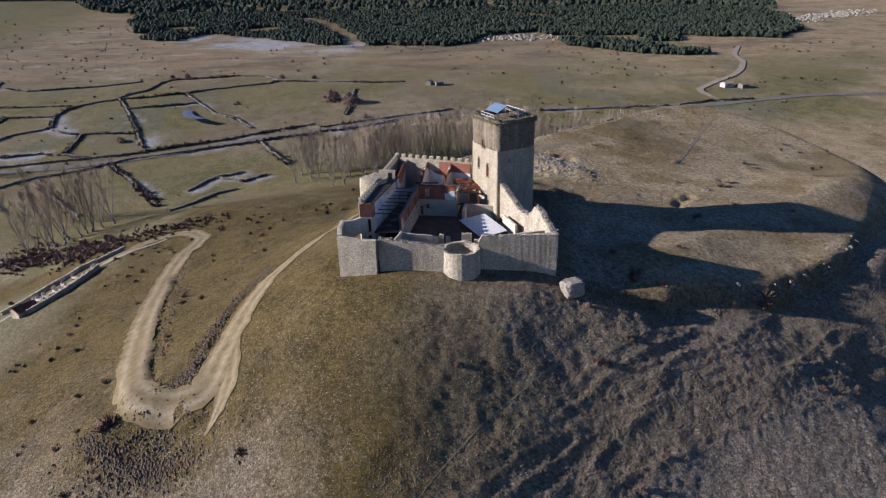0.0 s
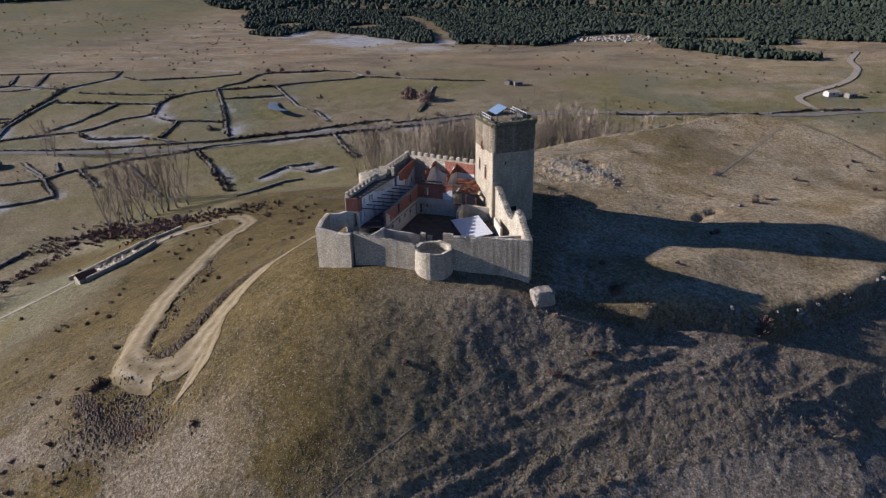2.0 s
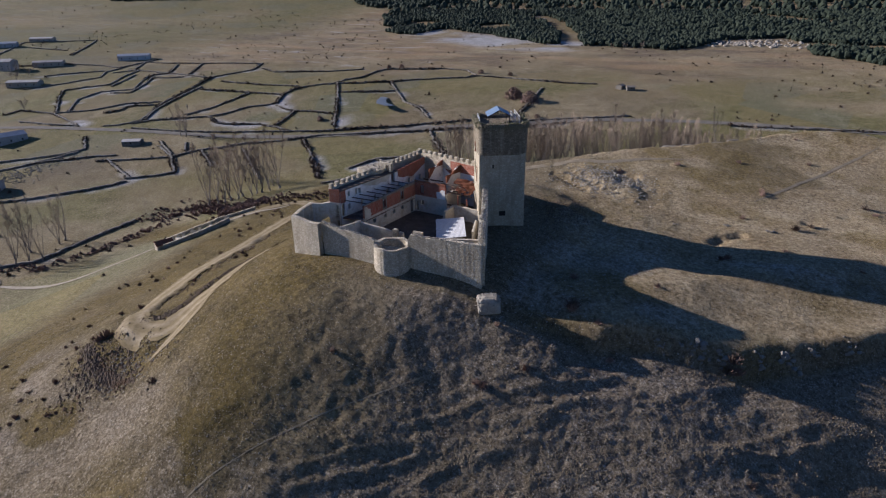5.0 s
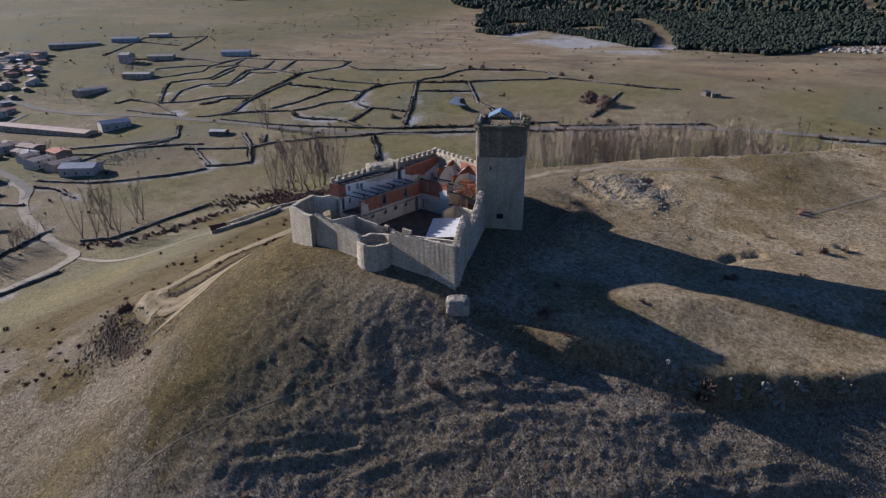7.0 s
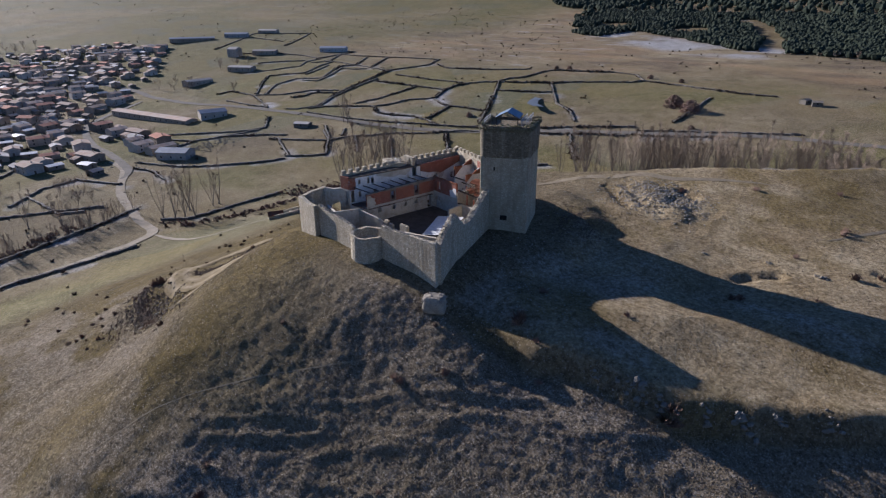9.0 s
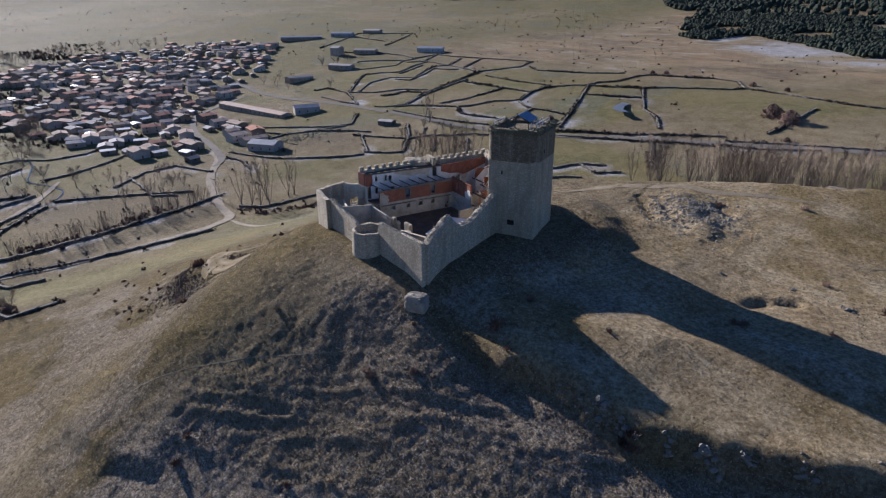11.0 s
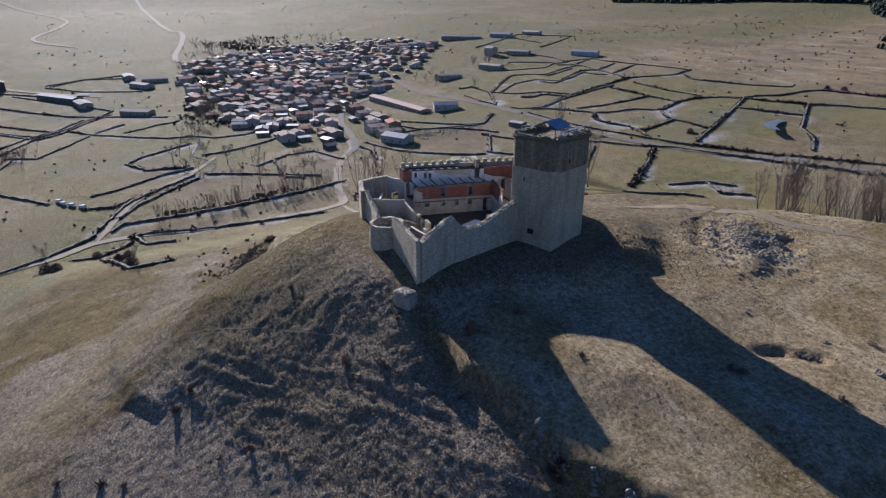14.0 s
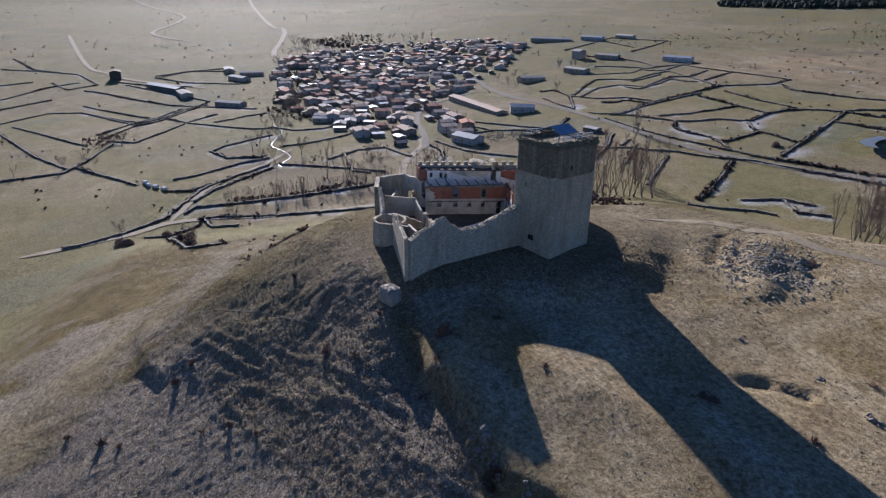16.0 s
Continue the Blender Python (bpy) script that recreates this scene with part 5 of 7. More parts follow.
for k, (x, y, ex, ey) in enumerate(((-6.2, 142.6, -7.6, 138.0), (-0.6, 140.4, -2.2, 136.0))):
    part("partition", ragged_wall([(x, y, 61.2), ((x + ex) / 2, (y + ey) / 2, 60.0), (ex, ey, 57.6)], 0.35, 0.6, 0.08, 0, 70 + k, foot=51.0), M["plaster"], palace, "stepped plastered partition")
    part("partition_head", ragged_wall([(x, y, 61.25), ((x + ex) / 2, (y + ey) / 2, 60.05), (ex, ey, 57.65)], 0.4, 0.6, 0.08, 0, 75 + k, foot=60.0 - 0.6 * k), M["tile"], palace, "bare brick top of the partition")
    bm = bmesh.new()
    beam(bm, (x - 3, y - 4.2, 57.3), (x + 2.6, y - 5.2, 57.5), 0.2, 0.25)
    part("joist", bm, M["wood"], palace)
# sagging tiled roof beside the tower
rt = random.Random(12)
bm = bmesh.new()
grid = [[bm.verts.new((0.4 + i * 0.75, 130.6 + j * 0.75 + 0.1 * i, 57.6 + 0.18 * j - 0.10 * i + rt.uniform(-0.16, 0.16))) for i in range(8)] for j in range(9)]
for j in range(8):
    for i in range(7):
        if rt.random() > (0.75 - 0.11 * i if j < 5 else 0.15):
            bm.faces.new((grid[j][i], grid[j][i + 1], grid[j + 1][i + 1], grid[j + 1][i]))
ex = bmesh.ops.extrude_face_region(bm, geom=bm.faces[:])
for v in [g for g in ex["geom"] if isinstance(g, bmesh.types.BMVert)]:
    v.co.z -= 0.16
part("fallen_tile_roof", bm, M["tile"], palace, "collapsing red tiled roof")
bm = bmesh.new()
for k in range(90):
    blob_rock(bm, rt.uniform(0.5, 6.0), rt.uniform(130.6, 136.5), 57.7 + rt.uniform(-0.1, 0.3), rt.uniform(0.15, 0.4), rt.uniform(0.1, 0.25), 0.1, rt, rt.uniform(0, 3))
tagged(part("loose_tiles", bm, M["tile"], palace), kind="stuff")
for p, q in (((0.6, 130.3, 57.6), (6.4, 131.2, 56.6)), ((0.6, 130.2, 54.6), (5.6, 129.6, 54.8)), ((3.2, 130.2, 51.6), (3.2, 130.2, 57.0)), ((5.6, 129.9, 51.6), (5.4, 129.9, 56.4))):
    bm = bmesh.new()
    beam(bm, p, q, 0.28, 0.28)
    part("timber_post" if p[2] < 52 else "timber_beam", bm, M["brick"] if p[2] < 52 else M["wood"], palace)
# half-round ruined turret on the west wall
bm = bmesh.new()
rows_t = []
for z, rad in ((48.0, 3.4), (56.0, 3.2), (60.6, 3.1)):
    rows_t.append([bm.verts.new((-17.6 + rad * math.cos(a), 128.0 + rad * math.sin(a), z)) for a in [6.283 * i / 24 for i in range(24)]])
top = [61.5 + 0.7 * vnoise(np.array([i * 0.5]), np.array([3.0]), 4)[0] for i in range(24)]
rows_t.append([bm.verts.new((-17.6 + 3.0 * math.cos(6.283 * i / 24), 128.0 + 3.0 * math.sin(6.283 * i / 24), top[i])) for i in range(24)])
rows_t.append([bm.verts.new((-17.6 + 2.0 * math.cos(6.283 * i / 24), 128.0 + 2.0 * math.sin(6.283 * i / 24), top[i] - 0.1 + rt.uniform(0, 0.4))) for i in range(24)])
for a, b2 in zip(rows_t, rows_t[1:]):
    for i in range(24):
        bm.faces.new((a[i], a[(i + 1) % 24], b2[(i + 1) % 24], b2[i]))
bm.faces.new(rows_t[-1])
for k in range(90):
    a, q = rt.uniform(0, 6.28), rt.uniform(0, 3.0)
    blob_rock(bm, -17.6 + q * math.cos(a), 128 + q * math.sin(a), 61.8 + rt.uniform(-0.2, 0.3), rt.uniform(0.1, 0.3), rt.uniform(0.1, 0.3), rt.uniform(0.08, 0.22), rt)
part("ruined_turret", bm, M["stone"], palace, "round ruined turret capped with rubble")
patch((-12.4, 131.4), (-11.9, 145.4), ((0.1, 59.4), (2.4, 58.6), (4.0, 58.75), (6.5, 57.7), (8.0, 58.0), (10.5, 59.0), (13.4, 59.4)), 0.015, M["brick"], BARE)
patch((-13.0, 145.3), (3.9, 138.7), ((1.0, 59.2), (2.5, 58.2), (4.5, 57.6), (6.4, 58.6), (7.2, 59.2)), 0.015, M["brick"], BARE)
patch((-13.0, 145.3), (3.9, 138.7), ((8.4, 59.2), (9.5, 58.5), (11.5, 58.1), (13.1, 58.8), (13.8, 59.2)), 0.015, M["brick"], BARE)
part("gate_block", pierced((-13.0, 129.3), (-16.6, 129.9), 60.9, 62.9, 0.8, [(0.6, 1.6, 60.9, 62.5)]), M["stone"], palace)

# pointed arch in the west court
bm = bmesh.new()
ap = []
for s in (-1, 1):
    for k in range(7):
        t = k / 6
        ap.append((s * (1.0 - 1.0 * t ** 1.8), 54.6 + 2.1 * t))
left_, right_ = ap[:7], ap[7:]
poly = [(-2.7, 51.0)] + [(-1.0, 51.0)] + left_ + right_[::-1] + [(1.0, 51.0), (2.6, 51.0), (2.6, 58.0), (1.2, 58.5), (-0.4, 58.3), (-2.7, 58.5)]
base_p, dv = Vector((-19.75, 111.9)), Vector((0.82, 0.57)).normalized()
fr = [[bm.verts.new((base_p.x + dv.x * u - dv.y * s, base_p.y + dv.y * u + dv.x * s, z)) for u, z in poly] for s in (-0.25, -0.8)]
for i in range(len(poly)):
    j = (i + 1) % len(poly)
    bm.faces.new((fr[0][i], fr[0][j], fr[1][j], fr[1][i]))
for f in fr:
    bm.faces.new(f)
bmesh.ops.triangulate(bm, faces=[f for f in bm.faces if len(f.verts) > 4])
part("pointed_arch", bm, M["lime"], palace, "pale stone pointed doorway")

# white sheet lean-to in the courtyard
lean = tagged(empty("lean_to_roof"), "flat white fibre-cement lean-to roof on timber posts in the courtyard", "shed")
A_, B_, C_, D_ = (1.0, 123.1, 53.5), (6.7, 125.2, 54.1), (10.9, 116.3, 53.6), (5.4, 113.8, 53.1)
N1, N2 = 24, 2
bm = bmesh.new()
top_v, low_v = [], []
for i in range(N1 * 2 + 1):
    f = i / (N1 * 2)
    rowt = []
    for g in (0, 1):
        p = (Vector(A_).lerp(Vector(B_), f)).lerp(Vector(D_).lerp(Vector(C_), f), g)
        rowt.append(p + Vector((0, 0, 0.03 * (i % 2))))
    top_v.append([bm.verts.new(p) for p in rowt])
    low_v.append([bm.verts.new(p - Vector((0, 0, 0.05))) for p in rowt])
for i in range(N1 * 2):
    bm.faces.new((top_v[i][0], top_v[i + 1][0], top_v[i + 1][1], top_v[i][1]))
    bm.faces.new((low_v[i][0], low_v[i][1], low_v[i + 1][1], low_v[i + 1][0]))
    for g in (0, 1):
        bm.faces.new((top_v[i][g], top_v[i + 1][g], low_v[i + 1][g], low_v[i][g]))
for i in (0, -1):
    bm.faces.new((top_v[i][0], top_v[i][1], low_v[i][1], low_v[i][0]))
part("roof_sheet", bm, M["roofsheet"], lean)
for p in (A_, B_, C_, D_):
    c = Vector((6.0, 119.6, 0))
    q = Vector(p).lerp(Vector((c.x, c.y, p[2])), 0.06)
    bm = bmesh.new()
    beam(bm, (q.x, q.y, 50.8), (q.x, q.y, q.z - 0.05), 0.18, 0.18)
    part("post", bm, M["wood"], lean)
# dark trodden floor of the courtyard
bm = bmesh.new()
cy = [(-10.4, 112.0), (9.5, 106.5), (16.0, 108.0), (10.8, 127.0), (1.0, 131.0), (-8.5, 131.0)]
bm.faces.new([bm.verts.new((x, y, 51.78)) for x, y in cy])
bmesh.ops.triangulate(bm, faces=bm.faces[:])
tagged(part("courtyard_floor", bm, M["dirt"]), "dark trodden earth of the courtyard", "ground", kind="structure")


# ---- tracks and roads ----
strip("hill_track", [(-127.7, 184), (-120.8, 194.3), (-113.6, 204.5), (-105, 208.5), (-97, 207), (-90, 199), (-89.5, 190), (-90.5, 183), (-89, 172), (-85.5, 157), (-79.5, 138), (-72, 118), (-67.4, 106.5), (-62.6, 96.5), (-57.6, 89.3), (-53.4, 87), (-49.3, 86.4), (-46, 87.3), (-44.5, 90.3), (-44, 96), (-43, 102.5), (-41.9, 109.5), (-40.2, 119.6), (-37.2, 129.3), (-33, 138), (-27, 147), (-18, 156)],
      (3.2, 3.4, 4.4, 5.5, 6, 6.2, 6.5, 6.5, 6.5, 6.8, 7, 7.2, 7.2, 7.2, 7.4, 7.4, 7.2, 7, 6.6, 6.4, 6, 5.6, 5.2, 5, 4.8, 4.6, 4.4), M["track"], 0.16, "pale dirt track winding up the hill", "track", 1.5)
strip("bank_track", [(-43.2, 106.4), (-42.2, 99.2), (-41.2, 93.3), (-40.3, 88.4), (-40.2, 84.6), (-40.8, 81.5), (-41.8, 79.4)], (1.8, 2.8, 3.6, 4.0, 3.4, 2.6, 1.6), M["track"], 0.14, "pale worn bank beside the dirt track", "track", 1.5, 4)
strip("valley_road", [(-755, 272), (-621, 293), (-566, 293), (-497, 299), (-436, 314), (-367, 325), (-304, 332), (-262, 336), (-224, 344), (-185, 356), (-134, 380), (-86, 400), (-49, 414), (-6, 427), (60, 433), (126, 433), (180, 435), (226, 446), (263, 454), (329, 454), (600, 450)], 6.0, M["road"], 0.35, "grey country road across the valley floor", "road", 5)
strip("far_track", [(193, 441), (187, 471), (201, 490), (237, 527), (265, 580), (277, 627), (304, 680)], 5.0, M["lane"], 0.5, "pale farm track leading to the woods", "track", 4)
strip("village_lane", [(-359, 174), (-331, 173), (-282, 152), (-228, 140), (-200, 135), (-190, 105), (-188, 64), (-193, 41), (-191, 15), (-178, -1), (-161, -40)], 4.8, M["lane"], 0.3, "pale lane from the village round the foot of the hill", "lane", 3)
strip("field_lane", [(-194, 17), (-233, 24), (-262, 34), (-301, 59), (-339, 76)], 3.4, M["lane"], 0.3, "pale lane between meadow walls", "lane", 3)
strip("foot_path", [(-200, 135), (-160, 142), (-135, 170), (-118, 195), (-105, 205)], 2.4, M["lane"], 0.2, "faint path along the hill foot", "path", 3)
strip("goat_path", [(-14, 46), (-12, 52.5), (-9, 59), (-4.6, 65.4), (0, 71), (6, 77.4), (12.4, 83), (17.3, 87.5), (19.5, 91)], (0.3, 0.16, 0.26, 0.12, 0.24, 0.14, 0.22, 0.12, 0.1), M["goatpath"], 0.04, "narrow goat path across the slope", "path", 1.2)
strip("tableland_track", [(-4, 162), (2.9, 172.5), (6.8, 176.9), (12.9, 180.6), (18.1, 185), (26.3, 186.5), (37, 194), (50, 199)], (1.2, 2.6, 3.0, 2.6, 2.4, 2.2, 1.6, 0.8), M["goatpath"], 0.06, "pale trodden track over the tableland", "track", 2.5)
strip("tableland_path", [(65, 175.7), (75.3, 193.6), (88.8, 216.8), (100, 232.8)], 0.9, M["goatpath"], 0.05, "faint straight path over the tableland", "path", 2.5)
strip("far_road", [(-2897, -146), (-1509, 9), (-1318, 53), (-1111, 53), (-952, 44), (-884, 60), (-889, 145)], 9.0, M["lane"], 0.9, "pale road winding out of the village", "road", 15)
strip("upland_road", [(-1281, -359), (-966, -249), (-832, -196), (-792, -167), (-744, -133), (-693, -74), (-659, -26)], 6.0, M["lane"], 0.6, "pale road past the outlying barns", "road", 8)
strip("upland_path", [(-2339, -484), (-1780, -233), (-1551, -197), (-1292, -207), (-1134, -111)], 8.0, M["lane"], 0.9, "pale path over the upland pasture", "path", 15)
strip("village_street", [(-310, 163), (-326, 174), (-377, 182), (-428, 186), (-495, 206), (-531, 239), (-556, 280)], 5.5, M["road"], 0.4, "grey village street", "road", 4)
strip("village_street", [(-504, 214), (-571, 176), (-665, 154), (-783, 123), (-889, 145)], 5.5, M["road"], 0.4, "grey village street", "road", 4)


def pool(name, pts, label):
    bm = bmesh.new()
    z = max(hz(*p) for p in pts) + 0.25
    bm.faces.new([bm.verts.new((x, y, z)) for x, y in pts])
    bmesh.ops.triangulate(bm, faces=bm.faces[:])
    tagged(part(name, bm, M["ice"]), label, "water", kind="structure")


pool("pond", [(-197, 445), (-189, 443), (-185, 432), (-178, 421), (-167, 413), (-174, 410), (-185, 417), (-191, 428)], "small half-frozen pond in the meadow")
strip("stream", [(-289, 70), (-294, 68), (-314, 75), (-332, 70), (-351, 61), (-373, 63), (-405, 67), (-436, 59)], 0.7, M["water"], 0.3, "narrow glinting stream", "stream", 3)

# ---- meadow walls and hedges ----
def field_wall(line, seed, h=1.1, bushy=0.5):
    """A low dry-stone wall overgrown in places by brambles."""
    r = random.Random(seed)
    P = [Vector(p) for p in line]
    pts = []
    for a, b2 in zip(P, P[1:]):
        n = max(1, int((b2 - a).length / 2.2))
        for k in range(n):
            q = a.lerp(b2, k / n)
            pts.append((q.x + r.uniform(-0.5, 0.5), q.y + r.uniform(-0.5, 0.5)))
    pts.append((P[-1].x, P[-1].y))
    arr = np.array(pts)
    zz = surface(arr[:, 0], arr[:, 1])
    bm = bmesh.new()
    rings = []
    for k, ((x, y), z) in enumerate(zip(pts, zz)):
        q, p = pts[min(k + 1, len(pts) - 1)], pts[max(k - 1, 0)]
        d = Vector((q[0] - p[0], q[1] - p[1]))
        d = d.normalized() if d.length else Vector((1, 0))
        nx, ny, t = -d.y, d.x, h * r.uniform(0.7, 1.15)
        rings.append([bm.verts.new((x + nx * s, y + ny * s, z + w)) for s, w in ((0.75, -0.5), (0.5, t), (-0.5, t * r.uniform(0.85, 1.1)), (-0.75, -0.5))])
    for a, b2 in zip(rings, rings[1:]):
        for i in range(3):
            bm.faces.new((a[i], a[i + 1], b2[i + 1], b2[i]))
    bm.faces.new(rings[0])
    bm.faces.new(rings[-1])
    top = tagged(part("field_wall", bm, M["dry"]), "low dry-stone field wall overgrown with brambles", "field wall", "meadow walls")
    bm = bmesh.new()
    grown = fbm(arr[:, 0] / 26, arr[:, 1] / 26, seed % 5 + 70, 2)
    for (x, y), z, g in zip(pts, zz, grown):
        tall = max(0.0, g - 1 + bushy) * 1.7
        for _ in range(r.choice((3, 4, 5)) if tall else r.choice((1, 2, 2))):
            s = r.uniform(0.3, 0.8) + tall * r.uniform(0.1, 1.0) ** 1.5 * 1.9
            clump(bm, x + r.uniform(-1.6, 1.6), y + r.uniform(-1.6, 1.6), z + 0.2, s * 1.2, s * 0.95, r)
    if bm.verts:
        part("bramble", bm, M["hedge"], top, "dark leafless brambles")
    else:
        bm.free()


def clump(bm, x, y, z, rad, high, r):
    """A ragged mass of leafless twigs: spiky, with gaps."""
    for k in range(15):
        a, e = r.uniform(0, 6.283), r.uniform(-0.15, 1.4)
        d = Vector((math.cos(a) * math.cos(e) * rad, math.sin(a) * math.cos(e) * rad, math.sin(e) * high))
        s = Vector((-math.sin(a), math.cos(a), r.uniform(-0.6, 0.6))) * rad * 0.2
        c = Vector((x, y, z))
        p = [bm.verts.new(c + d * 0.15 - s), bm.verts.new(c + d * 0.15 + s), bm.verts.new(c + d * r.uniform(0.8, 1.1) + s * r.uniform(0.2, 0.9)), bm.verts.new(c + d * r.uniform(0.7, 1.0) - s * r.uniform(0.2, 0.8))]
        bm.faces.new(p)


for k, line in enumerate(WALLS):
    field_wall(line, 100 + k, 1.15, 0.80 if line[0][0] > -420 and line[0][1] > 325 else 0.62)


# walled ditch with a tiled hut at the hill foot
for line in ([(-145, 168), (-140, 173), (-131, 190), (-120, 201)], [(-131, 161), (-127, 168), (-124, 176), (-122, 187)]):
    tagged(part("ditch_wall", ragged_wall([(x, y, hz(x, y) + 1.6) for x, y in line], 0.7, 1.2, 0.12, 1.0, 81), M["stone"]), "low stone wall beside the ditch at the hill foot", "wall")


def tomb(x, y, t, s):
    """A raised grave slab with a headstone."""
    top = tagged(empty("tomb", x, y, hz(x, y), t), "grey stone grave with a headstone inside the walled plot", "tomb", "graves")
    bm = bmesh.new()
    box(bm, -0.5 * s, 0.5 * s, -1.1 * s, 1.1 * s, -0.3, 0.45)
    bmesh.ops.bevel(bm, geom=bm.edges[:], offset=0.05, segments=1, affect="EDGES")
    part("slab", bm, M["lime"], top)
    bm = bmesh.new()
    prism(bm, [(-0.45 * s, 1.1 * s), (0.45 * s, 1.1 * s), (0.45 * s, 1.3 * s), (-0.45 * s, 1.3 * s)], -0.3, 1.3 * s)
    bmesh.ops.bevel(bm, geom=bm.edges[:], offset=0.06, segments=1, affect="EDGES")
    part("headstone", bm, M["lime"], top)


gr = random.Random(12)
for k in range(16):
    f = gr.uniform(0.12, 0.85)
    w = gr.choice((0.25, 0.5, 0.75))
    tomb(-142 + 20 * f + w * 9 * (1 - f) + w * 1.5, 169 + 28 * f - w * 10 + gr.uniform(-1, 1), 60 + gr.uniform(-8, 8), gr.uniform(0.85, 1.2))


# ---- trees ----
def tube(bm, pts, radii, sides):
    rings = []
    for k, p in enumerate(pts):
        d = (pts[min(k + 1, len(pts) - 1)] - pts[max(k - 1, 0)]).normalized()
        a = d.orthogonal().normalized()
        b2 = d.cross(a)
        rings.append([bm.verts.new(p + (a * math.cos(6.283 * i / sides) + b2 * math.sin(6.283 * i / sides)) * radii[k]) for i in range(sides)])
    for q, w in zip(rings, rings[1:]):
        for i in range(sides):
            bm.faces.new((q[i], q[(i + 1) % sides], w[(i + 1) % sides], w[i]))


def sliver(bm, p, q, w):
    """A fine twig from p to q."""
    s = (q - p).orthogonal().normalized() * w
    bm.faces.new([bm.verts.new(p - s), bm.verts.new(p + s), bm.verts.new(q)])


def bare_tree(name, high, seed, label, stems=4, lean=(0.05, 0.30), fork=0.10, reach=0.20, branches=26, twigs=9, girth=1.0, category="tree"):
    """A leafless tree: a short trunk, long ascending limbs and a crown of fine twigs."""
    r = random.Random(seed)
    top = empty(name)
    bm, tw = bmesh.new(), bmesh.new()
    tube(bm, [Vector((0, 0, -0.6)), Vector((0.02, 0.01, fork * 0.5)) * high, Vector((0.0, 0.02, fork * 1.15)) * high], [high * 0.022, high * 0.017, high * 0.012], 7)
    part("trunk", bm, M["bark"], top)
    for k in range(stems):
        a, ln = 6.283 * (k + r.uniform(-0.3, 0.3)) / stems, high * r.uniform(0.68, 1.0 - fork)
        sl = r.uniform(*lean)
        d, p, pts = Vector((math.cos(a) * sl, math.sin(a) * sl, 1)).normalized(), Vector((0, 0.01, fork * r.uniform(0.75, 1.0))) * high, []
        for q in range(7):
            pts.append(p.copy())
            p += d * ln / 6
            d = (d + Vector((r.uniform(-0.08, 0.08), r.uniform(-0.08, 0.08), 0.05))).normalized()
        bm = bmesh.new()
        tube(bm, pts, [high * 0.0062 * (1 - 0.155 * q) + 0.012 for q in range(7)], 5)
        part("limb", bm, M["bark"], top)
        for _ in range(branches):
            f = (1 - 0.8 * r.random() ** 1.5) * 5.9
            i = min(5, int(f))
            base = pts[i].lerp(pts[i + 1], f - i)
            b2 = r.uniform(0, 6.283)
            out = Vector((math.cos(b2), math.sin(b2), r.uniform(0.7, 2.2) if lean[1] < 0.5 else r.uniform(0.1, 1.2))).normalized()
            bl = high * reach * (1.1 - f / 7.5) * r.uniform(0.6, 1.15)
            tip = base + out * bl + Vector((0, 0, bl * 0.15))
            sliver(tw, base, tip, high * 0.0020 * girth)
            for _ in range(twigs):
                s = base.lerp(tip, r.uniform(0.2, 1.0))
                e = (out + Vector((r.uniform(-1, 1), r.uniform(-1, 1), r.uniform(-0.2, 1.1)))).normalized() * high * r.uniform(0.03, 0.095)
                sliver(tw, s, s + e, high * 0.0012 * girth)
    part("crown", tw, M["twig"], top, "fine bare twigs")
    return tagged(top, label, category)


poplars = [bare_tree("poplar", 25.0, 500 + k, "tall bare grey-brown poplar on the valley floor", 4, (0.06, 0.36), 0.05, 0.14, 30, 8, 0.8) for k in range(5)]
broads = [bare_tree("bare_tree", 10.0, 520 + k, "bare spreading tree among the meadows", 3, (0.3, 0.8), 0.2, 0.30, 44, 12, 1.3) for k in range(3)]


def plant(protos, spots, scale=(0.8, 1.2), seed=1, group=""):
    """Copies of the given plants at plan points; the first ones are used themselves."""
    r = random.Random(seed)
    arr = np.array(spots, float)
    zz = surface(arr[:, 0], arr[:, 1])
    for k, ((x, y), z) in enumerate(zip(spots, zz)):
        p = protos[k % len(protos)]
        s = r.uniform(*scale)
        m = pose(x, y, z, r.uniform(-3, 3), r.uniform(-3, 3), r.uniform(0, 360)) @ Matrix.Scale(s * r.uniform(0.9, 1.1), 4)
        if not p.get("placed"):
            p.matrix_basis, p["placed"] = m, 1
            ob = p
        else:
            ob = copy_thing(p, m)
            ob.scale = m.to_scale()
        if group:
            ob["group"] = group


def scatter_line(line, count, width, seed):
    r = random.Random(seed)
    P = [Vector(p) for p in line]
    ln = [(b2 - a).length for a, b2 in zip(P, P[1:])]
    out = []
    for _ in range(count):
        s = r.uniform(0, sum(ln))
        i = 0
        while s > ln[i]:
            s -= ln[i]
            i += 1
        q = P[i].lerp(P[i + 1], s / ln[i])
        out.append((q.x + r.gauss(0, width), q.y + r.gauss(0, width)))
    return out


plant(poplars, scatter_line([(-75, 316), (-31, 334), (11, 352), (60, 362)], 150, 11, 21), (0.8, 1.12), 31, "poplar grove behind the castle")
plant(poplars, scatter_line([(60, 366), (120, 392)], 16, 6, 26), (0.4, 0.6), 36, "poplar grove behind the castle")
plant(poplars, [(-182, 241), (-179, 243), (-178, 246), (-175, 249), (-176, 253), (-171, 255), (-170, 258), (-167, 260), (-164, 262), (-184, 238), (-161, 266)], (1.15, 1.4), 32, "poplars at the hill foot")
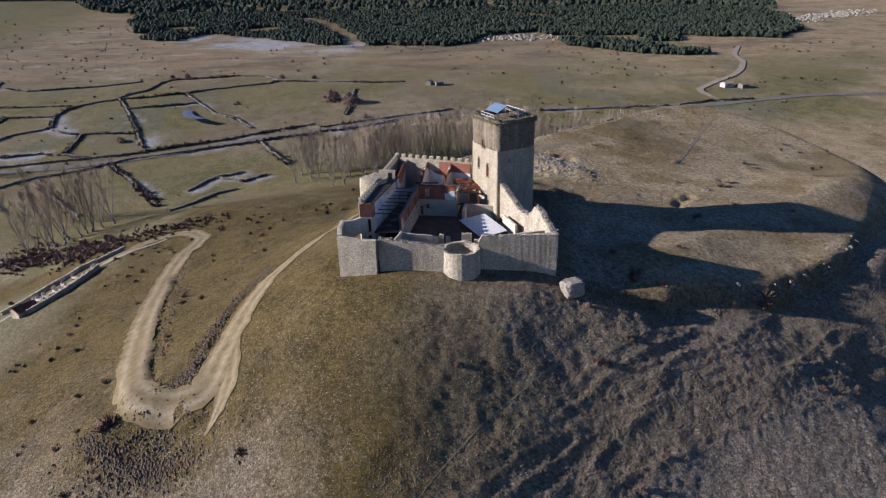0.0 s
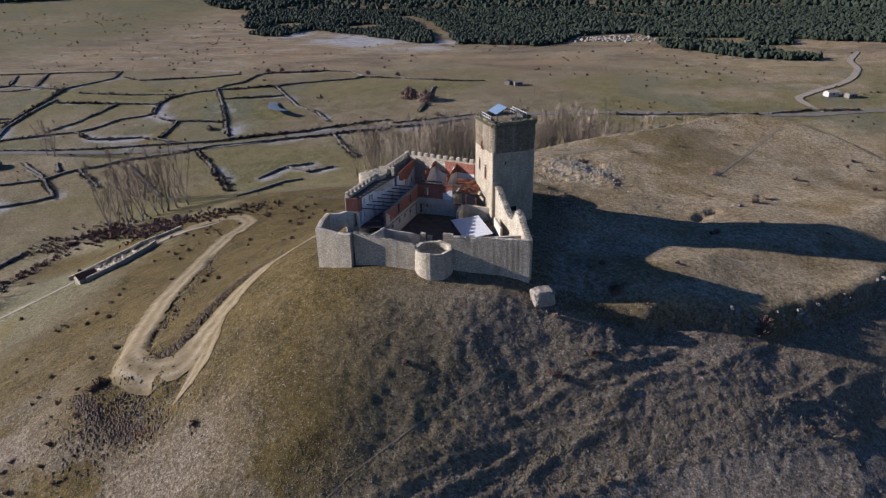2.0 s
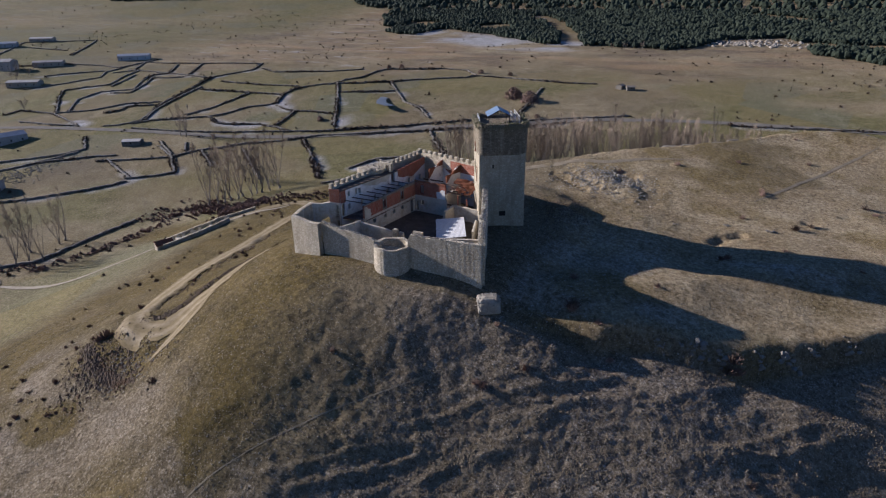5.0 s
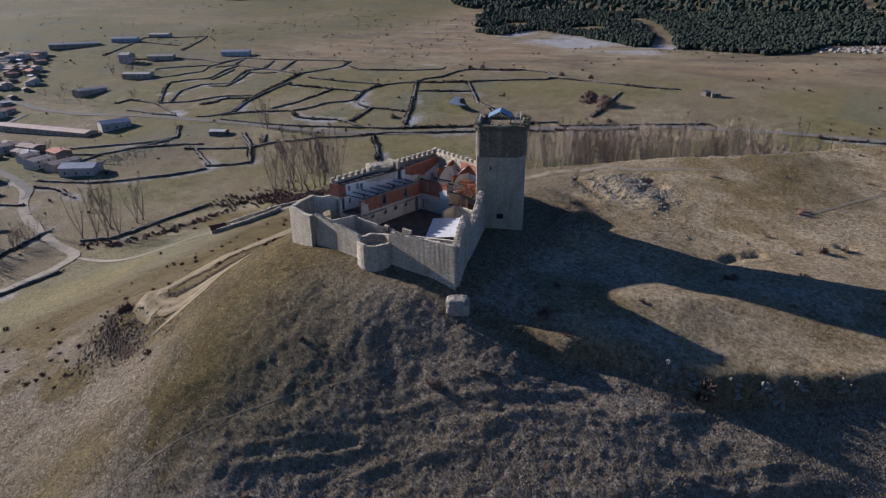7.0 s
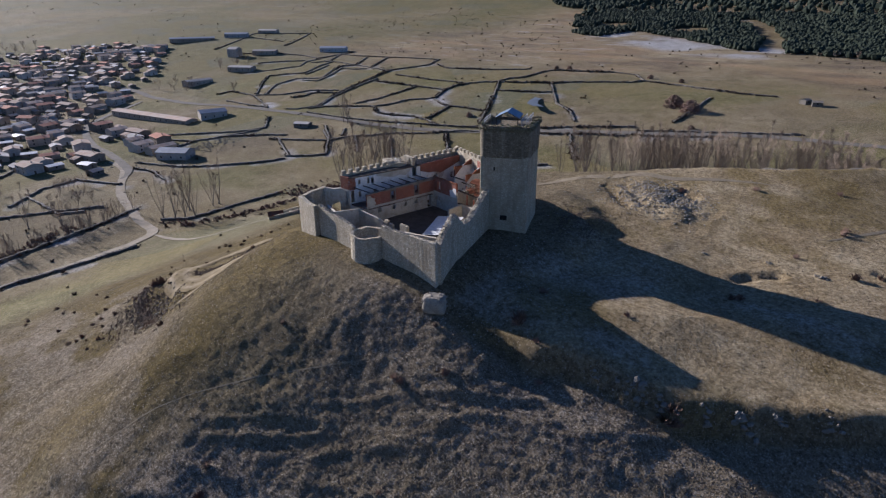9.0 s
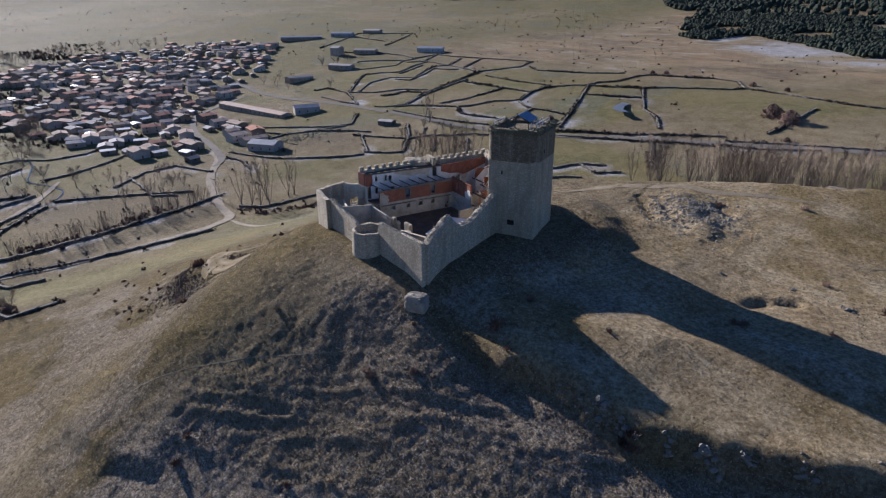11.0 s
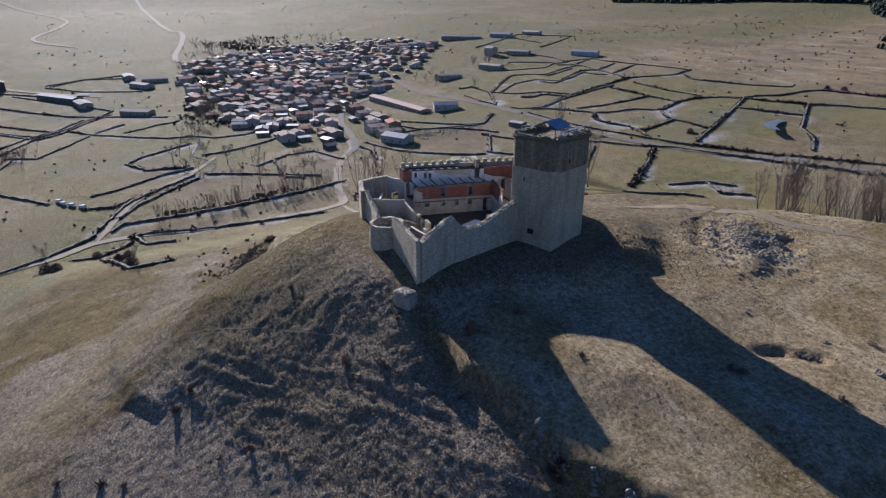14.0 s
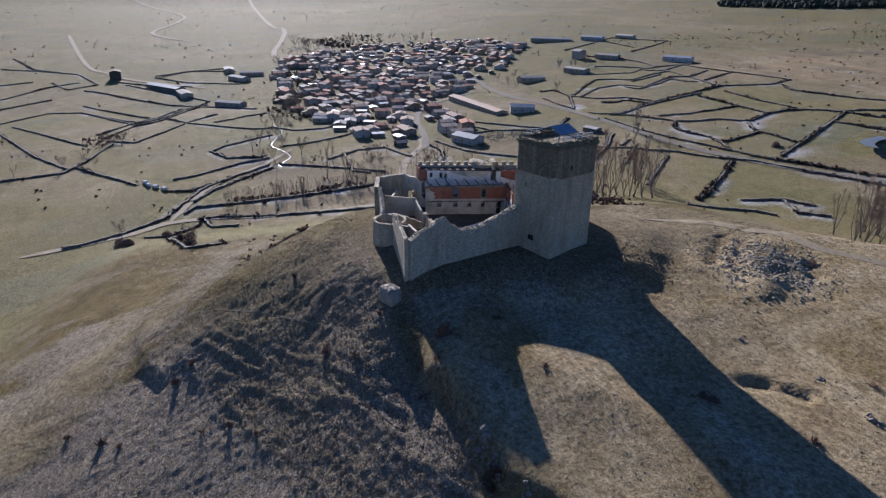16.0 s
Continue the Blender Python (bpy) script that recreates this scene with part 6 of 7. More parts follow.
plant(poplars, [(-218, 149), (-213, 153), (-210, 157), (-217, 176), (-219, 180), (-221, 164), (-206, 160), (-257, 98), (-245, 110)], (0.85, 1.1), 33, "poplars by the lane")
plant(poplars, [(-297, 329), (-293, 331), (-290, 328), (-198, 276), (-190, 273), (-183, 271), (-176, 275), (-168, 270)], (0.75, 1.0), 34, "poplars by the road")
plant(poplars, scatter_line([(-212, 40), (-216, 55), (-222, 84), (-232, 112), (-243, 140)], 60, 2.5, 24), (0.3, 0.48), 35, "young poplars along the ditch")
plant(broads, [(-306, -97), (-317, -72), (-672, 80), (-61, 706), (-31, 718), (-49, 714), (-313, 56), (-307, 64), (-433, 61), (-422, 53), (-120, 40), (-173, -1), (-250, 40), (-382, -51), (-340, -65), (-499, 350)], (0.8, 1.15), 41)
plant(broads, scatter_line([(-354, -67), (-381, -62), (-437, -57), (-454, -45)], 16, 4, 25), (0.6, 0.9), 42)
plant(broads, scatter_line([(-266, 122), (-304, 133), (-336, 112), (-311, 86)], 22, 8, 27), (0.5, 0.85), 43)
plant(broads, scatter_line([(-448, 91), (-484, 76), (-569, 81), (-626, 72), (-706, 62), (-911, 62), (-983, 93)], 30, 12, 28), (0.8, 1.3), 44)
VILLAGE = [(-869, 62), (-703, 47), (-521, 73), (-394, 114), (-312, 164), (-334, 182), (-363, 225), (-497, 232), (-627, 298), (-658, 343), (-821, 422), (-919, 393), (-1047, 275), (-979, 154)]


def inside_poly(x, y, poly):
    c = False
    for (x0, y0), (x1, y1) in zip(poly, poly[1:] + poly[:1]):
        if (y0 > y) != (y1 > y) and x < (x1 - x0) * (y - y0) / (y1 - y0) + x0:
            c = not c
    return c


rv = random.Random(83)
VILLAGE_TREES = [(x, y) for x, y in ((rv.uniform(-960, -300), rv.uniform(60, 400)) for _ in range(150)) if inside_poly(x, y, VILLAGE)]
plant(broads, VILLAGE_TREES, (0.5, 1.0), 46, "trees among the houses")
plant(broads, [(-425, 63), (-440, 58), (-455, 70), (-472, 68), (-490, 78), (-547, 77), (-530, 70), (-510, 82), (-371, 59), (-348, 69), (-360, 52), (-318, 83), (-339, 48), (-400, 66)], (1.1, 1.7), 47, "tall trees by the stream")
plant(broads, scatter_line([(-1036, 76), (-993, 98), (-984, 133), (-1014, 154), (-1090, 180)], 32, 16, 33), (1.2, 1.9), 48, "trees behind the village")
plant(broads, scatter_line([(-1117, 225), (-1026, 294), (-1027, 325)], 18, 14, 34), (0.8, 1.3), 49, "trees behind the village")
plant(broads, scatter_line([(-661, 457), (-640, 432), (-594, 399)], 12, 10, 35), (0.8, 1.2), 50, "trees at the village edge")
plant(broads, scatter_line([(-249, 30), (-258, 37), (-285, 66), (-281, 92), (-278, 114)], 16, 3, 36), (0.3, 0.55), 57, "trees along the stream")
plant(broads, scatter_line([(-486, 307), (-530, 315), (-612, 326), (-492, 337)], 10, 10, 29), (0.8, 1.2), 45)


def shrub(seed, label, material, rad=0.9, high=1.0, category="shrub"):
    r = random.Random(seed)
    top = empty("shrub")
    bm = bmesh.new()
    for k in range(70):
        a, e = r.uniform(0, 6.283), r.uniform(0.05, 1.5)
        d = Vector((math.cos(a) * math.cos(e) * rad, math.sin(a) * math.cos(e) * rad, math.sin(e) * high)) * r.uniform(0.6, 1.1)
        s = d.orthogonal().normalized() * rad * r.uniform(0.05, 0.12)
        c = Vector((r.uniform(-0.3, 0.3) * rad, r.uniform(-0.3, 0.3) * rad, -0.05))
        f = [bm.verts.new(c - s * 0.4), bm.verts.new(c + s * 0.4), bm.verts.new(c + d * 0.8 + s), bm.verts.new(c + d)]
        bm.faces.new(f)
    part("branchwork", bm, material, top)
    return tagged(top, label, category)


shrubs = [shrub(600 + k, "leafless rusty-brown hawthorn bush on dry grass", M["shrub"], 1.0, 1.1) for k in range(3)]
BUSHES = [(0, 83), (25.3, 88.3), (59.6, 140.2), (58.4, 139.5), (66.3, 91.5), (10.6, 59), (34.6, 107), (31, 93), (35.1, 106.6), (40, 105), (70.4, 147), (67, 183), (73.4, 161.3), (90.5, 185), (84, 143), (28, 71), (20, 50), (11, 38),
          (-62, 84), (-61, 86), (45, 192), (31, 181), (80, 213), (77, 165), (67, 181), (24, 88.2), (43, 102), (115, 210), (128, 206), (110, 182), (24, 98), (48, 120), (33, 117),
          (26, 66), (17, 46), (33, 76), (8, 62), (-34, 74)]
plant(shrubs, [(-62.5, 84.5), (-61.5, 85.5)], (1.9, 2.4), 49, "rusty bushes below the track bend")
plant(shrubs, [(62, 108.4), (61.3, 107.6), (62.8, 107.7), (35.1, 107.2)], (1.5, 2.0), 50, "large rusty bushes by the scarp")
plant(shrubs, BUSHES, (0.7, 1.35), 51, "bushes on the hill")
rs = random.Random(77)
extra = []
while len(extra) < 90:
    x, y = rs.uniform(-115, -55), rs.uniform(60, 200)
    if hill_smooth(np.array([x]), np.array([y]))[0] < 33 and abs(to_line(np.array([x]), np.array([y]), ((-88, 197), (-90, 183), (-88, 167), (-81, 144), (-71, 119), (-62, 96)))[0][0]) > 4.5:
        extra.append((x, y))
plant(shrubs, extra, (0.45, 1.15), 52, "bushes on the hill")
plant(shrubs, scatter_line([(-112, 190), (-85, 205), (-70, 215), (-45, 228), (-30, 240)], 45, 9, 61), (0.6, 1.5), 53, "bushes on the hill")
plant(shrubs, [(rs.uniform(60, 175), rs.uniform(150, 330)) for _ in range(45)], (0.4, 1.1), 54, "bushes on the tableland")


def thicket(name, spots, size, label, material, seed):
    """Many far bushes in one mesh."""
    r = random.Random(seed)
    arr = np.array(spots)
    zz = surface(arr[:, 0], arr[:, 1])
    bm = bmesh.new()
    for (x, y), z in zip(spots, zz):
        s = size[0] + (size[1] - size[0]) * r.random() ** 2
        for _ in range(2):
            clump(bm, x + r.uniform(-0.4, 0.4) * s, y + r.uniform(-0.4, 0.4) * s, z + 0.1, s, s, r)
    return tagged(part(name, bm, material), label, "bushes", kind="stuff")


def dotted(r, count, x0, x1, y0, y1, lump, seed):
    """Plan points that gather in drifts."""
    out = []
    while len(out) < count:
        x, y = r.uniform(x0, x1), r.uniform(y0, y1)
        if fbm(np.array([x / lump]), np.array([y / lump]), seed, 3)[0] > 0.46 + 0.16 * r.random():
            out.append((x, y))
    return out


thicket("far_bushes", dotted(rs, 650, 60, 640, 300, 760, 50, 7), (0.3, 1.7), "low dark bushes dotted over the far pasture", M["hedge"], 55)
thicket("far_bushes", dotted(rs, 800, -800, 60, 540, 1000, 45, 8), (0.3, 1.9), "low dark bushes dotted over the far pasture", M["hedge"], 56)
thicket("far_bushes", dotted(rs, 1000, -2200, -500, -700, 1000, 70, 9), (0.5, 2.3), "low dark bushes dotted over the upland", M["hedge"], 57)
thicket("bramble_thicket", scatter_line([(-150, 212), (-132, 208), (-112, 217), (-92, 222)], 260, 5.0, 71), (0.4, 1.3), "reddish-brown leafless brambles along the hill foot", M["shrub"], 66)
thicket("poplar_scrub", scatter_line([(-188, 230), (-172, 236), (-152, 228), (-130, 214)], 420, 6, 73), (0.6, 2.0), "reddish-brown scrub round the poplars at the hill foot", M["shrub"], 68)
thicket("foot_scrub", scatter_line([(-207, 219), (-195, 218), (-191, 228), (-188, 238), (-187, 248)], 260, 6, 79), (0.3, 1.3), "brown leafless scrub on the rough ground at the hill foot", M["shrub"], 75)
thicket("stream_thicket", scatter_line([(-222, 45), (-222, 75), (-242, 114)], 150, 2.5, 72), (0.6, 1.8), "brown leafless thicket along the ditch", M["shrub"], 67)
thicket("ditch_thicket", scatter_line([(-214, 148), (-198, 154), (-189, 174), (-188, 213)], 170, 2.2, 74), (0.5, 1.6), "brown leafless thicket along the ditch wall", M["shrub"], 69)
thicket("village_scrub", scatter_line([(-448, 91), (-488, 70), (-504, 59), (-560, 70), (-676, 78), (-732, 85), (-798, 75)], 260, 9, 75), (0.8, 3.2), "dark leafless scrub along the stream by the village", M["hedge"], 70)
thicket("village_scrub", scatter_line([(-1117, 130), (-1060, 145), (-1028, 144), (-1010, 175)], 160, 16, 76), (1.2, 4.5), "dark trees and scrub behind the village", M["hedge"], 71)
thicket("village_scrub", scatter_line([(-1180, 215), (-1080, 225), (-994, 195)], 90, 14, 77), (1.0, 3.5), "dark trees and scrub behind the village", M["hedge"], 72)
thicket("garden_bushes", [p for p in VILLAGE_TREES for _ in range(2)], (0.6, 2.4), "dark bushes in the gardens between the houses", M["hedge"], 73)
thicket("meadow_grove", scatter_line([(-403, -79), (-431, -76), (-381, -70)], 60, 5, 78), (0.6, 2.2), "brown scrub under a clump of meadow trees", M["shrub"], 74)
thicket("meadow_bushes", dotted(rs, 160, -430, -110, -150, 520, 40, 10), (0.7, 1.7), "low dark bushes along the meadow walls", M["hedge"], 58)

round_bush = shrub(640, "large dense rounded brown bush by a meadow wall", M["shrub"], 1.0, 1.15, "bush")
dense = bmesh.new()
dr = random.Random(641)
for k in range(760):
    a, e, q = dr.uniform(0, 6.283), dr.uniform(-0.1, 1.5), dr.uniform(0.75, 1.05)
    c = Vector((math.cos(a) * math.cos(e), math.sin(a) * math.cos(e), math.sin(e) * 1.15)) * q
    s_ = Vector((dr.uniform(-1, 1), dr.uniform(-1, 1), dr.uniform(-1, 1))).normalized() * 0.10
    t_ = c.cross(s_).normalized() * 0.05
    dense.faces.new([dense.verts.new(c + v) for v in (s_, t_, -s_, -t_)])
part("crown", dense, M["shrub"], round_bush)
plant([round_bush], [(-91, 463), (-76, 455)], (6.3, 7.2), 59, "round bushes")
plant([round_bush], [(-250, 556), (-238, 560), (-150, 548), (-120, 542), (-215, 385), (-213, 383), (-60, 420), (-168, 20), (-140, 36), (-136, 33), (-122, 39), (-160, 2), (-157, 6)], (2.0, 3.2), 58, "thickets in the meadows")

# ---- stones ----
rock_r = random.Random(88)


def rock_field(name, spots, size, label, material, flat=0.6):
    bm = bmesh.new()
    arr = np.array(spots)
    zz = surface(arr[:, 0], arr[:, 1])
    for (x, y), z in zip(spots, zz):
        s = rock_r.uniform(*size)
        blob_rock(bm, x, y, z + s * 0.15, s, s * rock_r.uniform(0.5, 1), s * flat, rock_r, rock_r.uniform(0, 3))
    return tagged(part(name, bm, material), label, "stones", kind="stuff")


rock_field("scattered_stones", [(rock_r.gauss(34, 34), rock_r.gauss(84, 28)) for _ in range(5200)], (0.04, 0.17), "small pale stones strewn over the slope", M["rock"])
rock_field("scattered_stones", [(rock_r.uniform(-120, 0), rock_r.uniform(50, 180)) for _ in range(900)], (0.06, 0.2), "small pale stones strewn over the slope", M["rock"])
rock_field("rubble_heap", [(rock_r.gauss(28, 6), rock_r.gauss(172, 5)) for _ in range(1300)], (0.1, 0.36), "heap of pale quarried rubble", M["rubble"])
rock_field("fallen_masonry", [(rock_r.gauss(26, 6), rock_r.gauss(119, 12)) for _ in range(700)], (0.05, 0.21), "fallen wall stones below the castle", M["rubble"])
rock_field("courtyard_rubble", [(rock_r.gauss(-7, 2.2), rock_r.gauss(107.2, 1.5)) for _ in range(260)] + [(rock_r.gauss(11.5, 2.6), rock_r.gauss(105.6, 0.6)) for _ in range(120)], (0.08, 0.3), "fallen stones inside the ruined south rooms", M["rock"])
rock_field("track_rubble", [(rock_r.gauss(-48, 5), rock_r.gauss(81, 4)) for _ in range(420)], (0.07, 0.28), "loose stones on the bank below the track", M["rock"])


def tussocks(name, xs, ys, size, material, label, flat=0.7, seed=4):
    """Thousands of small domed tufts in one mesh."""
    rr = np.random.RandomState(seed)
    n = len(xs)
    zs = surface(xs, ys)
    s = rr.uniform(size[0], size[1], n)
    unit = np.array([(math.cos(1.2566 * i), math.sin(1.2566 * i), -0.25) for i in range(5)] + [(0, 0, 1.0)])
    v = unit[None] * rr.uniform(0.6, 1.4, (n, 6, 1)) * s[:, None, None]
    v[:, 5, :2] += rr.uniform(-0.4, 0.4, (n, 2)) * s[:, None]
    v[:, :, 2] *= flat
    v += np.stack([xs, ys, zs], -1)[:, None]
    faces = (np.array([(i, (i + 1) % 5, 5) for i in range(5)])[None] + np.arange(n)[:, None, None] * 6).reshape(-1, 3).tolist()
    me = bpy.data.meshes.new(name)
    me.from_pydata(v.reshape(-1, 3).tolist(), [], faces)
    me.materials.append(material)
    return tagged(new(name, me), label, "grass", kind="stuff")


tr_ = np.random.RandomState(14)


def drift(n, x0, x1, y0, y1, lump, lo, seed):
    x, y = tr_.uniform(x0, x1, n), tr_.uniform(y0, y1, n)
    k = fbm(x / lump, y / lump, seed, 3) > lo + 0.12 * tr_.uniform(-1, 1, n)
    return x[k], y[k]


def below_scarp(x, y):
    """Keeps the points on the trodden slope, below the scarp."""
    fade = smooth01(y + 14 * fbm(x / 16, y / 16, 35), 30, 62) * smooth01(x + 10 * fbm(x / 14, y / 14, 36), 2, 24) * smooth01(-x + 20 * fbm(x / 20, y / 20, 37), -112, -86) * (1 - 0.96 * smooth01(-to_line(x, y, GRAVEL)[0], -1, 2) * smooth01(x, 0, 10))
    k = (to_line(x, y, SCARPS[0][0])[0] < 0.8 * tr_.uniform(-1, 1, len(x))) & (fade > tr_.uniform(0, 1, len(x)))
    return x[k], y[k]


tussocks("grass_tussocks", *below_scarp(*drift(170000, -10, 125, 20, 128, 3, 0.25, 3)), (0.045, 0.125), M["tuft"], "brown grass tussocks on the trodden slope", 0.85, 4)
tussocks("dark_tussocks", *below_scarp(*drift(40000, -10, 125, 20, 128, 4, 0.42, 33)), (0.05, 0.14), M["hedge"], "dark heath tussocks on the trodden slope", 0.8, 34)
rows_x, rows_y = [], []
lr = random.Random(45)
for k in range(420):
    x, y, a = lr.uniform(0, 95), lr.uniform(42, 108), math.atan2(0.57, 0.82) + lr.gauss(0, 0.16)
    for q in range(int(lr.uniform(30, 110))):
        x, y, a = x + 0.26 * math.cos(a), y + 0.26 * math.sin(a), a + lr.gauss(0, 0.025)
        rows_x.append(x + lr.gauss(0, 0.12))
        rows_y.append(y + lr.gauss(0, 0.12))
tussocks("terrace_tussocks", *below_scarp(np.array(rows_x), np.array(rows_y)), (0.06, 0.15), M["tuft"], "brown grass ridges trodden along the slope", 0.85, 46)
tussocks("grass_tussocks", *drift(22000, -75, 0, 40, 104, 5, 0.45, 4), (0.05, 0.15), M["tuft"], "brown grass tussocks on the hill", 0.7, 5)
tussocks("grass_tussocks", *drift(24000, 20, 150, 108, 240, 6, 0.5, 5), (0.05, 0.16), M["tuft"], "brown grass tussocks on the tableland", 0.6, 6)
tussocks("grass_tussocks", *drift(20000, -135, -25, 15, 210, 7, 0.5, 6), (0.06, 0.17), M["tuft"], "brown grass tussocks on the hill", 0.7, 7)
tussocks("dark_tussocks", *drift(7000, 24, 150, 150, 245, 12, 0.5, 9), (0.07, 0.22), M["hedge"], "dark heath tufts on the tableland", 0.7, 49)
tussocks("dark_tussocks", *drift(6000, -135, -22, 10, 190, 12, 0.5, 11), (0.07, 0.24), M["hedge"], "dark heath tufts on the hillside", 0.7, 50)
tussocks("dark_tussocks", tr_.normal(24.5, 4, 900), tr_.normal(145, 4.5, 900), (0.08, 0.3), M["hedge"], "dark heath on the mound below the tower", 0.8, 48)
tussocks("dark_tussocks", tr_.normal(-54, 7, 800), tr_.normal(79, 5, 800), (0.12, 0.42), M["hedge"], "dark heath tussocks below the track bend", 0.8, 8)


for line, count in (([(-49.2, 92), (-49.6, 101), (-49, 109), (-47.5, 120), (-44, 133)], 900), ([(-55, 90), (-50, 92), (-48, 98)], 300), ([(-83.5, 167), (-76, 144), (-66, 119), (-60.5, 103)], 500), ([(-66, 84), (-60, 80), (-50, 76), (-42, 76)], 900)):
    verge = np.array(scatter_line(line, count, 1.1, count))
    tussocks("dark_tussocks", verge[:, 0], verge[:, 1], (0.12, 0.42), M["hedge"], "dark heath along the track verge", 0.8, count)


def boulder(x, y, rx, ry, rz, seed, label, turn=0.0, sink=0.3):
    r = random.Random(seed)
    bm = bmesh.new()
    bmesh.ops.create_icosphere(bm, subdivisions=3, radius=1)
    for v in bm.verts:
        n = noise.noise(v.co * 1.6 + Vector((seed, 0, 0))) * 0.35 + noise.noise(v.co * 4 + Vector((0, seed, 0))) * 0.16
        v.co *= 1 + n
        v.co.z = max(-0.6, min(v.co.z, 0.75 + 0.1 * n))
        v.co = Vector((v.co.x * rx, v.co.y * ry, v.co.z * rz))
    ob = part("boulder", bm, M["rock"])
    ob.matrix_world = pose(x, y, hz(x, y) + rz * (0.6 - sink), 0, 0, turn)
    return tagged(ob, label, "boulder")


def masonry_block(x, y, rad, seed):
    """A toppled lump of wall: a core bristling with its stones."""
    r = random.Random(seed)
    top = tagged(empty("masonry_block", x, y, hz(x, y) + rad * 0.45, 25), "toppled block of rubble masonry on the slope", "masonry")
    core = bmesh.new()
    bmesh.ops.create_icosphere(core, subdivisions=3, radius=1)
    for v in core.verts:
        v.co *= 1 + noise.noise(v.co * 1.4 + Vector((seed, 0, 0))) * 0.3
        v.co = Vector([math.copysign(abs(c) ** 0.6, c) * 0.88 for c in v.co])
        v.co = Vector((v.co.x * rad * 1.25, v.co.y * rad * 0.95, max(-0.75, min(v.co.z, 0.8)) * rad))
    part("core", core, M["rubble"], top)
    for k in range(150):
        a, e = r.uniform(0, 6.283), r.uniform(-0.2, 1.5)
        c = [math.copysign(abs(q) ** 0.6, q) * 0.88 for q in (math.cos(a) * math.cos(e), math.sin(a) * math.cos(e), math.sin(e))]
        p = Vector((c[0] * 1.25, c[1] * 0.95, min(0.8, c[2]))) * rad * 0.98
        st = bmesh.new()
        blob_rock(st, p.x, p.y, p.z, r.uniform(0.14, 0.3), r.uniform(0.12, 0.22), r.uniform(0.08, 0.16), r, r.uniform(0, 3))
        part("stone", st, M["rubble"], top)


masonry_block(21.6, 100.4, 1.95, 3)


def outcrop(x, y, size, seed):
    """A low ledge of several broken rocks in the turf."""
    r = random.Random(seed)
    top = tagged(empty("rock_outcrop", x, y, hz(x, y)), "broken limestone outcrop at the scarp", "outcrop")
    for k in range(9):
        s = size * r.uniform(0.25, 0.75)
        px, py = r.gauss(0, size * 0.9), r.gauss(0, size * 0.4)
        bm = bmesh.new()
        blob_rock(bm, px, py, hz(x + px, y + py) - hz(x, y) + s * 0.1, s, s * r.uniform(0.5, 0.9), s * 0.7, r, r.uniform(0, 3))
        part("rock", bm, M["rock"], top)


for k, (x, y, s) in enumerate(((57.6, 108.2, 1.2), (55, 107.4, 0.8), (60.5, 108.6, 1.0), (70.1, 113.6, 1.3), (66, 110.8, 0.8), (50, 106.3, 0.7), (74, 116, 0.9), (80, 119.5, 0.9), (88, 126, 1.2), (93, 131, 1.0), (59, 158, 0.6), (68.5, 157.7, 0.9), (48, 153, 0.5))):
    outcrop(x, y, s, 20 + k)
for k in range(26):
    f = k / 25
    boulder(18 + 115 * f, 213 + 55 * f - 12 * f * f + 3 * math.sin(k), 1.6 + rock_r.uniform(0, 1.6), 0.8, 0.8, 60 + k, "pale rock ledge along the tableland rim", 25 + rock_r.uniform(-20, 20), 0.5)

rock_field("far_crags", [(444 + 175 * f + rock_r.gauss(0, 16), 882 + 110 * f + rock_r.gauss(0, 12)) for f in [rock_r.random() for _ in range(420)]] + [(rock_r.gauss(70, 26), rock_r.gauss(778, 12)) for _ in range(220)], (0.8, 3.2), "pale crags on the far hillside", M["rubble"], 0.6)
rock_field("earth_bank", [(rock_r.gauss(80, 26), rock_r.gauss(815, 12)) for _ in range(160)], (0.4, 1.3), "pale stones on an earth bank below the wood", M["dry"], 0.5)

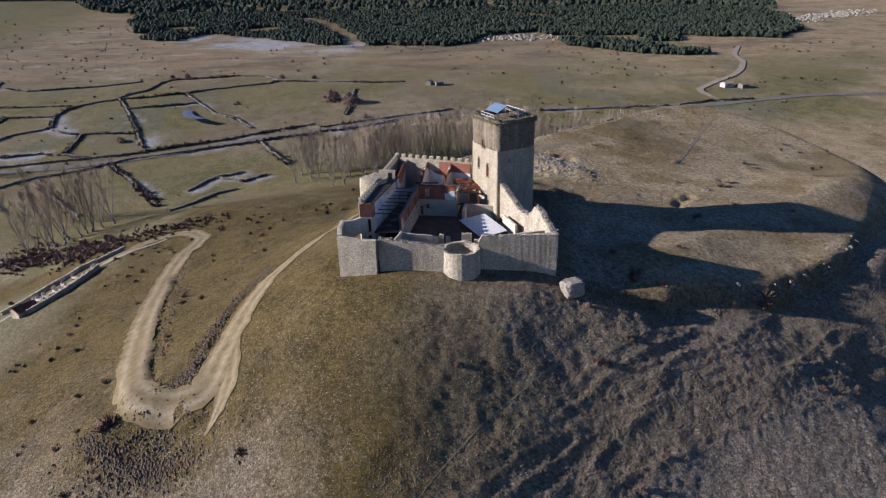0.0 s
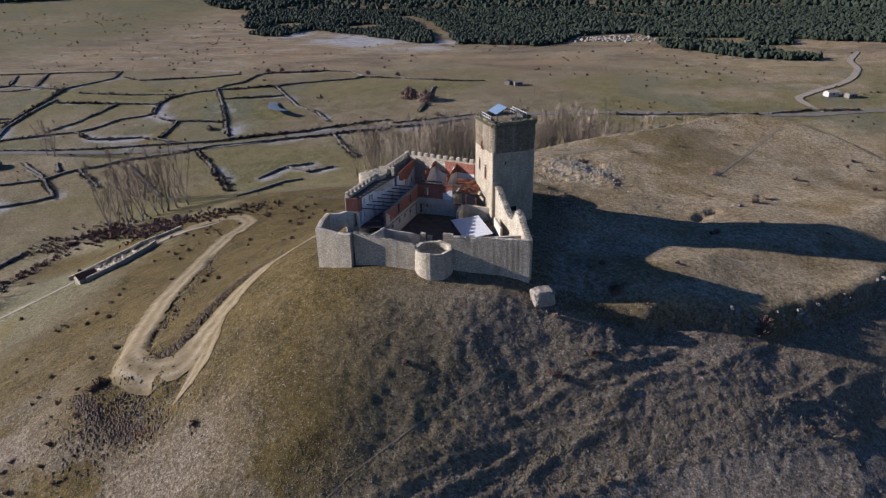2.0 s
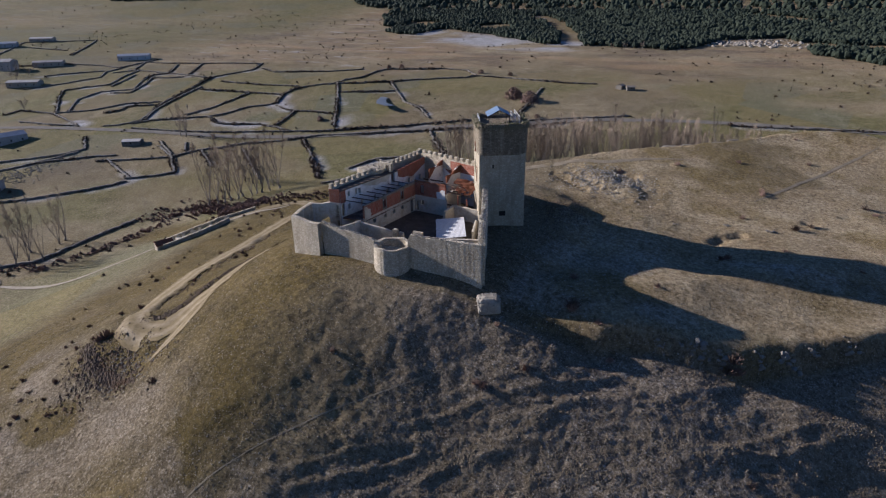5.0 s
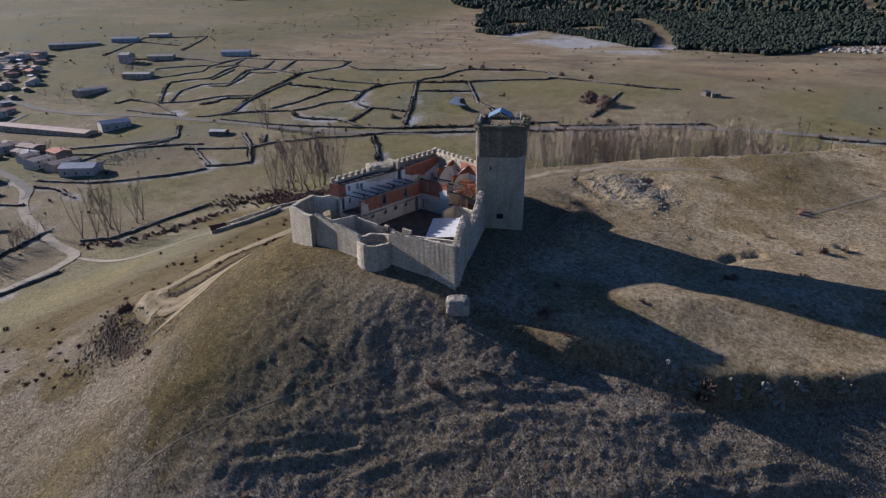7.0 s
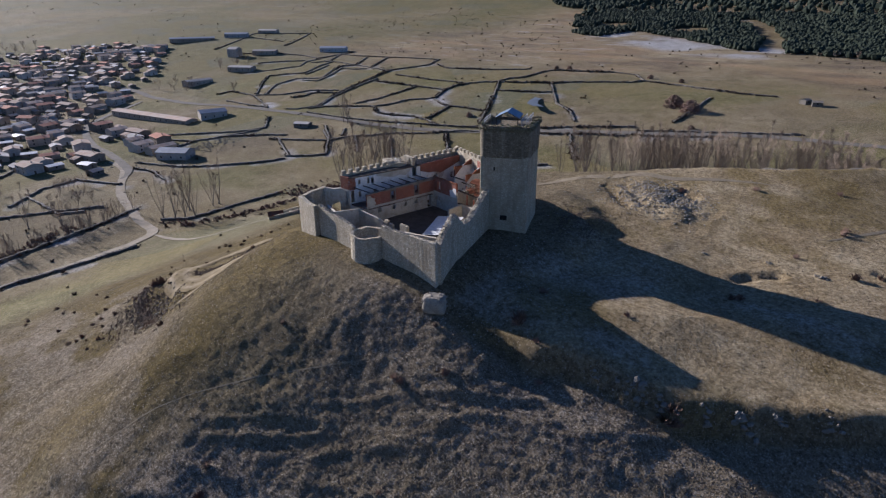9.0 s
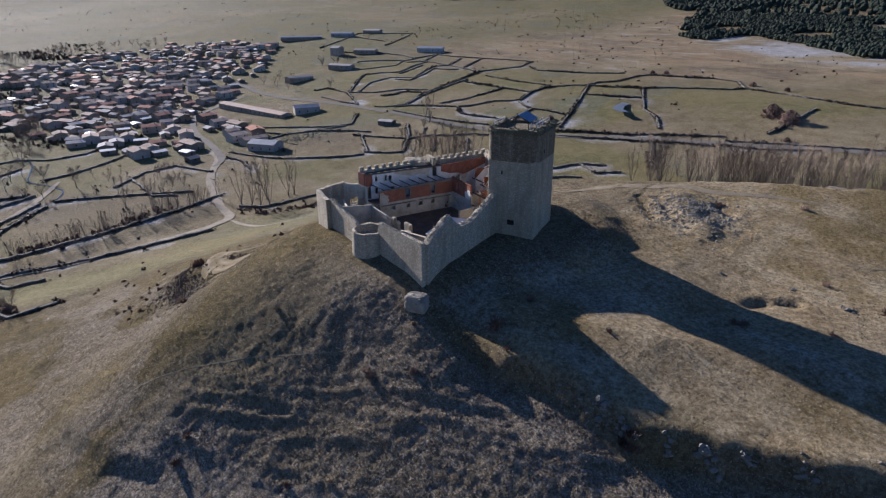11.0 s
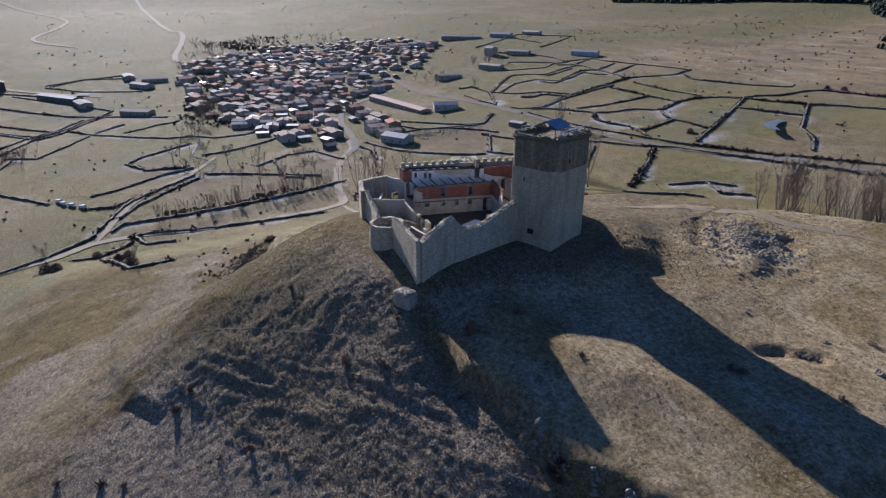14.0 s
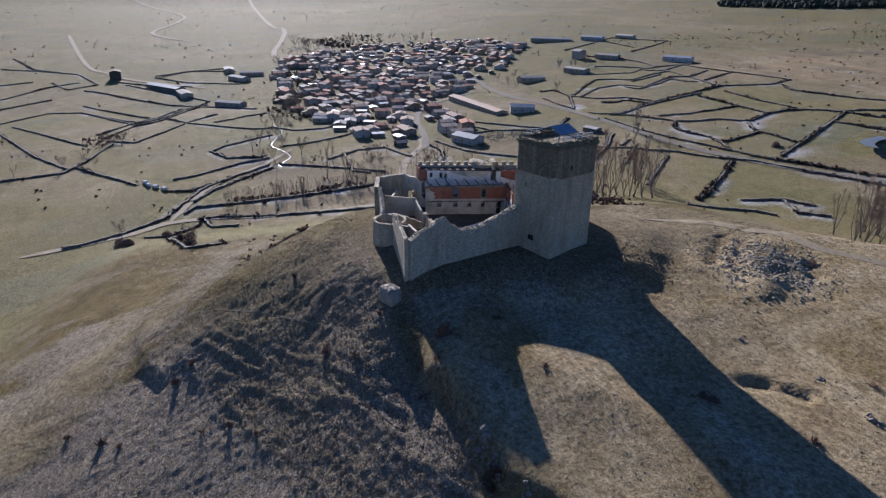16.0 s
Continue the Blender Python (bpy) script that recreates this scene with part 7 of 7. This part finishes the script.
# ---- village ----
def house(name, w, d, eave, ridge, wall_m, roof_m, label, chimney=True, seed=0, wing=None):
    """Gabled house, the ridge along x, with eaves, windows, a chimney and a lean-to annex (place, size, eave)."""
    r = random.Random(seed)
    top = empty(name)
    bm = bmesh.new()
    g = [(-d / 2, -1.5), (d / 2, -1.5), (d / 2, eave), (0, ridge), (-d / 2, eave)]
    a, b2 = [[bm.verts.new((s * w / 2, y, z)) for y, z in g] for s in (-1, 1)]
    bm.faces.new(a)
    bm.faces.new(b2[::-1])
    for i in range(5):
        bm.faces.new((a[i], a[(i + 1) % 5], b2[(i + 1) % 5], b2[i]))
    part("wall", bm, wall_m, top)
    for s in (-1, 1):
        bm = bmesh.new()
        sl = (ridge - eave) / (d / 2)
        o = 0.45
        pr = [(0, ridge + 0.06), (s * (d / 2 + o), eave - o * sl + 0.06), (s * (d / 2 + o), eave - o * sl + 0.26), (0, ridge + 0.28)]
        e1, e2 = [[bm.verts.new((q * (w / 2 + 0.3), y, z)) for y, z in pr] for q in (-1, 1)]
        bm.faces.new(e1)
        bm.faces.new(e2)
        for i in range(4):
            bm.faces.new((e1[i], e1[(i + 1) % 4], e2[(i + 1) % 4], e2[i]))
        part("roof", bm, roof_m, top)
    for s in (-1, 1):
        for k in range(max(1, int(w / 7))):
            u = -w / 2 + (k + 0.5) * w / max(1, int(w / 7))
            for z in ([1.0, 3.6] if eave > 5 else [1.0]):
                bm = bmesh.new()
                box(bm, u - 0.5, u + 0.5, s * d / 2 - 0.08, s * d / 2 + 0.03, z, z + 1.3)
                part("window", bm, M["glass"], top)
    bm = bmesh.new()
    box(bm, w / 2 - 0.08, w / 2 + 0.03, -0.6, 0.6, -0.2, 2.1)
    part("door", bm, M["wood"], top)
    if chimney:
        bm = bmesh.new()
        box(bm, w * 0.2, w * 0.2 + 0.7, 0.3, 1.0, eave, ridge + 1.0)
        box(bm, w * 0.2 - 0.12, w * 0.2 + 0.82, 0.18, 1.12, ridge + 1.003, ridge + 1.15)
        part("chimney", bm, wall_m, top)
    if wing:
        x0, wd, we = wing
        bm = bmesh.new()
        prism(bm, [(x0 - wd / 2, -d / 2 - wd), (x0 + wd / 2, -d / 2 - wd), (x0 + wd / 2, -d / 2), (x0 - wd / 2, -d / 2)], -1.5, [we, we, we + 1.1, we + 1.1])
        part("annex_wall", bm, wall_m, top)
        bm = bmesh.new()
        q = [(x0 - wd / 2 - 0.3, -d / 2 - wd - 0.4), (x0 + wd / 2 + 0.3, -d / 2 - wd - 0.4), (x0 + wd / 2 + 0.3, -d / 2), (x0 - wd / 2 - 0.3, -d / 2)]
        prism(bm, q, [we - 0.1, we - 0.1, we + 1.13, we + 1.13], [we + 0.1, we + 0.1, we + 1.33, we + 1.33])
        part("annex_roof", bm, roof_m, top)
    return tagged(top, label, "house")


kinds = [
    house("house", 13, 10, 4.8, 6.0, M["housewall"], M["houseroof"], "two-storey stone village house with a tiled roof", True, 1, (2.5, 5, 2.4)),
    house("house", 12, 9, 3.0, 4.0, M["housewall"], M["redroof"], "low stone village house with a red tiled roof", True, 2),
    house("house", 14, 11, 5.4, 6.7, M["housewhite"], M["houseroof"], "two-storey whitewashed house with a tiled roof", True, 3),
    house("house", 9, 7, 2.5, 3.6, M["housewall"], M["greyroof"], "small stone outbuilding with a grey roof", False, 4),
    house("house", 19, 10, 4.5, 5.7, M["housewall"], M["houseroof"], "long stone village house with a tiled roof", True, 5, (-4, 6, 2.4)),
    house("house", 13, 10, 3.4, 4.5, M["housewall"], M["greyroof"], "stone village house with a grey roof", True, 6),
    house("house", 8, 6.5, 2.4, 3.5, M["dry"], M["houseroof"], "low stone shed with a tiled roof", False, 7),
    house("house", 15, 11, 5.2, 6.5, M["housewall"], M["redroof"], "two-storey stone house with a newer red roof", True, 8),
    house("house", 11, 9, 4.6, 5.7, M["housewhite"], M["houseroof"], "whitewashed village house with a tiled roof and annex", True, 9, (0, 5, 2.6)),
    house("house", 10, 7, 2.6, 3.3, M["housewall"], M["glintsheet"], "low shed with a metal roof coloured pale as a sun glint", False, 10),
]
STREET = ((-300, 160), (-325, 175), (-377, 182), (-428, 186), (-495, 206), (-531, 239), (-560, 285))
hr = random.Random(99)
spots, tries = [], 0
while len(spots) < 380 and tries < 30000:
    tries += 1
    x, y = hr.uniform(-1000, -290), hr.uniform(45, 430)
    gap = 12.2 if fbm(np.array([x / 60]), np.array([y / 60]), 77, 2)[0] > 0.40 else 17
    if inside_poly(x, y, VILLAGE) and abs(to_line(np.array([x]), np.array([y]), STREET)[0][0]) > 9 and not (-560 < x < -400 and 225 < y < 300) and all((x - a) ** 2 + (y - b2) ** 2 > gap * gap for a, b2, _ in spots):
        spots.append((x, y, 90 * hr.choice((0, 0, 1)) + 60 * (vnoise(np.array([x / 110]), np.array([y / 110]), 78)[0] - 0.4) + hr.uniform(-9, 9)))


def settle(protos, spots, group):
    used = set()
    for k, (x, y, t) in enumerate(spots):
        p = protos[k % len(protos)]
        m = pose(x, y, hz(x, y) + 0.1, 0, 0, t)
        if p.name in used:
            ob = copy_thing(p, m)
        else:
            p.matrix_basis = m
            ob = p
        used.add(p.name)
        ob["group"] = group


settle(kinds, spots, "village houses")
barn = house("barn", 30, 12, 4.0, 5.4, M["housewall"], M["greyroof"], "long low stone barn with a grey roof at the village edge", False, 11)
settle([barn], [(-615, -42, 20), (-776, -10, 10), (-739, 22, 95), (-638, 475, 40), (-805, 587, 30), (-584, 409, 30), (-548, 13, 60), (-707, 9, 40), (-573, 348, 95)], "barns")
blue_barn = house("barn", 34, 13, 4.4, 6.2, M["greyroof"], M["bluebarn"], "large barn with a blue-grey sheet roof", False, 19)
settle([blue_barn], [(-580, 540, 40), (-804, 531, 45)], "barns")
long_barn = house("long_barn", 62, 12, 4.0, 5.6, M["housewall"], M["bluebarn"], "very long low barn beyond the village", False, 20)
settle([long_barn], [(-828, 472, 60), (-660, -70, 42)], "barns")
tall_block = house("tall_house", 14, 12, 9.0, 11.2, M["housewhite"], M["greyroof"], "tall pale three-storey house at the village edge", True, 21)
settle([tall_block], [(-663, 446, 20)], "village houses")
settle([copy_thing(kinds[2], Matrix())], [(-838, 362, 60), (-831, 376, 60), (-824, 390, 60), (-817, 404, 60), (-810, 418, 60)], "terrace of houses")
shed = house("long_shed", 104, 12, 3.6, 4.9, M["housewall"], M["houseroof"], "long low tile-roofed shed beside the village street", False, 12)
settle([shed], [(-472, 254, 12)], "sheds")
blue_house = house("house", 22, 13, 4.8, 6.8, M["housewhite"], M["bluebarn"], "grey-roofed house beside the long shed", False, 13)
settle([blue_house], [(-421, 284, 75), (-332, 209, 35)], "village houses")
ditch_hut = house("stone_hut", 6, 4.5, 1.8, 2.8, M["stone"], M["tile"], "small stone hut with a red tiled roof by the ditch", False, 16)
settle([ditch_hut], [(-133, 163, 62)], "huts")
byre = house("ruined_byre", 12, 8, 2.6, 3.4, M["dry"], M["greyroof"], "half-ruined dark stone byre with a broken roof", False, 17)
settle([byre], [(-317, 305, 30)], "byres")
stack = house("hay_barn", 15, 13, 9.5, 11.0, M["wood"], M["wood"], "tall dark hay barn by the upland road", False, 18)
settle([stack], [(-745, -144, 12)], "barns")
rock_field("yard_rubble", [(rock_r.gauss(-343, 9), rock_r.gauss(233, 22)) for _ in range(700)], (0.2, 0.8), "pale building rubble strewn over village yards", M["rock"])
shelter = house("stone_hut", 6, 5, 2.4, 3.2, M["dry"], M["dry"], "small ruined stone hut in the pasture", False, 14)
settle([shelter], [(-11, 504, 20), (-19, 507, 70), (222, 478, 20)], "huts")
farm = house("farmhouse", 8, 5.5, 2.6, 3.6, M["housewhite"], M["houseroof"], "small white farmhouse by the valley road", False, 15)
settle([farm], [(211, 482, 20)], "farm")


def van(x, y, t):
    top = tagged(empty("van"), "white van parked in the meadow", "van")
    bm = bmesh.new()
    prism(bm, [(-2.6, -1), (2.6, -1), (2.6, 1), (-2.6, 1)], 0.4, [1.3, 2.3, 2.3, 1.3])
    bmesh.ops.bevel(bm, geom=bm.edges[:], offset=0.15, segments=2, affect="EDGES")
    part("body", bm, M["white_car"], top)
    for sx in (-1.7, 1.7):
        for sy in (-1, 1):
            bm = bmesh.new()
            bmesh.ops.create_cone(bm, cap_ends=True, segments=14, radius1=0.36, radius2=0.36, depth=0.24, matrix=Matrix.Translation((sx, sy * 0.9, 0.36)) @ Matrix.Rotation(math.pi / 2, 4, "X"))
            part("wheel", bm, M["dark"], top)
    top.matrix_basis = pose(x, y, hz(x, y), 0, 0, t)


for x, y, t in ((-264, -8, 30), (-259, -3, 40), (-253, 3, 35), (-270, -11, 30)):
    van(x, y, t)

# ---- pine woods ----
pr = np.random.RandomState(5)


def woods(name, count, test, box_, label, size=(6, 10)):
    """Thousands of far pines in one mesh, each an uneven rounded crown on a short stem."""
    xs, ys = pr.uniform(box_[0], box_[1], count), pr.uniform(box_[2], box_[3], count)
    keep = test(xs, ys)
    xs, ys = xs[keep], ys[keep]
    zs = surface(xs, ys)
    verts, faces = [], []
    prof = ((0.08, 0.62), (0.40, 0.92), (0.76, 0.62))
    for x, y, z in zip(xs.tolist(), ys.tolist(), zs.tolist()):
        h, b0 = pr.uniform(*size), len(verts)
        ph = pr.uniform(0, 6.28)
        for f, w in prof:
            for i in range(5):
                a = ph + f * 3 + 1.2566 * i
                rr = h * w * 0.5 * pr.uniform(0.7, 1.25)
                verts.append((x + rr * math.cos(a), y + rr * math.sin(a), z + h * f * pr.uniform(0.85, 1.12)))
        verts.append((x + pr.uniform(-0.3, 0.3), y + pr.uniform(-0.3, 0.3), z + h))
        for q in range(2):
            for i in range(5):
                j = (i + 1) % 5
                faces.append((b0 + q * 5 + i, b0 + q * 5 + j, b0 + q * 5 + 5 + j, b0 + q * 5 + 5 + i))
        for i in range(5):
            faces.append((b0 + 10 + i, b0 + 10 + (i + 1) % 5, b0 + 15))
    me = bpy.data.meshes.new(name)
    me.from_pydata(verts, [], faces)
    me.materials.append(M["pine"])
    return tagged(new(name, me), label, "woods", kind="stuff")


def in_wood(x, y):
    glade = (fbm(x / 130, y / 70, 91, 3) > 0.69) & (y < wood_edge(x) + 260)
    for line, half in ((((-222, 981), (-178, 926), (-141, 845), (-115, 744)), 13), (((80, 1015), (128, 978), (168, 962)), 16)):
        glade |= np.abs(to_line(x, y, line)[0]) < half * (0.5 + fbm(x / 20, y / 20, 95, 2))
    return (y > wood_edge(x) + 18 * (fbm(x / 25, y / 25, 93) - 0.5)) & ~glade


woods("pine_wood", 30000, in_wood, (-480, 480, 620, 1050), "dense dark green pine wood on the far slope", (3.2, 7.6))
woods("pine_wood", 6500, in_wood, (-1320, -480, 930, 1450), "dense dark green pine wood on the far slope", (6.5, 11))
woods("pine_wood", 11000, in_wood, (-1700, 1500, 1040, 2300), "dense dark green pine wood on the far slope", (8, 14))
